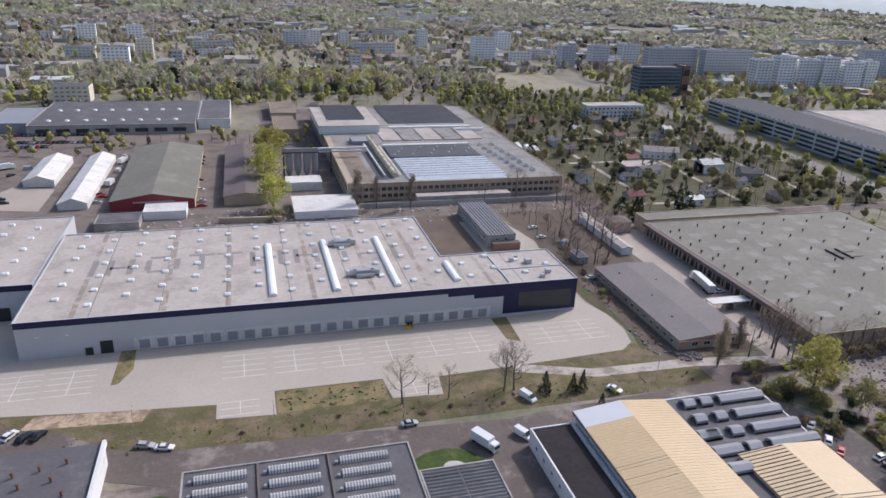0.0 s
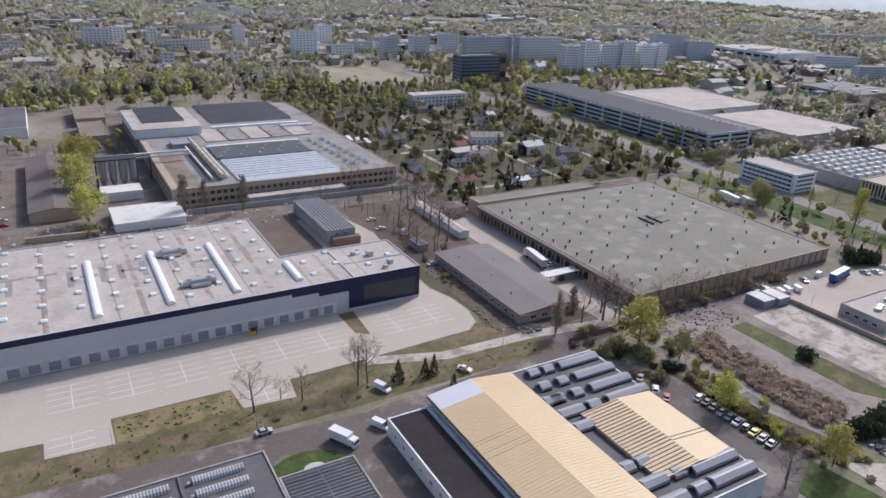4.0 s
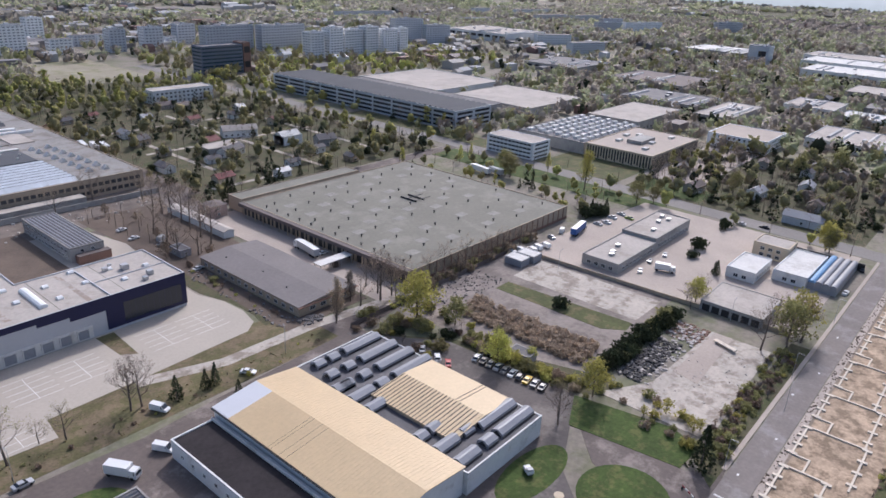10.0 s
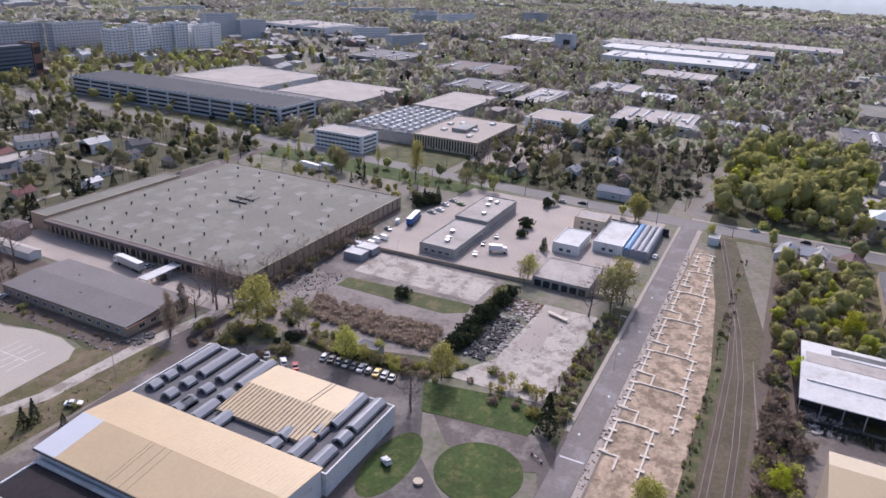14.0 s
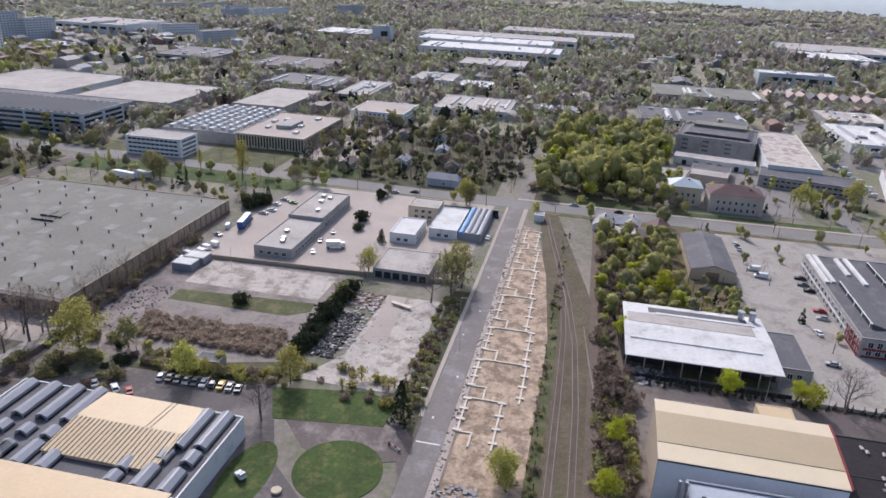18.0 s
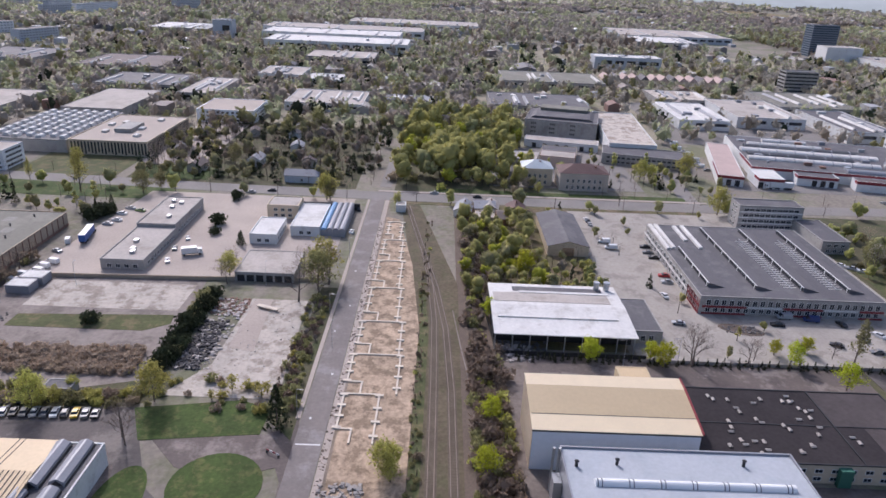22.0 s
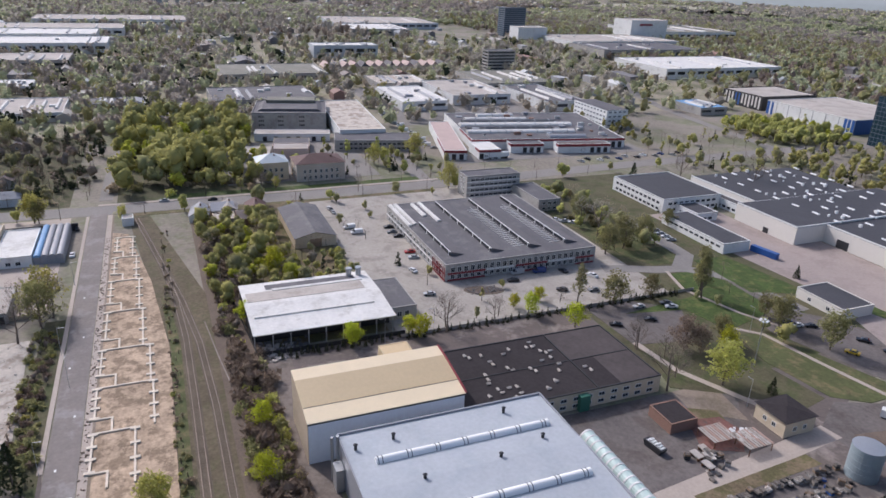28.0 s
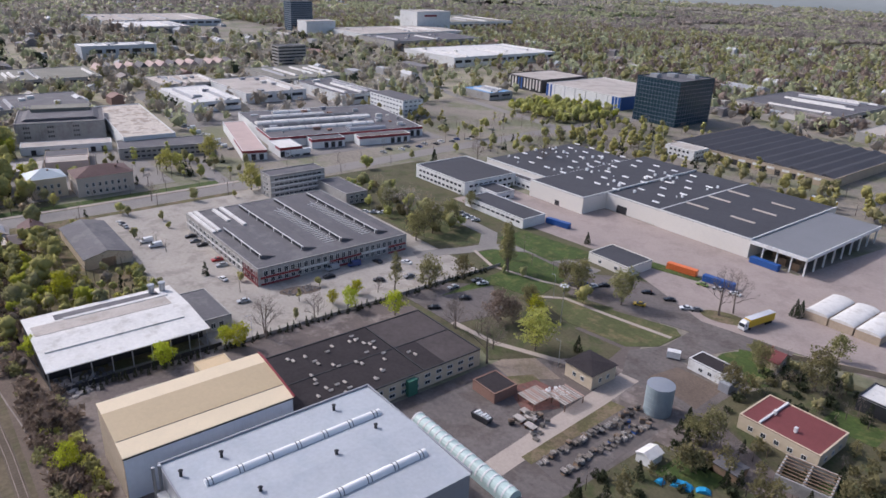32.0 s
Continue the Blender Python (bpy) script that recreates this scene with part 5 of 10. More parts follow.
def grey_factory():
    x0, x1, y0, y1, h = 219, 291, -158.5, -93, 6.6
    r = house("factory_hall", x0, x1, y0, y1, h, M["grey"], M["felt"], "factory with grey roof monitors and red and white front", "factory", 0.25)
    w, d = x1 - x0, y1 - y0
    for i, (y, xa, xb) in enumerate(((60.4, 8, 43), (43.6, 7, 67), (26.8, 7, 67), (10.2, 7, 67))):
        bm = bmesh.new()
        prism(bm, [(y - 6.2, h + 0.16), (y, h + 0.16), (y, h + 1.7), (y - 0.5, h + 1.75)], xa, xb, "x")
        o = part("roof_monitor", bm, M["monitor"], r, "sloping felt roof monitor with glazed north edge")
        bm = bmesh.new()
        box(bm, xa + 0.2, xb - 0.2, y + 0.004, y + 0.06, h + 0.45, h + 1.5)
        part("glazing", bm, M["glass"], o)
        bm = bmesh.new()
        box(bm, xa, xb, y - 0.3, y + 0.12, h + 1.752, h + 1.87)
        part("ridge_cap", bm, M["white"], o)
        for k in range(int((xb - xa) / 8)):
            bm = bmesh.new()
            box(bm, xa + 1 + k * 8, xa + 1.35 + k * 8, y + 0.064, y + 0.2, h + 0.17, h + 1.7)
            part("mullion", bm, M["white"], o)
        if i > 1:
            for k in range(23):
                bm = bmesh.new()
                box(bm, 10 + k * 2.05, 10.35 + k * 2.05, y + 0.8, y + 5.6, h + 0.165, h + 0.34)
                part("roof_rib", bm, M["whiteroof"], r)
            bm = bmesh.new()
            box(bm, 9, 58, y + 2.9, y + 3.2, h + 0.344, h + 0.5)
            part("roof_pipe", bm, M["steel"], r)
    for x, y, ln in ((43, 64.2, 28), (61, 61.7, 11), (44, 61.7, 17), (45, 50.3, 26), (53, 54, 17)):
        bm = bmesh.new()
        prism(bm, [(y - 0.9, h + 0.16), (y - 0.7, h + 0.9), (y + 0.7, h + 0.9), (y + 0.9, h + 0.16)], x, min(x + ln, 71.5), "x")
        part("roof_light_strip", bm, M["whiteroof"], r)
    window_rows(r, "w", w, d, 1, 3.6, 0, 1.5, 2.0, 2.7, frame_mat=M["white"])
    window_rows(r, "w", w, d, 1, 1.0, 0, 1.5, 1.5, 2.7, frame_mat=M["white"])
    window_rows(r, "n", w, d, 2, 1.0, 2.7, 2.0, 1.7, 4.2, frame_mat=M["white"])
    for a, b in ((49, 64.5), (0.5, 9), (22, 36)):
        bm = bmesh.new()
        box(bm, -0.12, -0.004, a, b, 2.6, 3.45)
        part("red_panel", bm, M["red"], r, "dark red spandrel panel")
        bm = bmesh.new()
        box(bm, -0.12, -0.004, a, b, 0.1, 0.8)
        part("red_panel", bm, M["red"], r)
    for za, zb in ((0.1, 0.8), (2.7, 3.4)):
        bm = bmesh.new()
        box(bm, 0, 13, d + 0.004, d + 0.12, za, zb)
        part("red_panel", bm, M["red"], r)
    for k in range(8):
        bm = bmesh.new()
        box(bm, 0.2 + k * 1.7, 0.6 + k * 1.7, d + 0.124, d + 0.24, 0, 5.6)
        part("red_column", bm, M["red"], r, "dark red column")
    bm = bmesh.new()
    box(bm, 14, 71.8, d + 0.004, d + 0.1, 2.75, 3.35)
    part("pale_band", bm, M["white"], r)
    for a, b in ((9.5, 21.5), (36.5, 48.5)):
        bm = bmesh.new()
        box(bm, -0.1, -0.004, a, b, 2.75, 3.35)
        part("pale_band", bm, M["white"], r)
    o = house("office_block", 309, 320, -171, -141, 11.2, M["grey"], M["felt"], "four-storey grey office block with window bands", "office", 0.4)
    window_rows(o, "w", 11, 30, 4, 0.9, 2.7, 2.2, 1.3, 2.6, framed=True)
    window_rows(o, "n", 11, 30, 4, 0.9, 2.7, 1.5, 1.3, 3.4, framed=True)
    for f in range(4):
        bm = bmesh.new()
        box(bm, -0.06, -0.004, 0.3, 29.7, 0.15 + f * 2.7, 0.75 + f * 2.7)
        part("spandrel", bm, M["white"], o)
    k = house("office_wing", 281, 309, -179, -167, 5.6, M["grey"], M["felt"], "low grey wing beside the office block", "office wing", 0.3)
    window_rows(k, "w", 28, 12, 2, 0.9, 2.5, 1.6, 1.2, 3)


grey_factory()


def barn():
    r = house("shed", 267, 307.5, -63.5, -46.5, 4.2, M["cream"], M["felt"], "long barn-like shed with grey gabled roof", "shed", kind="gable_x", rise=2.2)
    bm = bmesh.new()
    box(bm, -0.08, -0.004, 6, 11, 0, 3.6)
    part("gate", bm, M["wood"], r)


barn()


# ---- distribution centre ----
def distribution_centre():
    r = thing("distribution_centre", 0, 0, 0, "huge white distribution hall with dark roof and glazed canopy", "warehouse")
    h = 8.0
    blocks = ((132, 178, -352, -273.3, 8.0), (178.02, 209, -352, -274, 7.6), (209.02, 245, -352, -256.3, 8.0), (245.02, 292, -340, -268, 7.4))
    for x0, x1, y0, y1, hh in blocks:
        t = 0.3
        for a in ((x0, x1, y1 - t, y1), (x0, x1, y0, y0 + t), (x0, x0 + t, y0 + t, y1 - t), (x1 - t, x1, y0 + t, y1 - t)):
            bm = bmesh.new()
            box(bm, *a, 0, hh)
            part("wall", bm, M["dcwall"], r)
        bm = bmesh.new()
        box(bm, x0, x1, y0, y1, hh + 0.004, hh + 0.16)
        part("roof", bm, M["bitumen_soft"], r)
        bm = bmesh.new()
        box(bm, x0, x1, y1 - 0.4, y1 + 0.1, hh + 0.16, hh + 0.7), box(bm, x0 - 0.1, x0 + 0.4, y0, y1, hh + 0.16, hh + 0.7)
        part("coping", bm, M["white"], r)
    rng = random.Random(3)
    light = shared(("roof_light",), lambda b: prism(b, [(-0.5, 0), (0.5, 0), (0.35, 0.5), (-0.35, 0.5)], -1.9, 1.9, "x"), M["dome"])
    for i in range(13):
        for j in range(6):
            x, y = 138 + i * 12 + (5 if j % 2 else 0), -282 - j * 11.5
            if x > 288 or x < 182 or rng.random() < 0.1:
                continue
            v = part("roof_light", light, None, r)
            v.location = (x, y, h + 0.16)
    strip = shared(("roof_light_long",), lambda b: prism(b, [(-0.6, 0), (0.6, 0), (0.4, 0.5), (-0.4, 0.5)], -5.8, 5.8, "x"), M["membrane"])
    for x in (147.9, 171.2):
        for y in (-294.5, -313.5, -331):
            v = part("roof_light", strip, None, r, "long grey ridge roof light")
            v.location = (x, y, h + 0.16)
    for _ in range(40):
        bm = bmesh.new()
        x, y, s = rng.uniform(180, 290), rng.uniform(-335, -275), rng.uniform(0.5, 1.3)
        box(bm, x, x + s, y, y + s, h + 0.16, h + 0.3 + s)
        part("roof_unit", bm, M["dome"], r)
    bm = bmesh.new()
    box(bm, 196, 202, -273.99, -273.9, 0, 3.8)
    part("gate", bm, M["dark"], r)
    bm = bmesh.new()
    box(bm, 224, 227, -256.29, -256.2, 0, 2.6)
    part("gate", bm, M["dark"], r)
    # canopy over the loading end
    c = thing("loading_canopy", 108, -342, 0, "white canopy roof on slanted posts at the loading end", "canopy")
    bm = bmesh.new()
    box(bm, 0, 23.8, 0, 69, 7.2, 8.0)
    part("roof", bm, M["canopyroof"], c)
    bm = bmesh.new()
    box(bm, -0.2, 23.8, 68.8, 69.3, 6.8, 8.3), box(bm, -0.4, 0, 0, 69.3, 6.8, 8.3)
    part("fascia", bm, M["white"], c)
    for i in range(9):
        bm = bmesh.new()
        box(bm, 0.3, 0.9, 1 + i * 8.3, 1.6 + i * 8.3, 0, 7.2)
        part("post", bm, M["white"], c)
    for i in range(3):
        bm = bmesh.new()
        box(bm, 6 + i * 6, 6.5 + i * 6, 68, 68.5, 0, 7.2)
        part("post", bm, M["white"], c)
    for k, (x, y) in enumerate(((112, -279), (113, -284), (118, -280), (120, -290), (124, -286))):
        s = thing("goods_stack", x, y, 0, "stacked crates under the canopy", "crates", "crates under the canopy")
        for q in range(3):
            bm = bmesh.new()
            box(bm, 0, 3, 0, 2, q * 1.05, q * 1.05 + 1.0)
            part("crate", bm, M["wood"], s)
    # offices at the street end
    for x0, x1, y0, y1, hh, lab in ((262, 304, -262, -226, 6.8, "white curved two-storey office with dark roof"), (246, 262, -246, -234, 4.0, "low white link office with dark roof"), (245.5, 290, -268, -262.3, 4.5, "white link block with dark roof")):
        o = house("office_building", x0, x1, y0, y1, hh, M["white"], M["bitumen_soft"], lab, "office", 0.35)
        window_rows(o, "w", x1 - x0, y1 - y0, 2 if hh > 6 else 1, 1.0, 3.0, 2.2, 1.2, 3.4, framed=False)
        window_rows(o, "n", x1 - x0, y1 - y0, 2 if hh > 6 else 1, 1.0, 3.0, 2.2, 1.2, 3.4, framed=False)
    o = house("store_building", 210, 250.5, -231.5, -217, 4.3, M["white"], M["bitumen_soft"], "low white building with dark felt roof", "store", 0.3)
    window_rows(o, "n", 40.5, 14.5, 1, 2.2, 0, 2.4, 0.9, 3.4, framed=False)
    o = house("gate_building", 148, 168, -228.5, -213.5, 3.8, M["dcwall"], M["bitumen_soft"], "flat white gate building with black roof", "gatehouse", 0.25)
    window_rows(o, "n", 20, 15, 1, 1.2, 0, 1.4, 1.2, 8.0)


M["dcwall"] = mat("cream_white_panel", (0.70, 0.665, 0.605), 0.75, var=0.06, fine=1.0, broad=0.06, bump=0.02)
M["canopyroof"] = mat("grey_canopy_sheet", (0.205, 0.21, 0.222), 0.8, var=0.1, fine=1.0, broad=0.06, bump=0.02, spec=0.2)
M["bitumen_soft"] = mat("dark_roof", (0.062, 0.060, 0.066), 0.7, var=0.25, fine=0.8, broad=0.06, bump=0.05)
distribution_centre()


# ---- small buildings and stores of the south yard ----
def tank():
    r = thing("storage_tank", 86.8, -147.5, 0, "tall grey-green cylindrical steel tank", "tank")
    bm = bmesh.new()
    cyl(bm, 0, 0, 0, 8.6, 3.7, n=32)
    part("shell", bm, M["tankgrey"], r)
    bm = bmesh.new()
    cyl(bm, 0, 0, 8.6, 8.9, 3.75, 0.2, n=32)
    part("cap", bm, M["steel"], r)
    for k in range(5):
        bm = bmesh.new()
        cyl(bm, 0, 0, 1.6 * k + 0.6, 1.6 * k + 0.7, 3.76, n=32)
        part("hoop", bm, M["tankgrey"], r)


M["pinkwood"] = mat("pink_plank", (0.40, 0.28, 0.23), 0.85, var=0.2)
M["tankgrey"] = mat("tank_paint", (0.26, 0.31, 0.33), 0.5, var=0.15, fine=0.8, broad=0.15)
tank()
r = house("brick_store", 104, 114, -151, -140.5, 4.7, M["cream"], M["bitumen"], "square cream store with black hipped roof", "store", kind="hip", rise=1.0, over=0.5)
window_rows(r, "n", 10, 10.5, 1, 1.6, 0, 1.1, 1.2, 3), window_rows(r, "w", 10, 10.5, 1, 1.6, 0, 1.1, 1.2, 3.4)
r = house("gatehouse", 83.5, 95, -181, -174, 3.4, M["white"], M["bitumen"], "small white gatehouse with dark roof", "gatehouse", 0.1)
window_rows(r, "n", 11.5, 7, 1, 1.0, 0, 1.2, 1.1, 3), window_rows(r, "w", 11.5, 7, 1, 1.0, 0, 1.2, 1.1, 3)
r = house("dwelling", 49, 70, -174.5, -159, 4.0, M["cream"], M["redtile"], "cream bungalow with flat dark red roof", "house", 0.12)
window_rows(r, "n", 21, 15.5, 1, 1.0, 0, 1.2, 1.2, 3.5), window_rows(r, "w", 21, 15.5, 1, 1.0, 0, 1.2, 1.2, 4)
for x, y in ((57, -164), (64, -167)):
    bm = bmesh.new()
    box(bm, x - 49, x - 48.2, y + 174.5, y + 175.4, 4.17, 5.5)
    part("chimney", bm, M["white"], r)
bm = bmesh.new()
box(bm, 15.5, 16.0, 0.4, 15.1, 4.17, 4.75)
part("fire_wall", bm, M["white"], r)
for x0, x1, y0, y1 in ((106, 112.5, -127, -119.5), (101, 108, -134, -126)):
    k = thing("storage_rack", x0, y0, 0.1, "open rusty storage rack roofed with pale planks", "rack", "racks in the yard")
    for i in range(9):
        bm = bmesh.new()
        box(bm, 0, x1 - x0, i * (y1 - y0) / 9, (i + 0.62) * (y1 - y0) / 9, 2.3, 2.42)
        part("plank", bm, M["membrane" if i % 3 else "pinkwood"], k)
    for a in (0.1, x1 - x0 - 0.3):
        for b in (0.1, y1 - y0 - 0.6):
            bm = bmesh.new()
            box(bm, a, a + 0.2, b, b + 0.2, 0, 2.3)
            part("post", bm, M["rust"], k)
M["gravel"] = mat("gravel_roof", (0.55, 0.49, 0.42), 0.9, var=0.2, fine=0.5, broad=0.1, stain=(0.33, 0.27, 0.22), amount=0.5)


# ---- depot beside the street ----
M["flatcream"] = mat("flat_panel_cream", (0.72, 0.66, 0.54), 0.85, var=0.12, fine=0.5, broad=0.05, rand=0.12)
M["flatgrey"] = mat("flat_panel_grey", (0.58, 0.59, 0.61), 0.85, var=0.12, fine=0.5, broad=0.05, rand=0.12)
# White walls lifted to hold distance haze; panes paler than near window glass.
M["flatglass"] = glass_mat("flat_windows", (0.20, 0.215, 0.235), 0.2)
M["flatwhite"] = mat("flat_panel_white", (0.84, 0.84, 0.83), 0.85, var=0.12, fine=0.5, broad=0.05, rand=0.12)
def simple(name, x0, x1, y0, y1, h, wall, roof, label, cat, floors=1, sides="sw", ww=1.6, pitch=3.2, framed=True, z0=1.0, wh=1.3, step=3.0, **kw):
    r = house(name, x0, x1, y0, y1, h, M[wall], M[roof], label, cat, **kw)
    for s in sides:
        window_rows(r, s, x1 - x0, y1 - y0, floors, z0, step, ww, wh, pitch, framed=framed)
    return r


a = simple("depot_building", 236.5, 271, 107, 123, 3.8, "grey", "membrane", "flat depot building with pale roof", "depot")
b = simple("depot_building", 271.2, 307, 107.5, 123.5, 5.0, "grey", "membrane", "flat depot building with pale roof and roof plant", "depot")
for r, pts in ((a, ((6, 6), (9, 7), (17, 9))), (b, ((8, 5), (20, 8), (26, 6), (28, 10)))):
    for x, y in pts:
        bm = bmesh.new()
        box(bm, x, x + 2.2, y, y + 1.6, 5.16 if r is b else 3.96, 6.2 if r is b else 5.0)
        part("roof_unit", bm, M["steel"], r)
simple("shop_building", 267, 287.5, 65, 76, 4.0, "white", "whiteroof", "low building with bright white roof", "shop")
simple("shop_building", 298, 311, 62, 76, 6.0, "cream", "membrane", "two-storey cream building with flat roof", "shop", 2, step=2.6)
simple("shop_building", 277.5, 308, 49, 61.5, 4.0, "white", "whiteroof", "low building with bright white roof", "shop")
for i in range(4):
    house("shelter", 278 + i * 0.1, 313, 38.5 + i * 2.6, 41 + i * 2.6, 3.0, M["sheet"], M["skyblue" if i == 3 else "sheet"], "arched metal shelter roof", "shelter", 0, "arched shelters", "arch", 1.0)
bm = bmesh.new()
box(bm, 313.5, 314, 36, 77, 0, 3.2)
tagged(new("boundary_wall", mesh_of("boundary_wall", bm, M["dark"])), "dark wall behind the shop buildings", "wall", "", "structure")
r = house("garage_row", 231, 252, 50.5, 72, 3.3, M["grey"], M["membrane"], "row of garages with pale flat roof", "garages", 0.2)
for i in range(6):
    bm = bmesh.new()
    box(bm, -0.1, -0.004, 1 + i * 3.4, 3.6 + i * 3.4, 0, 2.5)
    part("garage_door", bm, M["dark"], r)


def wall_line(name, x0, y0, x1, y1, h, t, material, label):
    bm = bmesh.new()
    d = Vector((x1 - x0, y1 - y0, 0)).normalized()
    n = Vector((-d.y, d.x, 0)) * t / 2
    p = [Vector((x0, y0, 0)) + n, Vector((x0, y0, 0)) - n, Vector((x1, y1, 0)) - n, Vector((x1, y1, 0)) + n]
    lo, hi = [bm.verts.new(q) for q in p], [bm.verts.new(q + Vector((0, 0, h))) for q in p]
    bm.faces.new(hi), bm.faces.new(lo[::-1])
    for i in range(4):
        bm.faces.new((lo[i], lo[(i + 1) % 4], hi[(i + 1) % 4], hi[i]))
    return tagged(new(name, mesh_of(name, bm, material)), label, "wall", "", "structure")


wall_line("boundary_wall", 228, 150, 230.5, 84, 1.5, 0.4, M["tan"], "low weathered boundary wall")
wall_line("boundary_wall", 230.5, 84, 233, 42, 1.5, 0.4, M["tan"], "low weathered boundary wall")


# ---- offices beyond the main street ----
simple("office_block", 354, 373, 226, 261, 10.2, "flatwhite", "membrane", "white four-storey office block with window bands", "office", 4, ww=2.4, pitch=2.9, step=2.5, wh=1.1, framed=False)
r = house("factory_hall", 393, 472, 213, 263, 7.0, M["grey"], M["felt"], "hall with rows of white roof cones", "factory", 0.3)
cone = shared(("roof_cone",), lambda b: prism(b, [(-2, 0), (2, 0), (1.2, 1.6), (-1.2, 1.6)], -2.6, 2.6, "x"), M["whiteroof"])
for i in range(9):
    for j in range(7):
        c = part("roof_cone", cone, None, r)
        c.location = (6 + i * 8.4 + (3 if j % 2 else 0), 4 + j * 6.8, 7.16)
r = house("office_building", 391, 461, 166, 211, 8.0, M["cream"], M["paving"], "modern three-storey building with striped facade", "office", 0.5)
for s, ln in (("w", 45), ("s", 70)):
    for i in range(int(ln / 1.9)):
        bm = bmesh.new()
        u = 0.8 + i * 1.9
        if s == "s":
            box(bm, u, u + 0.9, -0.12, -0.004, 0.5 + (i % 3) * 0.6, 7.6)
        else:
            box(bm, -0.12, -0.004, u, u + 0.9, 0.5 + (i % 3) * 0.6, 7.6)
        part("window", bm, M["glass"], r)
for x, y in ((12, 10), (30, 14), (45, 30), (20, 32), (55, 12), (38, 36)):
    bm = bmesh.new()
    box(bm, x, x + 5, y, y + 3, 8.16, 9.4)
    part("roof_light", bm, M["whiteroof"], r)
bm = bmesh.new()
box(bm, 22, 42, 18, 28, 8.16, 10.5)
part("plant_room", bm, M["grey"], r)
simple("office_block", 488, 530, 130, 170, 8.4, "bluewhite", "paving", "pale blue-white three-storey office building with flat roof", "office", 3, step=2.6, pitch=3.4, framed=False)
simple("factory_hall", 483, 560, 220, 262, 7, "grey", "membrane", "broad industrial hall with pale roof", "factory", 1, framed=False, pitch=6)


# ---- long slab works and the halls round it ----
def long_slab():
    r = house("factory_block", 379, 420, 308, 515, 13, M["slabgrey"], M["felt_dark"], "very long four-storey works with ribbed dark roof", "factory", 0.5)
    for f in range(4):
        for k in range(10):
            bm = bmesh.new()
            box(bm, -0.1, -0.004, 2 + k * 20.5, 20.5 + k * 20.5, 1.2 + f * 3.1, 2.9 + f * 3.1)
            part("window_band", bm, M["glass"], r)
        for k in range(2):
            bm = bmesh.new()
            box(bm, 2 + k * 20, 19 + k * 20, -0.1, -0.004, 1.2 + f * 3.1, 2.9 + f * 3.1)
            part("window_band", bm, M["glass"], r)
    for i in range(40):
        bm = bmesh.new()
        prism(bm, [(2 + i * 5.1, 13.16), (5.5 + i * 5.1, 13.16), (5.2 + i * 5.1, 14.6)], 1, 40, "x")
        part("roof_light", bm, M["felt_dark"], r)


M["slabgrey"] = mat("slab_grey", (0.52, 0.55, 0.58), 0.8, var=0.15, fine=0.8, broad=0.05)
M["felt_dark"] = mat("dark_felt", (0.085, 0.09, 0.10), 0.8, var=0.2, fine=0.9, broad=0.06)
long_slab()
r = house("factory_hall", 452, 548, 392, 486, 8, M["white"], M["membrane"], "large white hall with flat roof", "factory", 0.5)
house("factory_hall", 421, 452, 320, 480, 9, M["grey"], M["felt"], "grey hall attached to the long works", "factory", 0.4)
house("factory_hall", 460, 540, 300, 380, 7, M["grey"], M["membrane"], "broad industrial hall with pale roof", "factory", 0.4)
M["officeblue"] = mat("blue_grey_panel", (0.13, 0.16, 0.21), 0.6, var=0.15)


def banded(name, x0, x1, y0, y1, h, wall, bandm, label, cat, n, sides="sw", turn_z=0.0, group=""):
    """A block with a window band on each storey."""
    w, d = x1 - x0, y1 - y0
    r = house(name, x0, x1, y0, y1, h, M[wall], M["felt"], label, cat, 0.6, group, turn_z=turn_z)
    st = h / n
    for f in range(n):
        for s in sides:
            bm = bmesh.new()
            za, zb = f * st + st * 0.35, f * st + st * 0.78
            if s == "s":
                box(bm, 0.8, w - 0.8, -0.1, -0.004, za, zb)
            elif s == "w":
                box(bm, -0.1, -0.004, 0.8, d - 0.8, za, zb)
            else:
                box(bm, 0.8, w - 0.8, d + 0.004, d + 0.1, za, zb)
            part("window_band", bm, M[bandm], r)
    return r


def flats(x0, x1, y0, y1, h, label="pale slab block of flats with rows of windows", sides="sw", n=None, wall="flatwhite", group="blocks of flats", turn_z=0.0):
    """A block of flats: piers between columns of windows, storey by storey."""
    w, d = x1 - x0, y1 - y0
    r = house("apartment_block", x0, x1, y0, y1, h, M[wall], M["felt"], label, "apartments", 0.8 if h > 18 else 0, group, ring=True, turn_z=turn_z)
    n = n or max(3, int(h / 2.9))
    st = h / n
    for s in sides:
        ln = w if s in "sn" else d
        c = max(2, int(ln / 4.2))
        mesh = shared(("window_grid", round(ln, 1), round(st, 2), n), lambda b: [box(b, 0.9 + (ln - 1.8) / c * i + 0.95, 0.9 + (ln - 1.8) / c * (i + 1) - 0.95, -0.12, -0.004, st * (f + 0.38), st * (f + 0.72)) for i in range(c) for f in range(n)], M["flatglass"])
        o = part("window_grid", mesh, None, r)
        o["kind"] = "stuff"
        o.location = {"s": (0, 0, 0), "w": (0, d, 0), "n": (w, d, 0)}[s]
        o.rotation_euler = (0, 0, {"s": 0, "w": -math.pi / 2, "n": math.pi}[s])
    if h > 18:
        bm = bmesh.new()
        box(bm, w * 0.4, w * 0.4 + 4, d * 0.3, d * 0.3 + 4, h + 0.16, h + 2.6)
        part("lift_room", bm, M[wall], r)
    return r


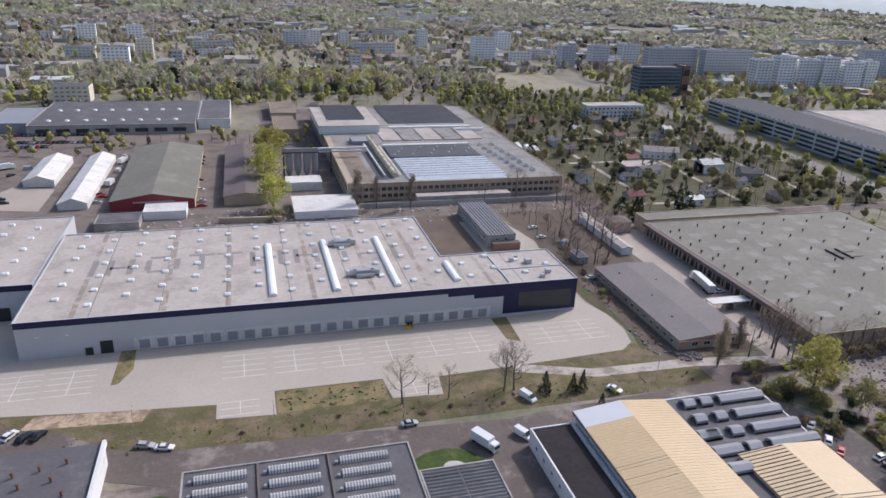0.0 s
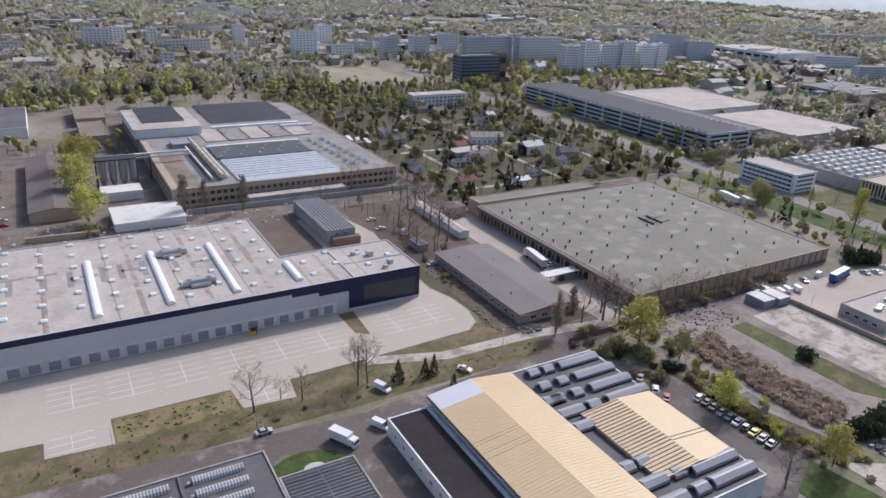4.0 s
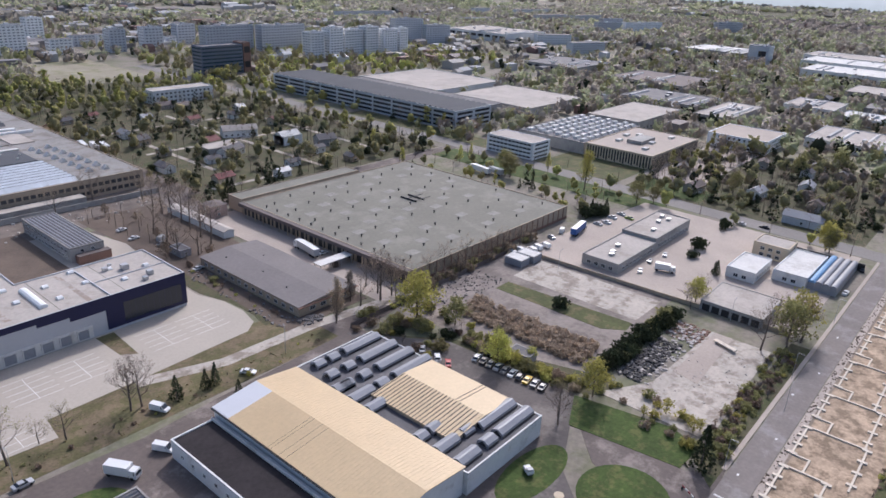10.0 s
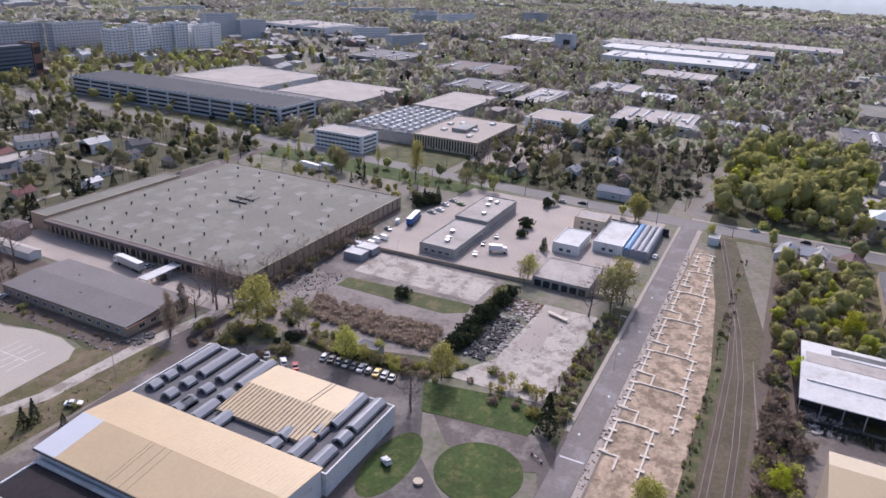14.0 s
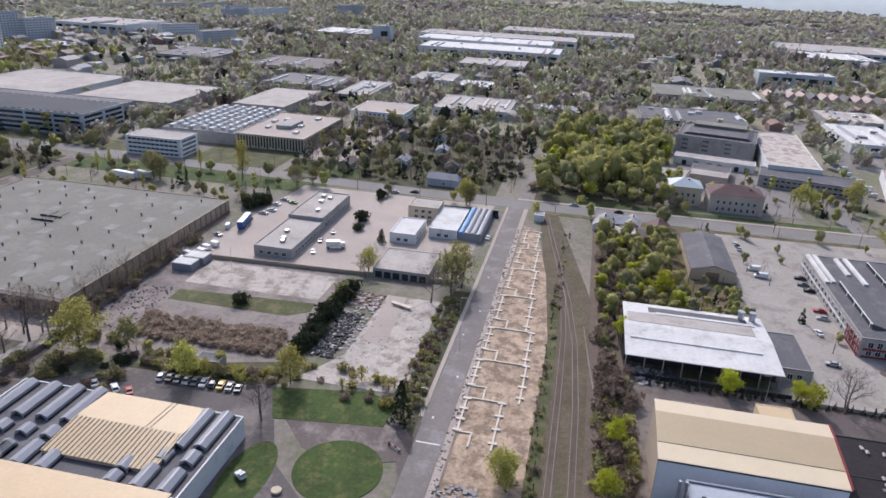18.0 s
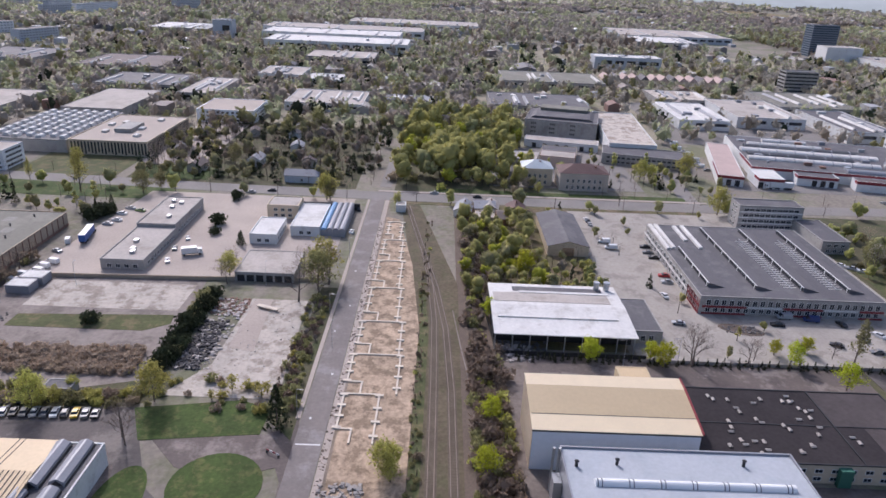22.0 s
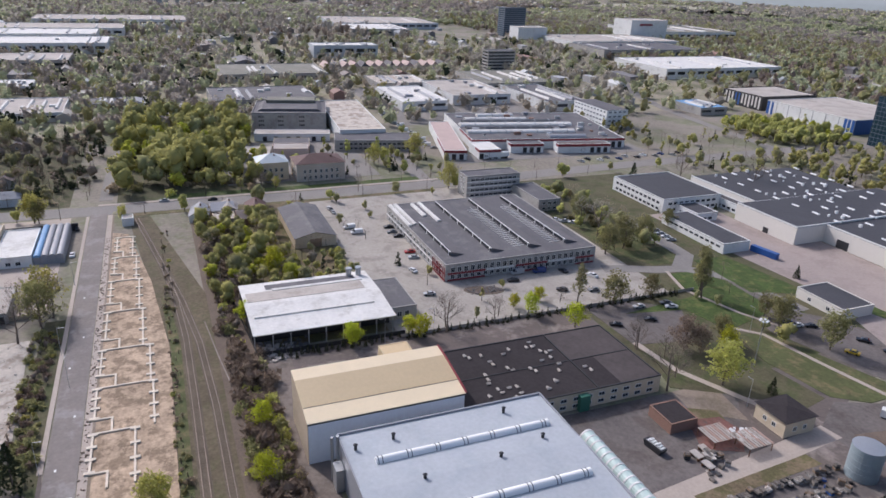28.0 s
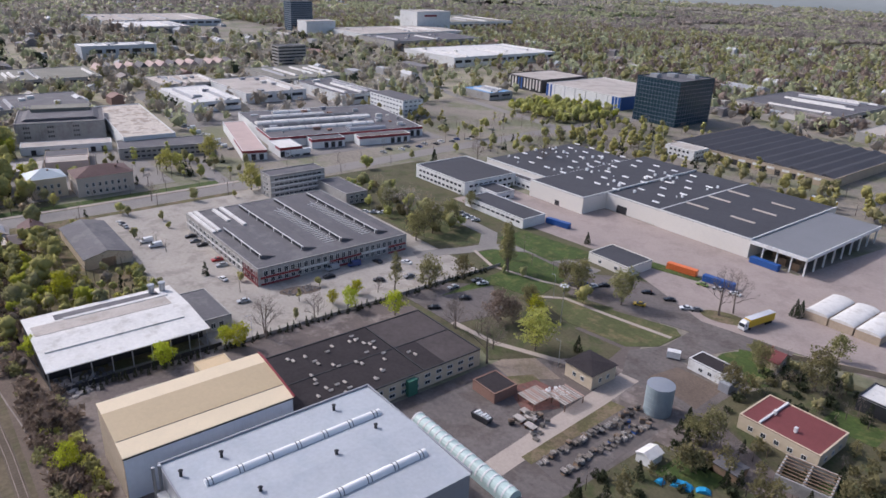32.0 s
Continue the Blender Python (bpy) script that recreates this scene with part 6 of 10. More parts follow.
banded("office_tower", 366, 411, 606, 622, 26.5, "officeblue", "blueglass", "eight-storey dark blue office tower with bands", "office tower", 8)
banded("office_tower", 412, 420, 606, 624, 28, "brick", "dark", "dark red stair tower beside the office tower", "tower", 2)
simple("school_building", 264, 315, 509, 524, 9.8, "white", "membrane", "long white three-storey school building", "school", 3, pitch=3.6, framed=False)
for x0, x1, y0, y1, h in ((528, 548, 645, 660, 29), (552, 572, 640, 655, 33), (577, 606, 642, 657, 30), (608, 628, 638, 653, 33), (632, 655, 632, 647, 29), (658, 672, 630, 645, 30)):
    flats(x0, x1, y0, y1, h, "tall white block of flats with dark balconies")
flats(447, 510, 728, 742, 31, "very long grey slab block of flats", wall="flatgrey")
flats(512, 575, 714, 728, 31, "very long grey slab block of flats", wall="flatgrey")


# ---- factory behind the main hall ----
def old_factory():
    r = house("factory_hall", 46, 160, 327, 520, 8.6, M["tan"], M["palefelt"], "sprawling old factory with grey roofs and brick front", "factory", 0.3)
    window_rows(r, "s", 114, 193, 2, 1.6, 3.4, 2.2, 1.7, 3.0, framed=False)
    window_rows(r, "w", 114, 193, 2, 1.6, 3.4, 2.2, 1.7, 5.0, framed=False)
    h = 8.76
    def slab(name, x0, x1, y0, y1, za, zb, m, label=""):
        bm = bmesh.new()
        box(bm, x0, x1, y0, y1, za, zb)
        return part(name, bm, M[m], r, label)
    for i in range(9):  # glazed saw-tooth rows
        bm = bmesh.new()
        y = 2.5 + i * 4.4
        prism(bm, [(y, h), (y + 4.3, h), (y + 3.2, h + 1.5)], 31.5, 84, "x")
        o = part("saw_tooth", bm, M["sawglass"], r, "pale saw-tooth roof row")
        bm = bmesh.new()
        prism(bm, [(y + 3.3, h + 1.5), (y + 4.4, h + 0.1), (y + 4.5, h + 0.16), (y + 3.4, h + 1.6)], 31.5, 84, "x")
        part("glazing", bm, M["blueglass"], o)
    slab("roof_block", 31, 83, 45, 70, h, h + 0.9, "felt_dark", "dark felt roof block")
    for k in range(14):
        slab("roof_vent", 33 + k * 3.6, 34 + k * 3.6, 48 + k * 7 % 20, 49 + k * 7 % 20, h + 0.9, h + 1.6, "whiteroof")
    slab("roof_walk", 31, 84, 71, 74, h, h + 1.3, "whiteroof", "long pale roof walk")
    for k in range(8):
        for m in range(2):
            bm = bmesh.new()
            prism(bm, [(88 + m * 8 + k * 0.6, h), (91.5 + m * 8 + k * 0.6, h), (90 + m * 8 + k * 0.6, h + 1.9)], 68 - k * 8, 71 - k * 8, "y")
            part("roof_cowl", bm, M["whiteroof"], r)
    for k in range(5):
        slab("roof_panel", 34 + k * 13, 45.5 + k * 13, 86, 118, h, h + 0.5, ("membrane", "palefelt")[k % 2], "pale felt roof panel")
    slab("roof_walk", 44, 100, 119, 121.5, h, h + 1.4, "dome", "white roof-light strip")
    slab("roof_walk", 86, 106, 110, 111.5, h, h + 1.6, "dome", "white roof-light strip")
    slab("roof_block", -2, 36, 108, 168, h, h + 5, "white", "raised white roof block")
    slab("roof_cap", -2.5, 36.5, 107.5, 168.5, h + 5.004, h + 5.3, "membrane")
    for k in range(11):
        bm = bmesh.new()
        prism(bm, [(124 + k * 4, h + 5.3), (127.4 + k * 4, h + 5.3), (126.6 + k * 4, h + 6.7)], 5, 29, "x")
        part("saw_tooth", bm, M["felt_dark"], r, "dark saw-tooth roof row")
    for k in range(14):
        bm = bmesh.new()
        y = 134 + k * 4.2
        prism(bm, [(y, h), (y + 3.8, h), (y + 3.2, h + 1.7)], 47, 100, "x")
        part("saw_tooth", bm, M["felt_dark"], r, "dark saw-tooth roof row")
    n = 9
    bm = bmesh.new()
    prism(bm, [(25 - 1.5 * math.cos(math.pi * k / 8), h + 1.2 + 1.9 * math.sin(math.pi * k / 8)) for k in range(9)], 8, 90, "y")
    duct = part("ridge_duct", bm, M["yelduct"], r, "long yellowish rounded roof duct")
    for k in range(n):
        bm = bmesh.new()
        prism(bm, [(25 - 1.7 * math.cos(math.pi * j / 8), h + 1.2 + 2.1 * math.sin(math.pi * j / 8)) for j in range(9)], 10 + k * 9.6, 10.8 + k * 9.6, "y")
        part("duct_band", bm, M["tan"], duct)
    for x, ln in ((20, 66), (28, 60)):
        slab("pipe", x, x + 0.7, 10, 10 + ln, h + 0.8, h + 1.5, "whiteroof")
    slab("light_well", 4, 14, 4, 64, h, h + 0.06, "dirt", "brown mossy roof bay")
    slab("light_well", 16.5, 21, 6, 62, h, h + 0.06, "felt_dark")
    slab("light_well", 0.4, 3.4, 2, 100, h, h + 0.3, "tan")
    slab("roof_block", 14, 24, 78, 90, h, h + 2.4, "sheet")
    # pipe bridge to the extraction plant
    for za, zb, m in ((13.2, 14.2, "whiteroof"), (11.6, 12.2, "steel")):
        slab("duct", -26, 18, 52, 53.2, za, zb, m, "white overhead duct")
    for x in (-25, -12, -2):
        slab("trestle", x, x + 0.5, 52, 53.2, 0, 13.2, "dark")
    house("store_shed", 19, 47.5, 305, 328, 3.6, M["white"], M["whiteroof"], "low white store shed with pale roof", "shed", kind="gable_x", rise=0.8)
    house("store_shed", 79, 128, 318.5, 324.5, 3.6, M["grey"], M["membrane"], "low grey store shed by the factory", "shed", 0.1)
    wall_line("boundary_wall", 50, 316, 160, 314, 2.6, 0.4, M["grey"], "old grey wall in front of the factory")
    # extraction plant
    p = thing("extraction_plant", 18, 362, 0, "dust extraction plant with white silos and pipes", "plant")
    for i in range(4):
        bm = bmesh.new()
        cyl(bm, 3 + i * 4.6, 8, 5, 15, 1.9, n=14), cyl(bm, 3 + i * 4.6, 8, 1.5, 5, 0.6, 1.9, n=14)
        part("silo", bm, M["sheet"], p)
    bm = bmesh.new()
    for x in (0, 18):
        for y in (4, 12):
            box(bm, x, x + 0.4, y, y + 0.4, 0, 15)
    box(bm, 0, 18.4, 4, 12.4, 15, 15.5)
    part("frame", bm, M["dark"], p)
    bm = bmesh.new()
    box(bm, 0, 18, -14, -2, 0, 4.5)
    part("hut", bm, M["whiteroof"], p)


M["palefelt"] = mat("weathered_felt", (0.29, 0.275, 0.255), 0.85, var=0.25, fine=0.7, broad=0.06, stain=(0.21, 0.185, 0.165), amount=0.5)
M["sawglass"] = mat("saw_glass", (0.56, 0.60, 0.64), 0.6, var=0.2, fine=0.6, broad=0.2)
M["yelduct"] = mat("duct_sheet", (0.55, 0.48, 0.34), 0.5, var=0.15)
old_factory()

# ---- sheds and yards beyond the main hall ----
r = house("warehouse", -61.5, -25, 328, 428, 4.6, M["tan"], M["greyroof"], "big shed with dark red front and grey gabled roof", "shed", kind="gable_y", rise=3.2)
bm = bmesh.new()
for i in range(18):
    box(bm, 10 + i, 10.6 + i, -0.16, -0.095, 3.6, 4.3)
part("sign", bm, M["whiteroof"], r, "row of pale sign bars")["kind"] = "stuff"
bm = bmesh.new()
prism(bm, [(0, 0), (36.5, 0), (36.5, 4.6), (18.25, 7.7), (0, 4.6)], -0.09, -0.004, "y")
part("front_cladding", bm, M["red"], r, "dark red front cladding")
house("storage_tent", -84, -71.5, 333, 418, 3.0, M["whiteroof"], M["whiteroof"], "long white storage tent on the dusty yard", "tent", kind="gable_y", rise=2.4)
house("storage_tent", -107, -93, 371, 416, 3.2, M["whiteroof"], M["whiteroof"], "white storage tent on the dusty yard", "tent", kind="gable_y", rise=2.6)
house("warehouse", -12, 8, 329, 427, 4.5, M["tan"], M["brownroof"], "long shed with dark grey gabled roof", "shed", kind="gable_y", rise=1.6)
house("office_hut", -46, -28, 314, 326, 3.6, M["white"], M["whiteroof"], "low white site office with flat roof", "office", 0.2)
house("office_hut", -64, -46.3, 303, 316, 3.0, M["grey"], M["felt"], "low grey flat-roofed hut", "office", 0.2)
wall_line("boundary_wall", -14, 306, 13, 304, 2.4, 1.2, M["tan"], "thick tan wall")
r = house("factory_hall", -132, -32, 484, 565, 6.0, M["grey"], M["felt"], "long grey factory with round white roof lights", "factory", 0.3)
for i in range(8):
    for j in range(2):
        bm = bmesh.new()
        cyl(bm, 10 + i * 11, 14 + j * 34, 6.16, 7.0, 1.6, 1.2)
        part("roof_dome", bm, M["dome"], r)
    bm = bmesh.new()
    box(bm, 5 + i * 11.6, 13 + i * 11.6, -0.1, -0.004, 1.5, 4)
    part("window_band", bm, M["glass"], r)
house("hall", -31, -10, 496, 566, 6.2, M["white"], M["felt"], "hall with white front and dark roof", "hall", 0.4)
house("hall", -157, -133, 492, 545, 6, M["sheet"], M["sheet"], "grey sheet-metal hall beside the yard", "hall", 0.3)
flats(-140, -114, 595, 612, 12.5, "four-storey yellowish block with rows of windows", wall="flatcream")
house("store_shed", 18, 33, 466, 510, 5, M["tan"], M["dirt"], "tan brick store with brown roof", "shed", 0.3)
house("store_shed", 18, 36, 520, 565, 5, M["tan"], M["dirt"], "tan brick store with brown roof", "shed", 0.3)

# ---- works beyond the main street ----
M["concretewall"] = mat("mill_concrete", (0.40, 0.375, 0.35), 0.9, var=0.18, fine=0.5, broad=0.08, stain=(0.33, 0.30, 0.28), amount=0.5)
M["pinkwall"] = mat("pinkish_render", (0.56, 0.45, 0.41), 0.85, var=0.15)
M["zinc"] = mat("zinc_roof", (0.50, 0.55, 0.56), 0.45, var=0.12)
M["villaroof"] = mat("old_red_brown_tiles", (0.135, 0.08, 0.072), 0.8, var=0.25, fine=1.5, broad=0.15)
M["villawall"] = mat("villa_render", (0.52, 0.45, 0.38), 0.85, var=0.2)
r = house("mill_building", 476, 521, -108, -58, 11.5, M["concretewall"], M["felt"], "massive grey concrete mill with window columns", "mill", 0.6, turn_z=-12.5)
for y, m in ((0.5, "grey"), (11, "grey"), (13.5, "grey"), (19, "grey"), (27.5, "grey"), (33, "grey"), (36.5, "grey"), (48.5, "grey")):
    bm = bmesh.new()
    box(bm, -0.8, -0.004, y, y + 1.2, 0, 11.3)
    part("pilaster", bm, M[m], r)
for y in (14.9, 29, 42):
    for f in range(3):
        for k in range(3):
            bm = bmesh.new()
            box(bm, -0.12, -0.004, y + k * 1.3, y + k * 1.3 + 0.8, 3 + f * 2.9, 4.3 + f * 2.9)
            part("window", bm, M["glass"], r)
bm = bmesh.new()
prism(bm, [(3, 11.66), (47, 11.66), (44, 13.2), (6, 13.2)], 8, 40, "x")
part("roof_storey", bm, M["felt"], r)
bm = bmesh.new()
box(bm, 30, 44, 8, 42, 13.2, 15.2)
part("roof_storey", bm, M["greyroof"], r)
k = house("loading_wing", 445, 458, -103, -55, 4.5, M["white"], M["membrane"], "white loading wing in front of the mill", "works wing", 0.3, turn_z=-12.5)
for y in (3, 9, 19, 25, 33, 40):
    bm = bmesh.new()
    box(bm, -0.12, -0.004, y, y + 2.6, 0, 3.0)
    part("gate", bm, M["dark"], k)
r = simple("warehouse", 409, 431, -149, -99, 6.0, "grey", "felt", "grey two-storey warehouse with flat roof", "warehouse", 2, "w", 2.0, 3.0, False, turn_z=-12.5, step=2.7, wh=1.0)
house("warehouse", 435, 540, -138, -108, 8, M["white"], M["gravel"], "warehouse with pale mottled gravel roof", "warehouse", 0.6, turn_z=-5)
house("store_building", 404, 424, -58, -34, 4, M["grey"], M["membrane"], "low pale-roofed store behind the villas", "store", 0.2, turn_z=-12)
house("store_building", 402, 416, -80, -60, 6.5, M["pinkwall"], M["membrane"], "pinkish three-part store behind the villas", "store", 0.3, turn_z=-12)
house("store_building", 418, 440, -84, -62, 4, M["tan"], M["felt"], "low tan shed beside the mill", "store", 0.2, turn_z=-12)
M_VILLA = ((366, 380, -62, -46, "cream", "zinc", "old two-storey villa with pale metal hipped roof"), (359, 376, -91, -65, "villawall", "villaroof", "old two-storey villa with dark red-brown hipped roof"))
for x0, x1, y0, y1, wl, rf, lab in M_VILLA:
    v = house("villa", x0, x1, y0, y1, 9.6, M[wl], M[rf], lab, "house", kind="hip", rise=3.4, over=0.5)
    window_rows(v, "w", x1 - x0, y1 - y0, 2, 1.2, 3.4, 1.1, 1.8, 2.9), window_rows(v, "n", x1 - x0, y1 - y0, 2, 1.2, 3.4, 1.1, 1.8, 3.2)
    for cx, cy in ((5, 6), (10, 10)):
        bm = bmesh.new()
        box(bm, cx, cx + 0.7, cy, cy + 1.0, 9, 12.6)
        part("chimney", bm, M["brick"], v)


def red_white_works():
    for x0, x1, y0, y1, h, rf, lab, tz in ((379, 463, -172, -158, 5.5, "pinkroof", "long low works wing with pinkish roof and red edge", -14.5), (384, 470, -290, -184, 6, "felt", "red and white works with ribbed roofs", -10),
                                           (377, 398, -194, -180, 5.5, "whiteroof", "white showroom box with red stripe", -6), (374, 383, -272, -236, 5.5, "brownroof", "long white showroom with red fascia", -10),
                                           (384, 398, -228, -206, 5.5, "felt", "red-fronted workshop with flat roof", -10)):
        r = house("works_building", x0, x1, y0, y1, h, M["white"], M[rf], lab, "works", 0.3, turn_z=tz)
        bm = bmesh.new()
        box(bm, -0.15, -0.004, 0, y1 - y0, h - 1.2, h + 0.45), box(bm, 0, (x1 - x0) * 0.4, y1 - y0 + 0.004, y1 - y0 + 0.15, h - 1.0, h + 0.4)
        part("red_fascia", bm, M["red"], r, "dark red fascia")
        for k in range(3):
            bm = bmesh.new()
            box(bm, -0.1, -0.004, 2 + k * 4.6, 4.6 + k * 4.6, 0.2, h - 1.8)
            part("gate", bm, M["dark"], r)
        if x1 - x0 > 60 and y1 - y0 > 60:
            for x, wd, a, b, m in ((22, 3.4, 28, 104, "whiteroof"), (44, 4.0, 22, 104, "whiteroof"), (62, 3.0, 50, 96, "whiteroof"), (75, 2.6, 56, 84, "whiteroof"), (6, 3.0, 26, 52, "sheet"), (33, 4, 40, 102, "felt_dark"), (54, 4, 30, 100, "felt_dark")):
                bm = bmesh.new()
                prism(bm, [(x + wd * math.cos(math.pi * k / 7), h + 0.16 + 1.9 * math.sin(math.pi * k / 7)) for k in range(8)], a, b, "y")
                o = part("roof_monitor", bm, M[m], r, "long rounded roof monitor")
                for k in range(int((b - a) / 11)):
                    bm = bmesh.new()
                    prism(bm, [(x + (wd + 0.1) * math.cos(math.pi * j / 7), h + 0.16 + 2.0 * math.sin(math.pi * j / 7)) for j in range(8)], a + 5 + k * 11, a + 5.5 + k * 11, "y")
                    part("joint", bm, M["sheet"], o)
            rr = random.Random(4)
            for _ in range(26):
                bm = bmesh.new()
                x, y, q = rr.uniform(3, 78), rr.uniform(4, 100), rr.uniform(1, 4)
                box(bm, x, x + q, y, y + rr.uniform(1, 5), h + 0.16, h + rr.uniform(0.9, 2.6))
                part("roof_unit", bm, M[rr.choice(("sheet", "whiteroof", "steel", "brick"))], r)


M["pinkroof"] = mat("pinkish_roof", (0.50, 0.38, 0.34), 0.85, var=0.15)
red_white_works()
flats(440, 486, -332, -313, 13, "white five-storey building with vertical bands", sides="wn")
for x0, x1, y0, y1, h, wl, rf, lab in (
        (530, 605, -222, -182, 7, "white", "whiteroof", "broad industrial hall with pale roof"), (545, 625, -286, -232, 8, "white", "membrane", "large industrial hall with pale roof"),
        (620, 670, -240, -190, 7, "grey", "gravel", "industrial hall with white roof"), (505, 590, -336, -298, 8, "white", "felt", "grey industrial hall with flat roof"), (600, 680, -360, -290, 8, "grey", "greyroof", "broad grey industrial hall with flat roof"),
        (690, 760, -160, -60, 7, "grey", "greyroof", "grey industrial hall with flat roof"), (560, 620, -120, -40, 7, "grey", "felt", "works building with grey flat roof"),
        (540, 600, 60, 120, 6, "white", "membrane", "works building with white flat roof"), (560, 640, 180, 210, 6, "grey", "membrane", "works building with pale flat roof"), (590, 650, 220, 290, 6, "grey", "felt", "works building with dark flat roof"), (668, 720, 131, 172, 7, "white", "membrane", "broad industrial hall with pale roof"), (790, 850, 75, 150, 9, "grey", "membrane", "long dark-walled hall with pale roof"), (655, 690, 92, 124, 6, "white", "whiteroof", "low hall with white roof"), (575, 600, 6, 48, 4.5, "grey", "felt", "long low grey building among trees"),
        (680, 760, 270, 350, 7, "grey", "brownroof", "works building with brown flat roof"), (700, 780, 400, 470, 7, "grey", "felt", "grey industrial hall with flat roof"), (912, 985, 44, 225, 12, "white", "whiteroof", "vast white-roofed shopping centre"), (1005, 1075, 60, 250, 13, "white", "whiteroof", "vast far hall with white roof"), (1035, 1120, 335, 420, 9, "grey", "whiteroof", "broad far hall with white roof"), (1095, 1170, 30, 270, 12, "white", "membrane", "vast far hall with pale roof"),
        (1240, 1330, -60, 160, 12, "white", "membrane", "vast far hall with pale roof"), (1008, 1030, 292, 318, 24, "slabgrey", "felt", "dark grey block of a shopping centre"), (1120, 1220, -395, -300, 10, "grey", "whiteroof", "broad far hall with white roof"), (1235, 1380, -490, -300, 10, "slabgrey", "membrane", "vast far hall with pale roof"), (860, 890, -262, -182, 14, "slabgrey", "whiteroof", "long blue-grey works with pale roof"), (645, 745, -700, -531, 11, "white", "whiteroof", "large logistics hall with white roof strips"), (810, 900, -720, -560, 12, "grey", "felt", "large logistics hall with grey roof"),
        (905, 1010, -760, -570, 13, "white", "membrane", "vast far hall with pale roof"), (1040, 1200, -1000, -830, 14, "white", "greyroof", "vast far hall with grey roof"), (900, 1000, 640, 760, 12, "white", "membrane", "far pale hall with flat roof"),
        (464, 502, -452, -424, 6, "grey", "skyblue", "works with bright blue roof"), (240, 330, -700, -600, 8, "grey", "felt", "works building with dark flat roof"), (120, 210, -640, -560, 7, "grey", "membrane", "works building with pale flat roof"), (40, 120, -560, -500, 6, "white", "sheet", "works building with grey sheet roof")):
    r = house("industrial_hall", x0, x1, y0, y1, h, M[wl], M[rf], lab, "industrial hall", 0.5, ring=True)
    w, d = x1 - x0, y1 - y0
    for i in range(int(d / 14)):
        bm = bmesh.new()
        box(bm, -0.12, -0.004, 3 + i * 14, 13 + i * 14, h * 0.45, h * 0.75)
        part("window_band", bm, M["glass"], r)
    rg = random.Random(int(x0 * 7 + y0))
    for _ in range(8):
        bm = bmesh.new()
        x, y = rg.uniform(3, w - 9), rg.uniform(3, d - 9)
        if rg.random() < 0.5:
            prism(bm, [(y, h + 0.16), (y + 3, h + 0.16), (y + 2.2, h + 1.5), (y + 0.8, h + 1.5)], x * 0.3, x * 0.3 + w * 0.6, "x")
        else:
            box(bm, x, x + rg.uniform(2, 6), y, y + rg.uniform(2, 5), h + 0.16, h + rg.uniform(1, 2.4))
        part("roof_monitor", bm, M["whiteroof"] if rg.random() < 0.6 else M["sheet"], r)


# ---- glass tower, blue and white logistics halls, far landmarks ----
r = house("office_tower", 308, 348, -522, -476, 34, M["blueglass"], M["felt"], "dark blue-green glass office tower", "office tower", 0.8)
for f in range(1, 11):
    bm = bmesh.new()
    box(bm, -0.14, -0.004, 0, 46, f * 3.1, f * 3.1 + 0.35), box(bm, 0, 40, 46.004, 46.14, f * 3.1, f * 3.1 + 0.35)
    part("floor_band", bm, M["officeblue"], r)
for i in range(14):
    bm = bmesh.new()
    box(bm, -0.2, -0.004, 1 + i * 3.3, 1.15 + i * 3.3, 0, 34)
    part("mullion", bm, M["officeblue"], r)
    bm = bmesh.new()
    box(bm, 1 + i * 2.9, 1.15 + i * 2.9, 46.004, 46.2, 0, 34)
    part("mullion", bm, M["officeblue"], r)
for x, y in ((8, 10), (20, 20), (26, 34)):
    bm = bmesh.new()
    box(bm, x, x + 7, y, y + 6, 34.16, 37)
    part("plant_room", bm, M["steel"], r)
r = house("logistics_hall", 375, 462, -575, -494, 11, M["white"], M["membrane"], "long white logistics hall with blue corners", "warehouse", 0.5)
for i in range(6):
    bm = bmesh.new()
    box(bm, 14 + i * 12.4, 14.5 + i * 12.4, 81.004, 81.12, 0, 11)
    part("panel_joint", bm, M["sheet"], r)
for a, b in ((0, 2.6), (3.6, 6), (7, 9.4), (80, 82), (84, 86.8)):
    bm = bmesh.new()
    box(bm, a, b, 81.004, 81.14, 0, 11)
    part("blue_stripe", bm, M["blue"], r, "deep blue stripe")
bm = bmesh.new()
box(bm, -0.14, -0.004, 60, 80.5, 0, 11)
part("blue_stripe", bm, M["blue"], r)
r = house("logistics_hall", 470, 518, -560, -496, 12, M["dark"], M["membrane"], "black logistics hall striped in white and blue", "warehouse", 0.5)
for i in range(11):
    bm = bmesh.new()
    box(bm, 2 + i * 4.1, 3.9 + i * 4.1, 64.004, 64.14, 1 + (i % 3), 11.4)
    part("stripe", bm, M["blue" if i in (6, 7) else "whiteroof"], r)
r = house("terrace_works", 738, 760, -306, -166, 6, M["cream"], M["felt"], "long row of gabled workshops with pale walls", "works", 0.2)
for i in range(14):
    bm = bmesh.new()
    prism(bm, [(0.5 + i * 10, 6.16), (9.5 + i * 10, 6.16), (5 + i * 10, 10.5)], 0.1, 21.9, "x")
    part("gable_roof", bm, M["pinkroof"] if i % 3 else M["felt"], r)
r = house("works_hall", 160, 268, -512, -414, 5.4, M["tan"], M["bitumen_soft"], "wide works hall with wavy dark roof and tan front", "works", 0.3)
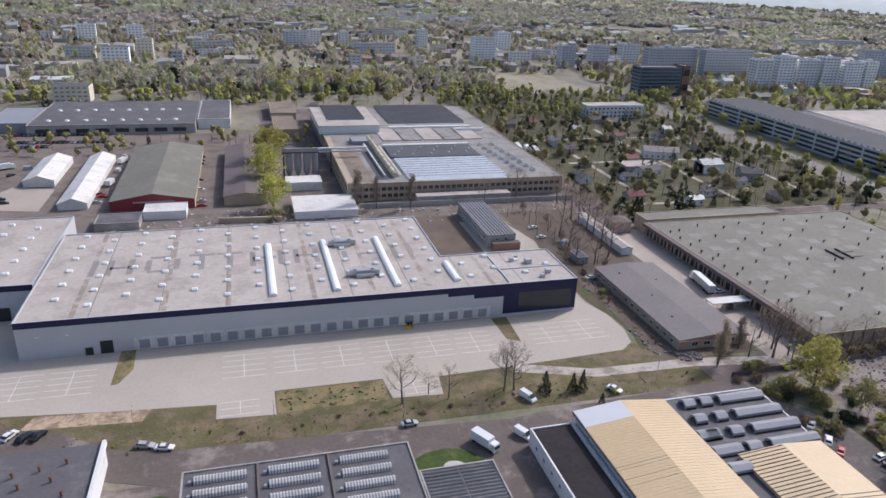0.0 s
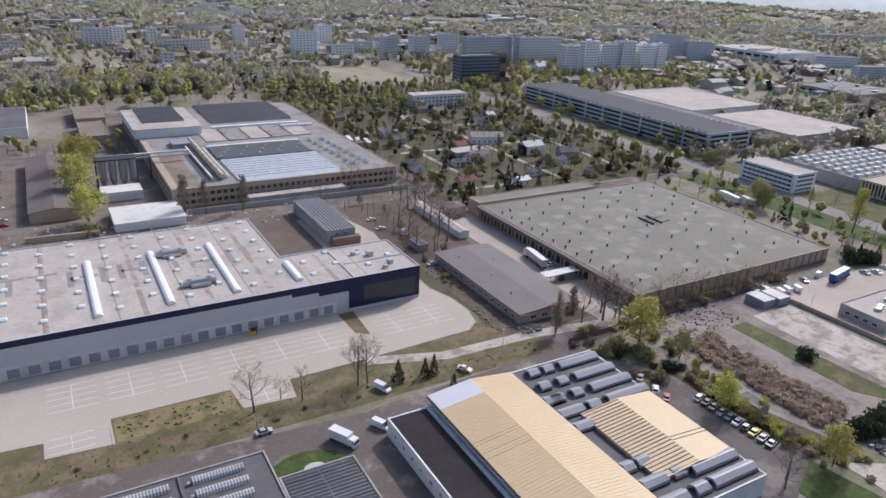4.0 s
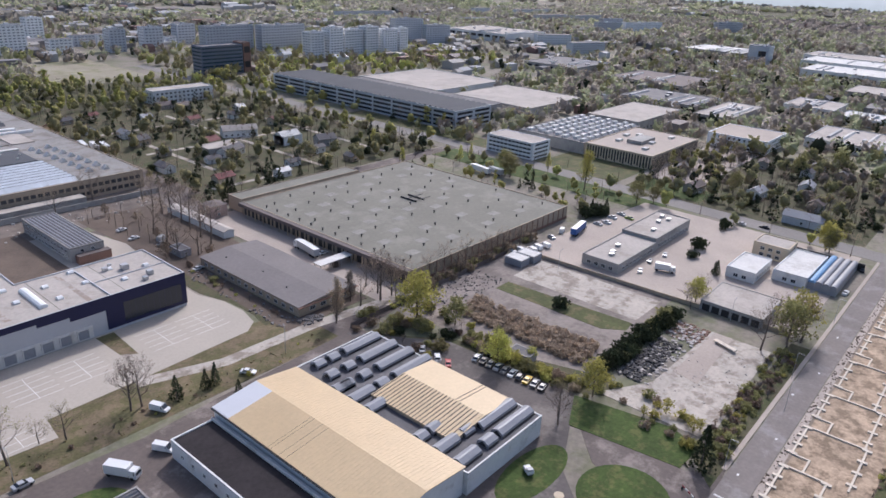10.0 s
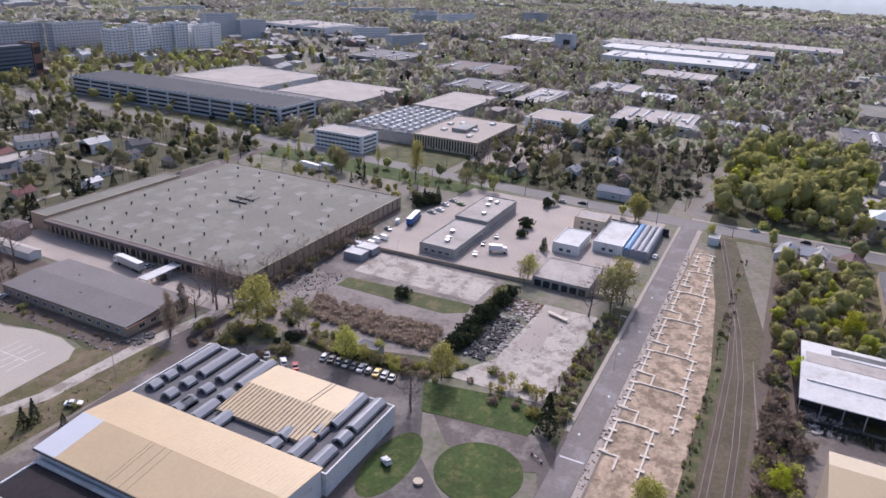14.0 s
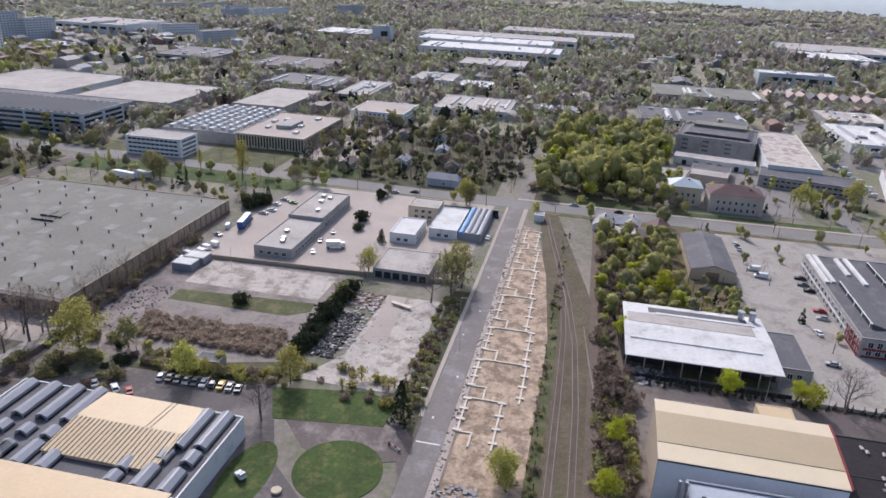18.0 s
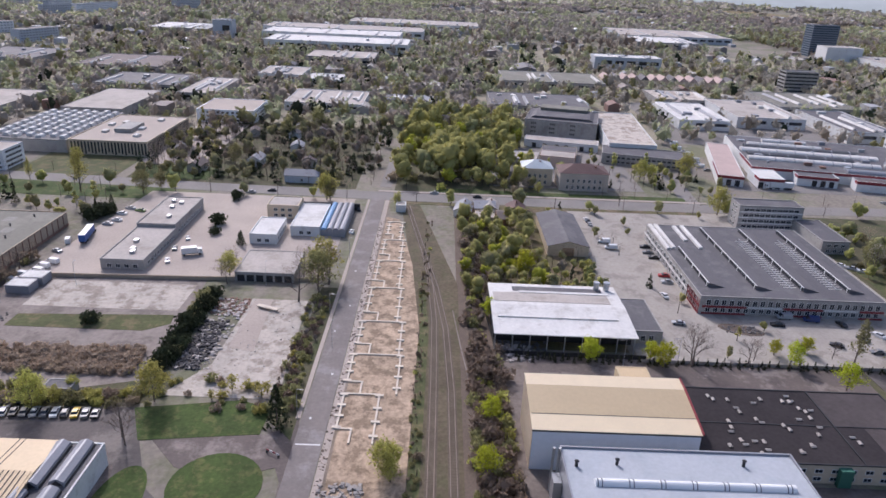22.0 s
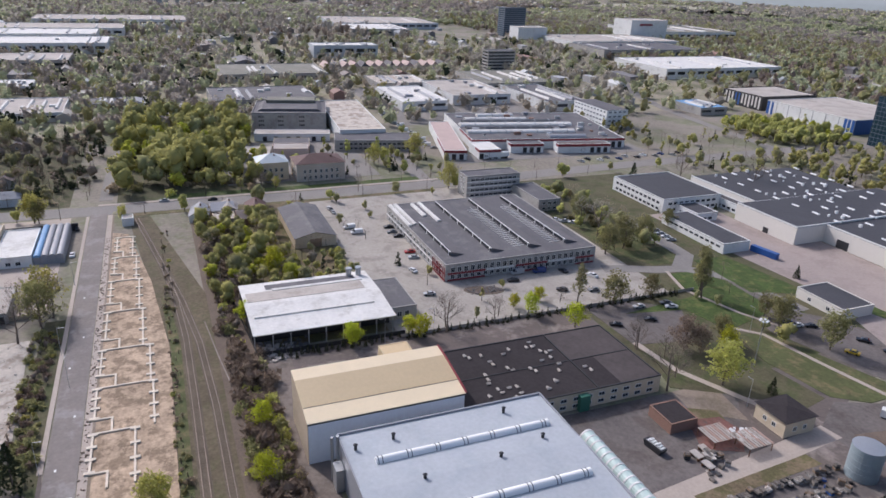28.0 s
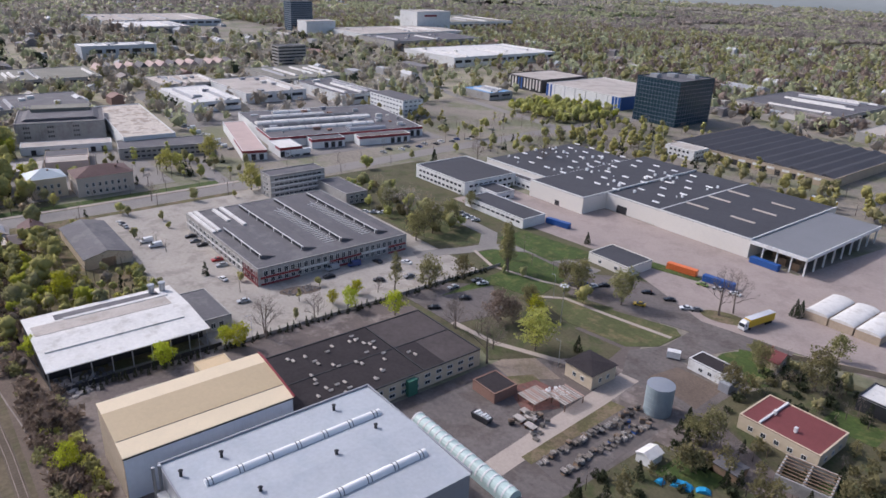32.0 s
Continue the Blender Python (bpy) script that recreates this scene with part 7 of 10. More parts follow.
for i in range(11):
    bm = bmesh.new()
    prism(bm, [(2 + i * 9.6, 5.56), (9 + i * 9.6, 5.56), (7.6 + i * 9.6, 6.9), (6.8 + i * 9.6, 6.9)], 2, 96, "y")
    part("roof_wave", bm, M["bitumen_soft"], r)
    bm = bmesh.new()
    box(bm, 3 + i * 9.4, 6.5 + i * 9.4, 98.004, 98.15, 0, 3.4)
    part("gate", bm, M["dark"], r)
    bm = bmesh.new()
    box(bm, 7.2 + i * 9.4, 11.6 + i * 9.4, 98.004, 98.12, 3.0, 4.4)
    part("window", bm, M["white"], r)
simple("office_block", 240, 262, -414, -398, 6, "white", "membrane", "small white two-storey office", "office", 2, "nw", framed=False)
banded("office_tower", 1110, 1135, -600, -560, 46, "officeblue", "blueglass", "dark slender tower far behind the works", "tower", 14, "wn")
banded("office_tower", 736, 752, -388, -354, 21, "grey", "glass", "six-storey grey office block", "office", 6, "wn")
r = house("cold_store", 1000, 1050, -810, -738, 36, M["white"], M["membrane"], "tall white cube-shaped cold store", "warehouse", 0.5)
bm = bmesh.new()
box(bm, -0.2, -0.004, 30, 56, 28, 31)
part("sign_bar", bm, M["red"], r)
r = house("cold_store", 1000, 1030, -580, -530, 24, M["white"], M["membrane"], "tall white warehouse with flat roof", "warehouse", 0.5)

# ---- far blocks of flats ----
FLAT_WALL = {"w": "flatwhite", "g": "flatgrey", "c": "flatcream", "b": "slabgrey"}


def estate(*blocks):
    """Blocks of flats by front corner, length, depth, height, turn and wall."""
    for x, y, w, d, h, a, k in blocks:
        flats(x, x + w, y, y + d, h, "far block of flats with rows of windows", wall=FLAT_WALL[k], group="far blocks of flats", turn_z=a, sides="sw" if h > 15 else "s")


estate((-197, 1005, 22, 14, 21, 7, "w"), (-141, 1026, 19, 14, 19, 7, "w"), (-242, 1019, 15, 12, 11, 7, "w"), (-182, 853, 30, 12, 12, 3, "g"), (-140, 815, 27, 14, 16, 2, "w"), (-110, 853, 17, 14, 20, 3, "c"), (-124, 1109, 12, 12, 11, 9, "c"), (-258, 1150, 36, 12, 8, 10, "c"), (-320, 1227, 25, 12, 6, 12, "w"), (-280, 1236, 20, 12, 6, 12, "w"), (-57, 947, 50, 14, 9, 5, "g"), (-70, 805, 11, 12, 14, 2, "g"))
estate((-48, 881, 28, 12, 7, 3, "w"), (56, 963, 29, 14, 21, 5, "g"), (91, 1006, 15, 14, 19, 6, "w"), (132, 990, 11, 14, 19, 5, "w"), (241, 988, 13, 14, 23, 5, "w"), (136, 905, 55, 12, 14, 4, "g"), (113, 769, 12, 12, 16, 0, "g"), (186, 779, 11, 12, 14, 1, "c"), (-168, 1117, 33, 12, 5, 9, "c"), (1, 859, 15, 12, 7, 3, "c"), (272, 833, 28, 15, 29, 2, "w"), (344, 951, 20, 14, 25, 4, "w"))
estate((313, 810, 24, 12, 16, 1, "w"), (362, 869, 27, 12, 12, 2, "g"), (396, 882, 11, 12, 11, 3, "w"), (373, 802, 19, 14, 24, 1, "g"), (407, 789, 23, 14, 26, 1, "g"), (448, 810, 10, 12, 13, 2, "w"), (475, 837, 25, 14, 23, 2, "g"), (788, 748, 26, 14, 25, 0, "g"), (742, 721, 47, 14, 32, -15, "g"), (782, 697, 41, 12, 24, -16, "g"), (908, 688, 31, 12, 14, -15, "w"), (939, 665, 79, 12, 11, -15, "w"))
estate((1126, 796, 52, 12, 9, -12, "w"), (1366, 803, 91, 12, 16, -11, "g"), (1281, 685, 55, 12, 20, -14, "g"), (1252, 623, 102, 12, 19, -15, "w"), (1104, 899, 89, 12, 11, -11, "w"), (1288, 841, 91, 12, 16, -11, "g"), (869, 506, 58, 14, 15, -19, "b"), (951, 1081, 136, 12, 12, -8, "g"), (1314, 1027, 49, 12, 16, -8, "w"), (1417, 985, 124, 12, 14, -8, "w"), (1185, 645, 52, 12, 20, -29, "g"), (1294, 634, 68, 12, 18, -28, "g"))
estate((934, 608, 58, 12, 14, -32, "w"), (1447, 523, 60, 14, 22, -29, "g"), (-59, 1043, 22, 12, 10, 7, "w"), (202, 1161, 43, 12, 10, 9, "g"), (237, 1132, 21, 12, 9, 8, "w"), (249, 943, 20, 12, 9, 4, "c"), (179, 1107, 18, 12, 7, 8, "g"), (327, 887, 17, 12, 7, -15, "w"), (-225, 1210, 39, 12, 7, 11, "g"), (27, 1069, 32, 12, 7, 7, "c"), (414, 1421, 26, 12, 12, 13, "w"), (442, 1427, 21, 12, 12, 13, "w"))
estate((271, 1494, 45, 12, 12, 15, "w"), (297, 1393, 36, 12, 12, 13, "w"), (346, 1431, 41, 12, 14, 13, "w"), (337, 1672, 45, 12, 11, 18, "w"), (408, 1660, 46, 12, 11, 17, "w"), (-83, 1665, 36, 12, 10, 20, "w"), (-25, 1723, 39, 12, 10, 21, "w"))


# ---- trees ----
def cards(centres, size, rng, squash=0.6):
    """Small bent leaf sprays at the given places: two triangles each, turned at random."""
    n = len(centres)
    c = np.asarray(centres)
    a = rng.normal(size=(n, 3))
    a /= np.linalg.norm(a, axis=1)[:, None]
    b = np.cross(a, rng.normal(size=(n, 3)))
    b /= np.linalg.norm(b, axis=1)[:, None]
    s = (size * rng.uniform(0.6, 1.3, n))[:, None]
    nrm = np.cross(a, b) * s * 0.25
    v = np.stack([c - a * s, c - b * s * squash + nrm, c + a * s, c + b * s * squash + nrm], 1).reshape(-1, 3)
    return v


PHI = (1 + 5 ** 0.5) / 2
ICO_V = np.array([(-1, PHI, 0), (1, PHI, 0), (-1, -PHI, 0), (1, -PHI, 0), (0, -1, PHI), (0, 1, PHI), (0, -1, -PHI), (0, 1, -PHI), (PHI, 0, -1), (PHI, 0, 1), (-PHI, 0, -1), (-PHI, 0, 1)]) / 1.902
ICO_F = [(0, 11, 5), (0, 5, 1), (0, 1, 7), (0, 7, 10), (0, 10, 11), (1, 5, 9), (5, 11, 4), (11, 10, 2), (10, 7, 6), (7, 1, 8), (3, 9, 4), (3, 4, 2), (3, 2, 6), (3, 6, 8), (3, 8, 9), (4, 9, 5), (2, 4, 11), (6, 2, 10), (8, 6, 7), (9, 8, 1)]


def clumps(centres, radii, rng):
    """Uneven leafy clumps, twenty faces each."""
    n = len(centres)
    jit = rng.uniform(0.5, 1.4, (n, 12, 1))
    return (np.asarray(centres)[:, None, :] + ICO_V[None] * jit * np.asarray(radii).reshape(n, 1, -1)).reshape(-1, 3)


def clump_mesh(name, verts, material):
    me = bpy.data.meshes.new(name)
    n = len(verts) // 12
    f = (np.array(ICO_F)[None] + 12 * np.arange(n)[:, None, None]).reshape(-1, 3)
    me.from_pydata(verts.tolist(), [], f.tolist())
    me.polygons.foreach_set("use_smooth", np.ones(len(f), dtype=bool))
    me.materials.append(material)
    return me


def leafy_mesh(name, body, loose, material):
    """Clumps and loose sprays in one mesh."""
    me = bpy.data.meshes.new(name)
    n, k = len(body) // 12, len(loose) // 4
    f = (np.array(ICO_F)[None] + 12 * np.arange(n)[:, None, None]).reshape(-1, 3).tolist()
    q = (np.arange(4 * k).reshape(-1, 4) + len(body)).tolist()
    me.from_pydata(np.concatenate([body, loose]).tolist(), [], f + q)
    me.materials.append(material)
    return me


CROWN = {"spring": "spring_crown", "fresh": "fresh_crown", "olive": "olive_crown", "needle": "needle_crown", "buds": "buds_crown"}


def full_crown(size, rng, n=5, sprays=120):
    """A rounded leafy crown reaching low down: a core, uneven clumps round it, and loose sprays on their outside."""
    r, mid, up = size * rng.uniform(0.30, 0.40), size * 0.54, size * 0.46
    d = rng.normal(size=(n, 3))
    d /= np.linalg.norm(d, axis=1)[:, None]
    d[:, 2] = d[:, 2] * 0.85 + 0.1
    c = d * np.array([r, r, up]) * 0.6 * rng.uniform(0.8, 1.1, (n, 1)) + np.array([0, 0, mid])
    rad = r * rng.uniform(0.4, 0.55, (n, 1)) * np.array([1, 1, 1.05])
    body = clumps(np.vstack([c, [[0, 0, mid]]]), np.vstack([rad, [[0.66 * r, 0.66 * r, 0.7 * up]]]), rng)
    e = rng.normal(size=(sprays, 3))
    e /= np.linalg.norm(e, axis=1)[:, None]
    k = rng.integers(0, n, sprays)
    return body, cards(c[k] + e * rad[k] * rng.uniform(0.8, 1.3, (sprays, 1)), size * 0.054, rng, 0.7)


def grove(label, kinds, spots):
    """A stand of trees beyond counting, joined: looser copies of the single trees."""
    by, solid = {}, {}
    nrg = np.random.default_rng(len(spots))
    for kind, leaf, x, y, size in spots:
        k = TREE_RND.randrange(3)
        if (kind, k) not in PROTO:
            PROTO[(kind, k)] = tree_proto(kind, k)
        v = PROTO[(kind, k)][1].reshape(-1, 4, 3)
        n = {"broad": 220, "bare": 180, "poplar": 220, "conifer": 200, "bush": 90}[kind]
        v = v[:n] if kind != "conifer" else v[::max(1, len(v) // n)]
        c = v.mean(1, keepdims=True)
        s = size / BASE[kind]
        v = (c + (v - c) * (len(PROTO[(kind, k)][1]) / 4 / len(v)) ** 0.4) * s
        a = TREE_RND.uniform(0, 6.28)
        rot = np.array([[math.cos(a), -math.sin(a), 0], [math.sin(a), math.cos(a), 0], [0, 0, 1]])
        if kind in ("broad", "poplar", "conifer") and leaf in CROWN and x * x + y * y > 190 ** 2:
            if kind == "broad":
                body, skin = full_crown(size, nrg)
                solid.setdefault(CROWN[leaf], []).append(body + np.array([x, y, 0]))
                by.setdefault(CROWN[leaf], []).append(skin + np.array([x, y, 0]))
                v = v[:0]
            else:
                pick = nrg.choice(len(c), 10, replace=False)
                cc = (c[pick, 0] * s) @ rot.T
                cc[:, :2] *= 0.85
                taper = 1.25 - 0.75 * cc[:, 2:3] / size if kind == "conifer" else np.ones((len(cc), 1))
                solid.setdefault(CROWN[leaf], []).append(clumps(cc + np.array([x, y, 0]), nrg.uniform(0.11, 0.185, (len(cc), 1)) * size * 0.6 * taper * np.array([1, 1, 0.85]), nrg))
                v = v[::4]
        if len(v):
            by.setdefault(leaf, []).append((v @ rot.T + np.array([x, y, 0])).reshape(-1, 3))
        if kind != "bush":
            stem = np.array([[-0.15, 0, 0], [0.15, 0, 0], [0.08, 0.1, 0.7 * size], [-0.08, 0.1, 0.7 * size], [0, -0.15, 0], [0, 0.15, 0], [0.1, 0.08, 0.7 * size], [0.1, -0.08, 0.7 * size]]) + np.array([x, y, 0])
            by.setdefault("bark", []).append(stem)
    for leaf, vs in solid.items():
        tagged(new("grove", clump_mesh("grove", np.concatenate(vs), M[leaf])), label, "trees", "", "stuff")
    for leaf, vs in by.items():
        tagged(new("grove", card_mesh("grove", np.concatenate(vs), M[leaf])), label, "trees", "", "stuff")


BASE = {"broad": 10.5, "bare": 10.5, "poplar": 17, "conifer": 10, "bush": 2.0}


def card_mesh(name, verts, material):
    me = bpy.data.meshes.new(name)
    n = len(verts) // 4
    me.from_pydata(verts.tolist(), [], np.arange(4 * n).reshape(-1, 4).tolist())
    me.materials.append(material)
    return me


def limb(vs, fs, p, q, r0, r1, k=5):
    d = (q - p).normalized()
    u = d.orthogonal().normalized()
    w = d.cross(u)
    i = len(vs)
    for c, r in ((p, r0), (q, r1)):
        for j in range(k):
            a = 6.2832 * j / k
            vs.append(tuple(c + (u * math.cos(a) + w * math.sin(a)) * r))
    for j in range(k):
        fs.append((i + j, i + (j + 1) % k, i + k + (j + 1) % k, i + k + j))


def wood_mesh(name, rnd, height, spread, depth, trunk=0.3, ends=None, low=0.2, rise=0.45, thin=3, limbs=11):
    """A tapered leader with side limbs from low down, each forking into twigs; ends collects the tips."""
    vs, fs = [], []
    def grow(p, d, ln, r, lev):
        q = p + d * ln
        limb(vs, fs, p, q, r, r * 0.6, thin)
        if ends is not None:
            ends.append(q)
        if lev >= depth:
            return
        for _ in range(3 if lev == 0 else 2):
            nd = (d + Vector((rnd.uniform(-1, 1), rnd.uniform(-1, 1), rnd.uniform(-0.3, 0.7))) * 0.65).normalized()
            grow(p.lerp(q, rnd.uniform(0.55, 1.0)), nd, ln * rnd.uniform(0.55, 0.8), r * 0.55, lev + 1)
    p, lean = Vector((0, 0, -0.1)), Vector((rnd.uniform(-0.05, 0.05), rnd.uniform(-0.05, 0.05), 1)).normalized()
    for i in range(5):
        q = p + (lean + Vector((rnd.uniform(-0.06, 0.06), rnd.uniform(-0.06, 0.06), 0))) * height * 0.18
        limb(vs, fs, p, q, trunk * (1 - 0.18 * i), trunk * (0.82 - 0.18 * i), 6)
        p = q
    for i in range(limbs):
        f = low + (0.88 - low) * (i + rnd.random() * 0.6) / limbs
        a = i * 2.4 + rnd.uniform(-0.4, 0.4)
        d = Vector((math.cos(a), math.sin(a), rise + f * 0.5)).normalized()
        grow(Vector((0, 0, 0)) + lean * height * f, d, height * spread * (1.05 - 0.75 * f), trunk * 0.42 * (1.1 - f), 0)
    me = bpy.data.meshes.new(name)
    me.from_pydata(vs, [], fs)
    me.materials.append(M["bark"])
    return me


PROTO = {}


def tree_proto(kind, k):
    rnd, rng = random.Random(k * 31 + len(kind)), np.random.default_rng(k * 17 + len(kind))
    if kind == "broad":
        ends = []
        wood = wood_mesh("trunk", rnd, 10, 0.34, 2, 0.24, ends, 0.2, 0.5)
        pts = []
        for e in ends:
            for _ in range(13):
                pts.append((e.x + rng.normal() * 0.6, e.y + rng.normal() * 0.6, e.z + rng.normal() * 0.5))
        rng.shuffle(pts)
        pts = pts[:760]
        for _ in range(560):
            d = rng.normal(size=3)
            d /= np.linalg.norm(d)
            f = rng.uniform(0.55, 1.0) * (1 + 0.22 * math.sin(5 * d[0] + 3 * k) * math.cos(4 * d[1]))
            pts.append((d[0] * 2.9 * f, d[1] * 2.9 * f, 5.6 + d[2] * 4.4 * f))
        rng.shuffle(pts)
        crown = cards(pts, 0.34, rng)
    elif kind == "bare":
        ends = []
        wood = wood_mesh("trunk", rnd, 10, 0.32, 4, 0.24, ends, 0.22, 0.7)
        pts = [(e.x + rng.normal() * 0.3, e.y + rng.normal() * 0.3, e.z + rng.normal() * 0.3) for e in ends]
        rng.shuffle(pts)
        crown = cards(pts[:900], 0.2, rng, 0.22)
    elif kind == "poplar":
        ends = []
        wood = wood_mesh("trunk", rnd, 16.5, 0.15, 3, 0.28, ends, 0.1, 1.6, limbs=18)
        pts = [(e.x + rng.normal() * 0.35, e.y + rng.normal() * 0.35, e.z + rng.normal() * 0.6) for e in ends for _ in range(4)]
        rng.shuffle(pts)
        crown = cards(pts[:1000], 0.36, rng, 0.45)
    elif kind == "conifer":
        vs, fs = [], []
        limb(vs, fs, Vector((0, 0, -0.1)), Vector((0, 0, 9.6)), 0.22, 0.03, 6)
        wood = bpy.data.meshes.new("trunk")
        wood.from_pydata(vs, [], fs)
        wood.materials.append(M["bark"])
        pts = []
        for i in range(26):
            z = 0.8 + i * 0.345
            r = (10 - z) * 0.33 * rng.uniform(0.8, 1.15)
            for j in range(max(5, int(15 - i * 0.4))):
                a, f = rng.uniform(0, 6.28), rng.uniform(0.25, 1) ** 0.6
                pts.append((r * f * math.cos(a), r * f * math.sin(a), z - 0.35 * f * r * 0.6))
        crown = cards(pts * 2, 0.5, rng, 0.45)
    else:  # bush
        vs, fs = [], []
        for _ in range(7):
            a = rng.uniform(0, 6.28)
            limb(vs, fs, Vector((0, 0, -0.05)), Vector((math.cos(a) * 0.9, math.sin(a) * 0.9, rng.uniform(1, 1.8))), 0.06, 0.02, 4)
        wood = bpy.data.meshes.new("stems")
        wood.from_pydata(vs, [], fs)
        wood.materials.append(M["bark"])
        d = rng.normal(size=(420, 3))
        d /= np.linalg.norm(d, axis=1)[:, None]
        d *= (rng.uniform(0.15, 1, 420) ** 0.5)[:, None] * np.array([1.5, 1.5, 1.0]) * (1 + 0.25 * np.sin(3 * d[:, :1] + 4 * d[:, 1:2]))
        d[:, 2] = np.abs(d[:, 2] + 0.9)
        crown = cards(d, 0.26, rng)
    return wood, crown


TREE_WORDS = {"broad": "broad tree", "bare": "bare-branched tree", "poplar": "tall narrow poplar", "conifer": "dark spruce", "bush": "rounded bush"}
LEAF_WORDS = {"spring": "in yellow-green spring leaf", "fresh": "in bright fresh green leaf", "olive": "with olive buds", "buds": "with brown buds", "twigs": "with bare brown twigs", "darkbrush": "with dark brown twigs", "needle": "with dark green needles",
              "blossom": "in white blossom"}
TREE_RND = random.Random(77)


def tree(kind, leaf, x, y, size, where="standing on rough grass"):
    """One tree: trunk with limbs, and a crown of many small sprays. size: its height in metres."""
    k = TREE_RND.randrange(3)
    base = BASE[kind]
    key = (kind, k)
    if key not in PROTO:
        PROTO[key] = tree_proto(kind, k)
    wood, verts = PROTO[key]
    ck = (kind, k, leaf)
    if ck not in PROTO:
        PROTO[ck] = card_mesh("crown", verts, M[leaf])
    root = new({"conifer": "conifer", "bush": "bush", "poplar": "poplar"}.get(kind, "tree"), wood)
    s = size / base * TREE_RND.uniform(0.92, 1.08)
    root.matrix_world = Matrix.LocRotScale((x, y, 0), Euler((0, 0, TREE_RND.uniform(0, 6.28))), (s * TREE_RND.uniform(0.9, 1.12),) * 2 + (s,))
    tagged(root, TREE_WORDS[kind] + " " + LEAF_WORDS[leaf] + " " + where, "bush" if kind == "bush" else "tree")
    c = new("crown", PROTO[ck])
    c.parent = root
    return root


# far woods: joined, with gaps and uneven outline
BLOCKED = []


def block_out(margin=3.0):
    """Footprints of what already stands, so that the woods keep clear of it."""
    bpy.context.view_layer.update()
    for ob in scene.objects:
        if ob.type == "MESH" and ob.name.startswith(("roof", "road", "street", "yard", "lorry_yard", "service_yard")):
            c = [ob.matrix_world @ Vector(v) for v in ob.bound_box]
            xs, ys = [p.x for p in c], [p.y for p in c]
            if max(xs) - min(xs) > 4 and max(ys) - min(ys) > 4 and not ob.name.startswith("road"):
                BLOCKED.append((min(xs) - margin, max(xs) + margin, min(ys) - margin, max(ys) + margin))


block_out()
BL = np.array(BLOCKED)
MAIN_STREET = [(352, 700), (352, 300), (341, 120), (337, 30), (336, -60), (337, -140), (345, -260), (350, -420)]


def free(x, y):
    if np.any((BL[:, 0] < x) & (x < BL[:, 1]) & (BL[:, 2] < y) & (y < BL[:, 3])):
        return False
    if x * x + y * y > 3260 ** 2:
        return False
    return abs(x - np.interp(y, [p[1] for p in MAIN_STREET[::-1]], [p[0] for p in MAIN_STREET[::-1]])) > 9 or y < -420


def woods(label, x0, x1, y0, y1, n, leaf, hmin, hmax, seed, sprays=40, clump=0.0):
    """Many small trees in one object: uneven clumps broken up by loose sprays."""
    rng = np.random.default_rng(seed)
    out, rad, loose = [], [], []
    got = tries = 0
    while got < n and tries < n * 6:
        tries += 1
        x, y = rng.uniform(x0, x1), rng.uniform(y0, y1)
        if clump and noise.noise(Vector((x * 0.006, y * 0.006, seed))) < clump - 0.5:
            continue
        if not free(x, y):
            continue
        got += 1
        h = rng.uniform(hmin, hmax)
        r = h * rng.uniform(0.30, 0.46)
        out.append(np.array([[x, y, h * 0.46]]))
        rad.append((r * 0.7, r * 0.7, h * 0.36))
        m = 17 if sprays > 24 else 11
        e = rng.normal(size=(m, 3))
        e /= np.linalg.norm(e, axis=1)[:, None]
        e[:, 2] = e[:, 2] * 0.9 + 0.12
        lump = 1 + 0.3 * np.sin(4 * e[:, :1] + x) * np.cos(3 * e[:, 1:2] + y)
        loose.append(cards(np.array([x, y, h * 0.52]) + e * np.array([r, r, h * 0.45]) * rng.uniform(0.7, 1.05, (m, 1)) * lump, h * (0.115 if m > 15 else 0.14), rng, 0.75))
    if out:
        tagged(new("woods", leafy_mesh("woods", clumps(np.concatenate(out), np.array(rad), rng), np.concatenate(loose), M[leaf])), label, "woods", "", "stuff")


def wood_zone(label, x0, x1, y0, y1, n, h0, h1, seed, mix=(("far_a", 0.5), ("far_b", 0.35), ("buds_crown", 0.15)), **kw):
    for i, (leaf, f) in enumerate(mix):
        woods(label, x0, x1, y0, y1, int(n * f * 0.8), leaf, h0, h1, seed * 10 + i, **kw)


# far_a and far_b carry their painted haze into these nearer woods too.
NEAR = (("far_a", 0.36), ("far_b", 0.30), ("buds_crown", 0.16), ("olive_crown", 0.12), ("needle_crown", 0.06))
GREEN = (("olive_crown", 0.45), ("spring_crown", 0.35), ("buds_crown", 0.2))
wood_zone("belt of bare and budding trees behind the works", -190, 240, 625, 740, 900, 8, 14, 1, NEAR)
wood_zone("green wood behind the works", 20, 130, 640, 700, 160, 10, 15, 2, GREEN)
wood_zone("trees between far flats", -400, 700, 740, 1250, 3000, 6.5, 12, 3, NEAR, sprays=22)
wood_zone("trees among far flats", 560, 1500, 420, 1250, 2700, 7, 12, 5, NEAR, sprays=20, clump=0.3)
wood_zone("trees among the works", 480, 1040, -60, 420, 2500, 8, 14, 6, NEAR, sprays=26, clump=0.15)
wood_zone("far trees behind the shopping halls", 1040, 1700, -400, 1000, 3600, 10, 18, 7, sprays=13, clump=0.15)
wood_zone("trees among the southern works", 480, 1050, -560, -60, 1500, 8, 14, 8, NEAR, sprays=26, clump=0.2)
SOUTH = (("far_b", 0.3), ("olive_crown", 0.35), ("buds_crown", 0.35))
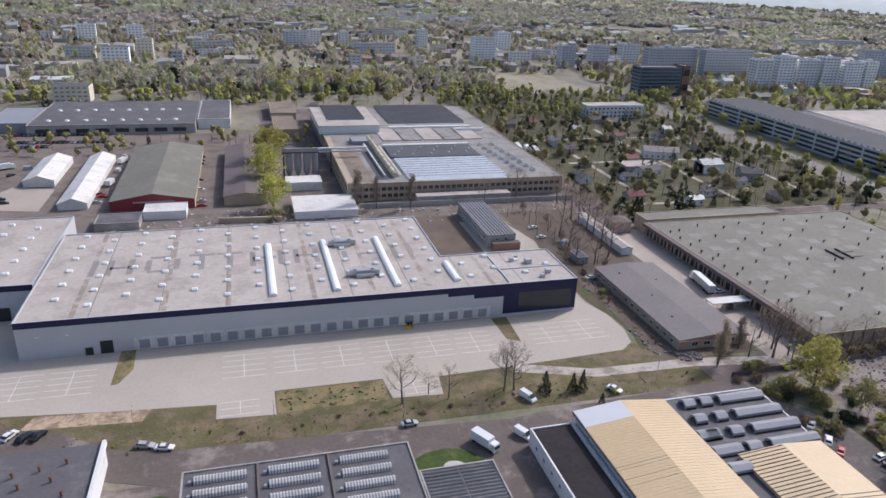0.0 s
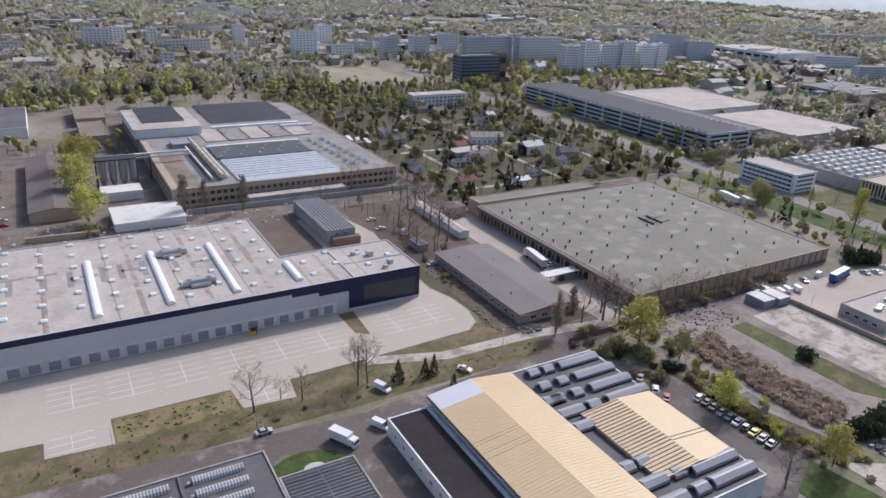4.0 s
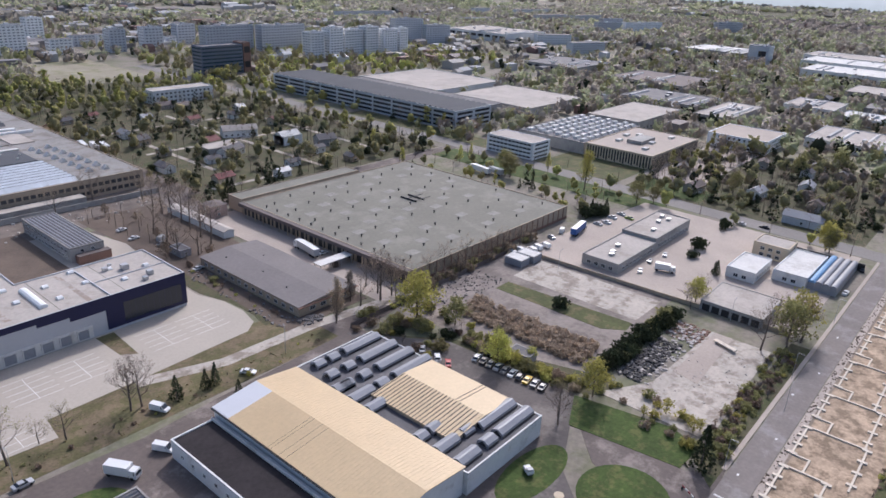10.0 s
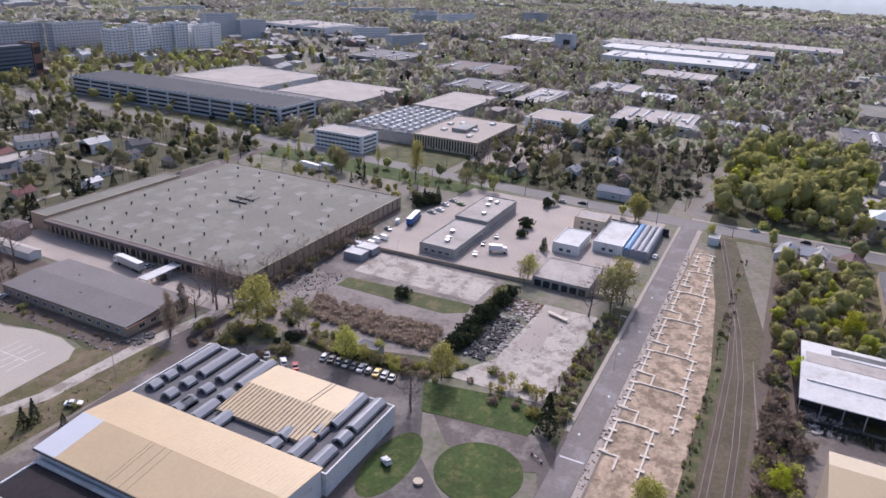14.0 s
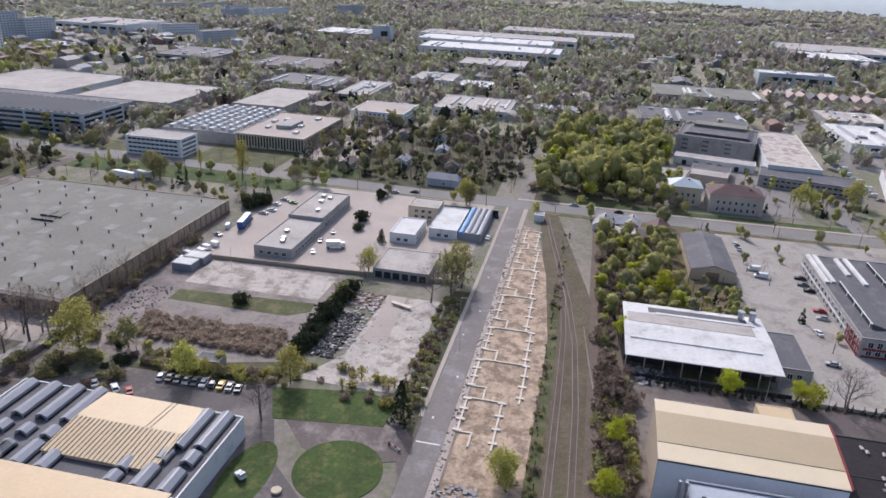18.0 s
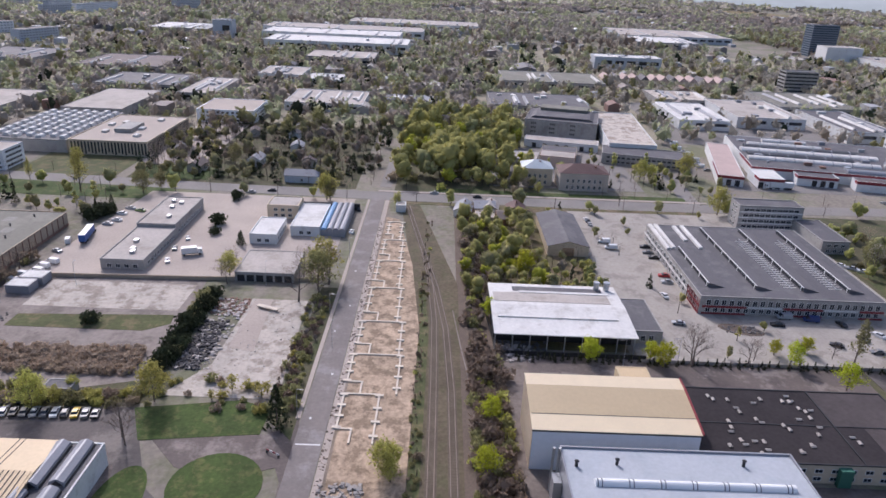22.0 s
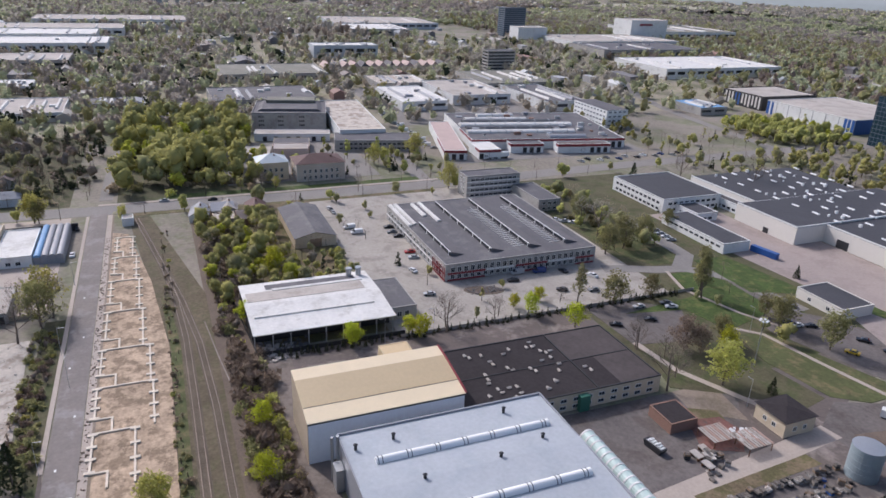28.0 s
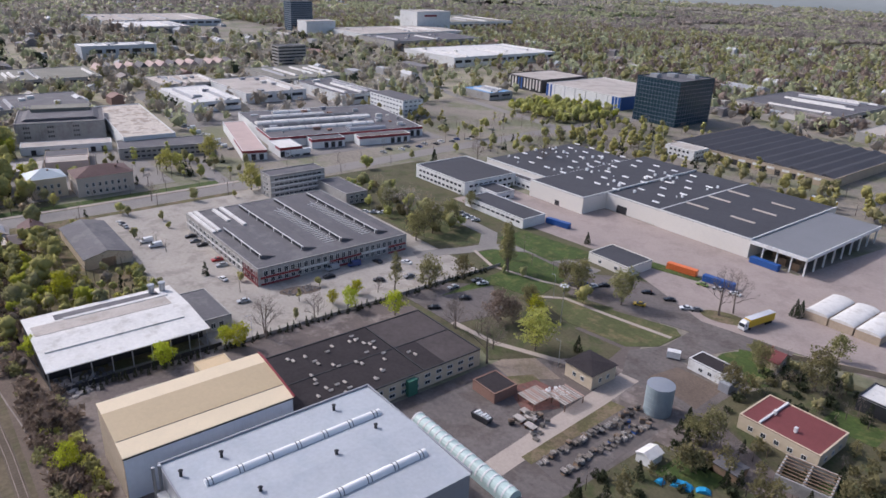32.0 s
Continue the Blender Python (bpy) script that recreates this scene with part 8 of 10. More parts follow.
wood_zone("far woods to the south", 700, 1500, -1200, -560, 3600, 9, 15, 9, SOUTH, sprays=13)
wood_zone("woods beyond the glass tower", 100, 900, -1300, -560, 3000, 9, 16, 10, SOUTH, sprays=18)
wood_zone("gardens and trees far to the south", -200, 480, -900, -520, 1300, 7, 12, 11, NEAR, sprays=26)
wood_zone("trees left of the works", -420, -190, 420, 740, 500, 8, 13, 12, NEAR, sprays=26)
wood_zone("trees between works and flats", 340, 720, 515, 745, 620, 7, 13, 14, GREEN, sprays=26, clump=0.2)
wood_zone("trees beyond the main street", 356, 480, 280, 320, 60, 8, 12, 13, NEAR, sprays=60)


def far_belt(label, leaf, n, r0, r1, a0, a1, seed, cut, wide=1.25):
    """Far woods in belts and copses over a sector of the plan (degrees clockwise from +y), one uneven crown a tree."""
    rng = np.random.default_rng(seed)
    spots, radii = [], []
    for _ in range(n * 4):
        r, a = math.sqrt(rng.uniform(r0 * r0, r1 * r1)), radians(rng.uniform(a0, a1))
        x, y = r * math.sin(a), r * math.cos(a)
        if noise.noise(Vector((x * 0.0035, y * 0.0035, seed % 3))) + 0.5 * noise.noise(Vector((x * 0.012, y * 0.012, 5))) < cut or not free(x, y):
            continue
        h = rng.uniform(8, 13)
        spots.append((x, y, h * 0.5))
        radii.append((h * wide * rng.uniform(0.45, 0.8), h * wide * rng.uniform(0.45, 0.8), h * 0.46))
        if len(spots) == n:
            break
    c, q = np.array(spots), np.array(radii)
    k = np.repeat(np.arange(len(c)), 4)
    e = rng.normal(size=(len(k), 3))
    e /= np.linalg.norm(e, axis=1)[:, None]
    e[:, 2] = np.abs(e[:, 2])
    loose = cards(c[k] + e * q[k] * 0.95, 2.8 * wide, rng, 0.8)
    tagged(new("woods", leafy_mesh("woods", clumps(c, q * 0.8, rng), loose, M[leaf])), label, "woods", "", "stuff")


# Far belts wear the leaf colours paled for haze.
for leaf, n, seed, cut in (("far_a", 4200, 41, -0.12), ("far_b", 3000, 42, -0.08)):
    far_belt("haze-pale woods on the far side of the town", leaf, n, 1240, 2300, -24, 66, seed, cut)
    far_belt("haze-pale woods at the horizon", leaf, n // 2, 2300, 3240, -24, 166, seed + 6, cut, 2.4)
    far_belt("haze-pale woods far beyond the works", leaf, n, 1400, 2300, 66, 166, seed + 3, cut)


def far_houses(x0, x1, y0, y1, n, seed, label):
    """Small far houses with gabled or flat roofs, beyond counting."""
    rng = np.random.default_rng(seed)
    vs, fs = [], []
    for _ in range(n):
        x, y = rng.uniform(x0, x1), rng.uniform(y0, y1)
        if not free(x, y):
            continue
        w, d, h = rng.uniform(8, 20), rng.uniform(8, 13), rng.uniform(3.5, 8)
        if rng.random() < 0.12:
            w, d = w * 2.4, d * 1.8
        up = rng.choice((0.3, 2.6))
        i = len(vs)
        vs += [(x, y, 0), (x + w, y, 0), (x + w, y + d, 0), (x, y + d, 0), (x, y, h), (x + w, y, h), (x + w, y + d, h), (x, y + d, h), (x, y + d / 2, h + up), (x + w, y + d / 2, h + up)]
        fs += [tuple(i + k for k in f) for f in ((0, 1, 5, 4), (1, 2, 6, 9, 5), (2, 3, 7, 6), (3, 0, 4, 8, 7), (4, 5, 9, 8), (6, 7, 8, 9))]
    me = bpy.data.meshes.new("houses")
    me.from_pydata(vs, [], fs)
    me.materials.append(M["far_roofs"])
    tagged(new("houses", me), label, "houses", "", "stuff")


far_houses(-500, 700, 740, 1300, 260, 1, "far houses among trees with mixed roofs")
far_houses(360, 700, 560, 740, 34, 10, "shops and works among trees with mixed roofs")
far_houses(560, 1500, 430, 1200, 360, 2, "far houses and works with mixed roofs")
far_houses(490, 1040, -60, 420, 80, 3, "works and houses among trees with mixed roofs")
far_houses(490, 1050, -560, -60, 90, 4, "works and houses among trees with mixed roofs")
far_houses(1040, 2000, -700, 1200, 360, 5, "far houses and halls with mixed roofs")
far_houses(100, 900, -1200, -560, 90, 6, "far houses among woods with mixed roofs")
far_houses(-300, 300, -700, -530, 60, 7, "houses among gardens with mixed roofs")
far_houses(-500, -150, 440, 740, 60, 8, "houses left of the works with mixed roofs")
far_houses(-700, 1500, 1250, 2200, 700, 9, "farthest houses among trees with mixed roofs")
far_houses(1400, 2250, -1200, 1000, 380, 12, "farthest houses among trees with mixed roofs")


# trees placed one by one: kind, leaf, and (x, y, height)
def plant(kind, leaf, *spots):
    for x, y, h in spots:
        tree(kind, leaf, x, y, max(h, 2.0))


plant("bare", "olive", (36, 155, 14.7), (44, 158, 6.7), (49, 155, 10.7))
plant("bare", "twigs", (65, 155, 14.7), (68, 155, 15.1))
plant("conifer", "needle", (84, 151, 6.7), (87, 151, 7.3), (76, 152, 7.1), (89, 143, 4.4), (180, 281, 12.1), (210, 292, 7.3), (230, 293, 6.0))
plant("poplar", "twigs", (147, 162, 11.6), (48, 312, 20.7), (58, 314, 16.9), (74, 312, 20.3))
plant("bare", "buds", (163, 164, 14.6), (159, 152, 13.1), (159, 167, 11.8), (112, 313, 14.5), (129, 315, 17.0), (167, 156, 9.5), (181, 158, 7.8), (187, 159, 6.5), (195, 159, 5.9))
plant("broad", "spring", (12, 390, 25.4), (10, 320, 17.0), (8, 358, 20.2), (95, 147, 1.8))
plant("bare", "buds", (149, 308, 18.1), (148, 297, 17.9), (146, 285, 19.3), (146, 277, 18.9), (146, 269, 18.6), (144, 259, 19.4), (143, 249, 18.9), (142, 240, 17.2), (131, 265, 15.7), (128, 249, 15.0), (126, 237, 14.5), (132, 233, 12.0))
plant("broad", "spring", (152, 135.5, 18.5))
plant("poplar", "buds", (134.5, 155, 16.5), (133, 153.5, 12))
plant("broad", "olive", (159.5, 125.5, 9.5), (157, 106, 8))
plant("broad", "spring", (150, 101, 10.4), (155, 72, 11.7), (236, 41, 15.5), (235, 75, 9.0))
plant("broad", "olive", (226, 41, 15.5))
plant("bare", "buds", (231, 38, 16), (222, 40, 13))
plant("bare", "twigs", (155, 155.5, 16.5), (160.5, 155.5, 14), (66, 157, 14.4), (231, 77, 8.8), (241, 75, 9.0), (137, 72, 11.1), (236, 48, 12.5), (216, 46, 13.8))
plant("bare", "buds", (181, 156, 10.3), (190, 156, 11.2), (199, 153, 11.8), (211, 152, 11.0), (220, 151, 11.1), (230, 149, 10.1), (192, 152, 9.4), (158, 160, 13.0), (165, 153, 14.2), (147, 157, 11.6))
plant("conifer", "needle", (147, 38, 12.7), (177, 280, 12.8), (319, 96, 6.4), (294, 151, 7.2), (307, 150, 5.9), (305, 193, 7.8))
plant("poplar", "spring", (325, 173, 21.7), (339, 205, 12.7), (302, 311, 13.5), (287, 271, 10.7), (354, 190, 15.1), (316, 252, 11.9), (326, 252, 10.4))
plant("broad", "olive", (314, 214, 12.9), (321, 223, 12.6), (326, 143, 12.0), (333, 137, 9.6), (383, 114, 12.7), (449, 98, 13.1), (481, 84, 14.3), (326, 52, 10.8))
plant("broad", "fresh", (194, -119, 5.9), (185, -49, 7.2), (185, -67, 7.5), (192, -108, 5.6), (210, -19, 7.3), (244, -34, 10.3), (151, -16, 7.7), (131, -14, 7.9))
plant("bare", "twigs", (186, -80, 11.0), (188, -100, 8.2), (191, -126, 5.5), (230, -136, 4.2), (336, -92, 10.1), (346, -45, 10.5), (140, 74, 9.7), (228, 74, 7.8))
plant("conifer", "needle", (264.8, 78.7, 7.0), (266.5, 80, 5.5))
plant("bush", "needle", (289, 150, 6.0), (293, 148, 6.5), (297, 146, 5.0), (288, 95, 5.5), (276, 93, 3), (196, 108, 4.2), (324, 97, 4))
plant("broad", "spring", (130, 10, 10), (127.5, 8, 7), (132.5, 8, 6.5), (327, 54, 13.0), (328, -139, 13.9), (384, -115, 12.8), (380, -120, 11.1), (396, -144, 13.0), (352, -53, 6.1), (321, 19, 7.2))
plant("poplar", "olive", (189, -132, 16.5), (180, -179, 21), (178, -178, 19))
plant("broad", "olive", (183, -143, 12.5), (183, -159, 10.5), (151, -188, 12.1), (150, -162, 10.0), (134, -192, 14.2), (159, -189, 8.4))
plant("broad", "buds", (149, -146, 11.0), (146, -150, 8.5))
plant("broad", "spring", (129, -143.5, 13.5))
plant("broad", "fresh", (173, -121, 9.6), (145, -159.5, 7.5), (185, -111, 8.1), (182, -70, 9.0), (183, -48, 8.8))
plant("bare", "twigs", (183, -79, 14.1), (185, -97, 9.4), (154, -132, 10.7), (132, -126, 16.0), (137, -133, 9.2))
plant("bare", "blossom", (243, -176, 18.2), (258, -177, 14.9))
plant("broad", "olive", (228, -179, 15.1), (231, -192, 11.6), (225, -168, 12.4), (265, -179, 12.5), (246, -217, 8.2))
plant("bare", "twigs", (109, -214, 16.6), (107, -220, 16.7), (155, -132, 10.3), (147, -137, 9.2), (277, -299, 23.6), (307, -274, 15.5), (317, -357, 13.5))
plant("conifer", "needle", (181, -228, 6.2), (93, -236, 7.3), (92, -238, 6.3), (121, -154, 6.3), (311, -244, 12.7), (254, -252, 5.6), (264, -227, 6.1))
plant("broad", "olive", (66, -194, 14.0), (81, -190, 10.1), (70, -217, 9.3), (78, -200, 3.7), (81, -174, 8.9), (70, -145, 11.2), (74, -144, 7.4), (156, -193, 6.9), (87, -198, 5.7))


def scatter(kinds, x0, x1, y0, y1, n, h0, h1, seed, where, gap=2.5, joined=True):
    """Single trees strewn over a stretch of the plan, clear of the buildings."""
    rnd, got, done, spots = random.Random(seed), 0, [], []
    for _ in range(n * 12):
        x, y = rnd.uniform(x0, x1), rnd.uniform(y0, y1)
        if not free(x, y) or any((x - a) ** 2 + (y - b) ** 2 < gap * gap for a, b in done):
            continue
        done.append((x, y))
        kind, leaf, f = rnd.choice(kinds)
        if joined:
            spots.append((kind, leaf, x, y, rnd.uniform(h0, h1) * f))
        else:
            tree(kind, leaf, x, y, rnd.uniform(h0, h1) * f, where)
        got += 1
        if got == n:
            break
    if spots:
        grove("mixed spring trees " + where, kinds, spots)


MIXED = [("broad", "spring", 1), ("broad", "olive", 1), ("broad", "olive", 0.8), ("bare", "buds", 1), ("bare", "twigs", 1), ("conifer", "needle", 0.9), ("poplar", "spring", 1.4), ("broad", "spring", 0.8)]
LEAFY = [("broad", "spring", 1), ("broad", "spring", 0.8), ("broad", "spring", 0.9), ("broad", "fresh", 0.8), ("broad", "olive", 0.9), ("broad", "spring", 1.05)]
SCRUB = [("bare", "buds", 1), ("bare", "darkbrush", 1), ("broad", "darkbrush", 0.8), ("broad", "buds", 0.8), ("bush", "spring", 0.5), ("bush", "olive", 0.6), ("bush", "darkbrush", 0.7)]
BUSHES = [("bush", "spring", 1), ("bush", "olive", 1), ("bush", "buds", 1), ("broad", "spring", 2.0)]
GARDEN = MIXED[1:6] + [("bare", "twigs", 1), ("bare", "buds", 0.9), ("bare", "darkbrush", 0.9), ("conifer", "needle", 0.8), ("broad", "needle", 0.6), ("bare", "twigs", 0.9), ("broad", "olive", 0.7), ("bush", "needle", 0.35)]
scatter(GARDEN, 165, 335, 284, 500, 540, 5, 13, 1, "in gardens", 3.5)
scatter(GARDEN + [("bare", "darkbrush", 1), ("broad", "buds", 0.8)], 352, 490, 31, 160, 370, 6, 13, 2, "in gardens", 3.5)
scatter(LEAFY, 358, 520, -52, 22, 105, 14, 22, 3, "in a small wood", 7)
scatter(BUSHES, 352, 530, -54, 26, 80, 2, 5, 37, "at the foot of a small wood", 4)
scatter(LEAFY + [("broad", "olive", 0.8), ("bare", "buds", 0.9)], 222, 304, -43, -12, 66, 7, 12.5, 4, "in scrub beside the railway", 4.4)
scatter([("broad", "spring", 0.9), ("broad", "olive", 1), ("bare", "buds", 1.1), ("bush", "spring", 0.5), ("broad", "buds", 0.9)], 228, 264, -62, -40, 24, 4.5, 7.5, 44, "in scrub beside the barn", 4)
scatter(BUSHES[:3], 226, 300, -44, -12, 40, 1.2, 2.6, 45, "under the trees beside the railway", 3)
scatter(SCRUB + [("bare", "darkbrush", 1), ("bush", "darkbrush", 0.9)], 66, 322, -21.5, -11.8, 520, 2.2, 5.5, 5, "in dark scrub beside the railway", 1.4)
scatter(SCRUB, 110, 300, 1.5, 4.5, 60, 1.2, 2.6, 6, "on the railway bank", 2)
scatter([("bush", "olive", 1), ("bush", "darkbrush", 0.8), ("bush", "needle", 0.7), ("bare", "twigs", 1.2), ("bush", "spring", 0.7)], 134, 163, 118, 151, 46, 1.8, 3.8, 7, "on the weedy bank", 2.0, False)
scatter(BUSHES, 152, 160, 76, 118, 30, 1.6, 3.6, 8, "behind the car park", 1.8, False)
scatter([("bush", "needle", 1), ("bush", "needle", 0.8), ("bush", "olive", 0.8), ("conifer", "needle", 1.2)], 171, 219, 74.5, 78.5, 50, 2.8, 4.6, 9, "in a dark evergreen hedge", 1.3, False)
scatter([("bare", "darkbrush", 1), ("bare", "buds", 1), ("bare", "twigs", 1.1), ("bush", "darkbrush", 0.6), ("bush", "olive", 0.4)], 174, 246, 149, 154.5, 64, 4, 7.5, 10, "along the hall wall", 1.6)
scatter(SCRUB[3:] + [("bush", "olive", 0.8)], 152, 220, 35, 42, 90, 1.6, 3.4, 11, "on the street verge", 1.6)
scatter(BUSHES, 152, 166, 42, 76, 22, 1.2, 2.6, 12, "on the weedy lot edge", 2)
scatter(MIXED, 134, 200, -200, -172, 8, 5, 8, 13, "on the grass", 8)
scatter([("broad", "olive", 1.1), ("bare", "buds", 1), ("broad", "spring", 0.9), ("bush", "olive", 0.4)], 226, 304, -197, -173, 38, 6, 10, 14, "in a belt of trees", 4)
DARK = [("broad", "olive", 1), ("bare", "twigs", 1), ("bush", "needle", 0.5), ("conifer", "needle", 0.9), ("bush", "olive", 0.5), ("bare", "buds", 0.8), ("bush", "needle", 0.4)]
scatter(DARK, 8, 78, -214, -100, 260, 3, 8, 15, "in overgrown gardens", 2.6)
scatter(DARK, 60, 80, -214, -186, 24, 3, 6, 46, "in overgrown gardens by the gate", 3)
scatter(MIXED, 40, 330, -405, -356, 130, 7, 11, 16, "behind the distribution hall", 5)
scatter(MIXED, 270, 400, -470, -300, 170, 5, 10, 17, "beside the main street", 4)
scatter(MIXED, 360, 460, -160, -20, 70, 5, 10, 18, "beside the works", 5)
scatter(MIXED, -200, 240, 566, 626, 170, 8, 13, 19, "behind the works", 5)
scatter(SCRUB[:3], 112, 134, 226, 300, 22, 5, 9, 20, "beside the grey block", 3.5)
scatter(MIXED, 300, 376, 285, 600, 150, 7, 12, 21, "beside the main street", 5)
scatter([("conifer", "needle", 1)], 182.4, 184.6, -172, -26, 84, 2.2, 3.0, 22, "in a low evergreen hedge", 1.6)
scatter(LEAFY, 352, 425, -470, -406, 90, 8, 13, 36, "beside the works road", 5)
scatter(MIXED, 420, 500, -330, -310, 10, 6, 10, 23, "among the works", 5)
scatter(MIXED, 282, 332, 128, 280, 50, 5, 9, 24, "beside the main street", 5)
scatter(BUSHES[:3], 4, 30, 302, 312, 10, 2, 4, 25, "beside a wall", 2)
scatter(SCRUB, 118, 128, 168, 226, 16, 1.5, 4, 26, "on the weedy strip", 3)
rows = []
for i in range(34):  # street trees
    y = -330 + i * 17
    x = float(np.interp(y, [p[1] for p in MAIN_STREET[::-1]], [p[0] for p in MAIN_STREET[::-1]]))
    if not 15 < y < 42:
        rows.append((("bare", "broad")[i % 2], ("twigs", "olive", "buds", "spring")[i % 4], x - 11 + (i % 3), y, 6.5 + (i * 7 % 5)))
        rows.append(("bare", ("buds", "twigs")[i % 2], x + 12, y + 6, 6 + (i * 3 % 4)))
grove("young trees lining the main street", None, rows)
scatter(MIXED, -190, 40, 430, 482, 60, 5, 9, 27, "among the yards", 6)
scatter(MIXED, 380, 480, -330, -200, 40, 5, 9, 28, "among the works", 6)
scatter(MIXED, 396, 560, 130, 165, 40, 6, 10, 29, "among the works", 5)
scatter(MIXED, 160, 330, 500, 620, 190, 7, 12, 30, "beyond the gardens", 4.5)
scatter([("bush", "drybrush", 1)], 167, 180, 84, 132, 150, 1.4, 2.4, 31, "as dry brush on the torn earth", 1.3)
scatter([("bush", "olive", 1), ("bush", "drybrush", 0.8)], 112, 240, 2.6, 4.6, 44, 0.5, 1.1, 32, "as weeds along the railway bank", 1.2)
scatter(SCRUB, -60, 130, 147, 153, 50, 0.6, 1.6, 33, "on the verge", 2)
scatter(MIXED, 186, 330, -64, -50, 20, 4, 7, 34, "behind the barn", 4)
scatter(MIXED, 130, 330, -128, -66, 16, 4, 7, 35, "among the yards", 6)


# ---- vehicles ----
PAINT = {}
for nm, c in (("white", (0.75, 0.75, 0.74)), ("silver", (0.42, 0.43, 0.44)), ("black", (0.015, 0.015, 0.018)), ("red", (0.35, 0.02, 0.02)), ("blue", (0.03, 0.06, 0.2)), ("yellow", (0.65, 0.42, 0.02)), ("grey", (0.15, 0.155, 0.16)), ("green", (0.2, 0.28, 0.08))):
    PAINT[nm] = mat("car_paint_" + nm, c, 0.3, var=0.05, bump=0.0, spec=0.6)


def wheel_mesh(r, w):
    def make(b):
        n = 14
        a = [b.verts.new((r * math.cos(6.2832 * i / n), -w / 2, r + r * math.sin(6.2832 * i / n))) for i in range(n)]
        c = [b.verts.new((v.co.x, w / 2, v.co.z)) for v in a]
        for i in range(n):
            b.faces.new((a[i], a[(i + 1) % n], c[(i + 1) % n], c[i]))
        b.faces.new(a), b.faces.new(c[::-1])
    return shared(("wheel", r, w), make, M["tyre"])


def lofted(b, profile, halves):
    """A body drawn across its width: profile (x, z) with a half width for each point."""
    lo, hi = [b.verts.new((x, -h, z)) for (x, z), h in zip(profile, halves)], [b.verts.new((x, h, z)) for (x, z), h in zip(profile, halves)]
    n = len(profile)
    for i in range(n):
        b.faces.new((lo[i], lo[(i + 1) % n], hi[(i + 1) % n], hi[i]))
    b.faces.new(lo[::-1]), b.faces.new(hi)


CAR_PROTO = {}


def car(x, y, ang, colour="silver", kind="car", group="parked cars", z=0.1, far=False):
    key = (colour, kind, far)
    if key in CAR_PROTO:
        o = copy_thing(CAR_PROTO[key], pose(x, y, z, 0, 0, ang))
        return o
    label = {"car": "parked %s saloon car with dark windows", "estate": "parked %s estate car with dark windows", "van": "%s panel van with dark cab windows", "box": "%s box lorry with square body"}[kind] % colour
    r = thing("lorry" if kind == "box" else kind if kind == "van" else "car", x, y, z, label, {"van": "van", "box": "lorry"}.get(kind, "car"), group, "", ang)
    P = PAINT[colour]
    def mk(name, material, prof, halves):
        bm = bmesh.new()
        lofted(bm, prof, halves)
        return part(name, bm, material, r)
    if kind in ("car", "estate"):
        mk("body", P, [(-2.2, 0.02 if far else 0.3), (2.15, 0.02 if far else 0.3), (2.25, 0.55), (2.1, 0.75), (1.0, 0.92), (-1.5, 0.98), (-2.15, 0.9), (-2.25, 0.6)], [0.82, 0.82, 0.86, 0.86, 0.88, 0.88, 0.86, 0.86])
        back = -2.05 if kind == "estate" else -1.55
        mk("glasshouse", M["glass"], [(1.05, 0.9), (0.35, 1.36), (back + 0.55, 1.38), (back, 0.96)], [0.8, 0.64, 0.64, 0.8])
        mk("roof", P, [(0.32, 1.35), (0.25, 1.43), (back + 0.7, 1.44), (back + 0.55, 1.37)], [0.66, 0.62, 0.62, 0.66])
        wx, wr = 1.32, 0.31
    elif kind == "van":
        mk("body", P, [(-2.6, 0.02 if far else 0.35), (2.5, 0.02 if far else 0.35), (2.6, 0.7), (2.3, 1.0), (1.75, 1.12), (1.0, 2.0), (-2.55, 2.1), (-2.65, 0.6)], [0.92, 0.9, 0.9, 0.92, 0.94, 0.85, 0.85, 0.92])
        mk("glasshouse", M["glass"], [(1.80, 1.14), (1.06, 2.0), (0.9, 1.96), (0.75, 1.2)], [0.9, 0.83, 0.87, 0.955])
        wx, wr = 1.65, 0.36
    else:
        mk("cab", PAINT["white"], [(2.2, 0.5), (4.0, 0.5), (4.1, 1.4), (3.8, 2.5), (2.2, 2.6)], [1.1, 1.1, 1.1, 1.0, 1.0])
        mk("glasshouse", M["glass"], [(4.12, 1.45), (3.83, 2.35), (3.4, 2.35), (3.3, 1.45)], [1.0, 0.95, 1.03, 1.11])
        bm = bmesh.new()
        box(bm, -3.8, 2.0, -1.22, 1.22, 0.9, 3.3)
        part("box_body", bm, P, r)
        bm = bmesh.new()
        box(bm, -3.8, 3.8, -0.5, 0.5, 0.0 if far else 0.5, 0.89)
        part("chassis", bm, M["dark"], r)
        wx, wr = 2.9, 0.45
    for sx in (-wx, wx) if not far else ():
        for sy in (-1, 1):
            w = part("wheel", wheel_mesh(wr, 0.22), None, r)
            w.location = (sx, sy * (0.78 if kind != "box" else 1.0), 0)
    CAR_PROTO[key] = r
    return r


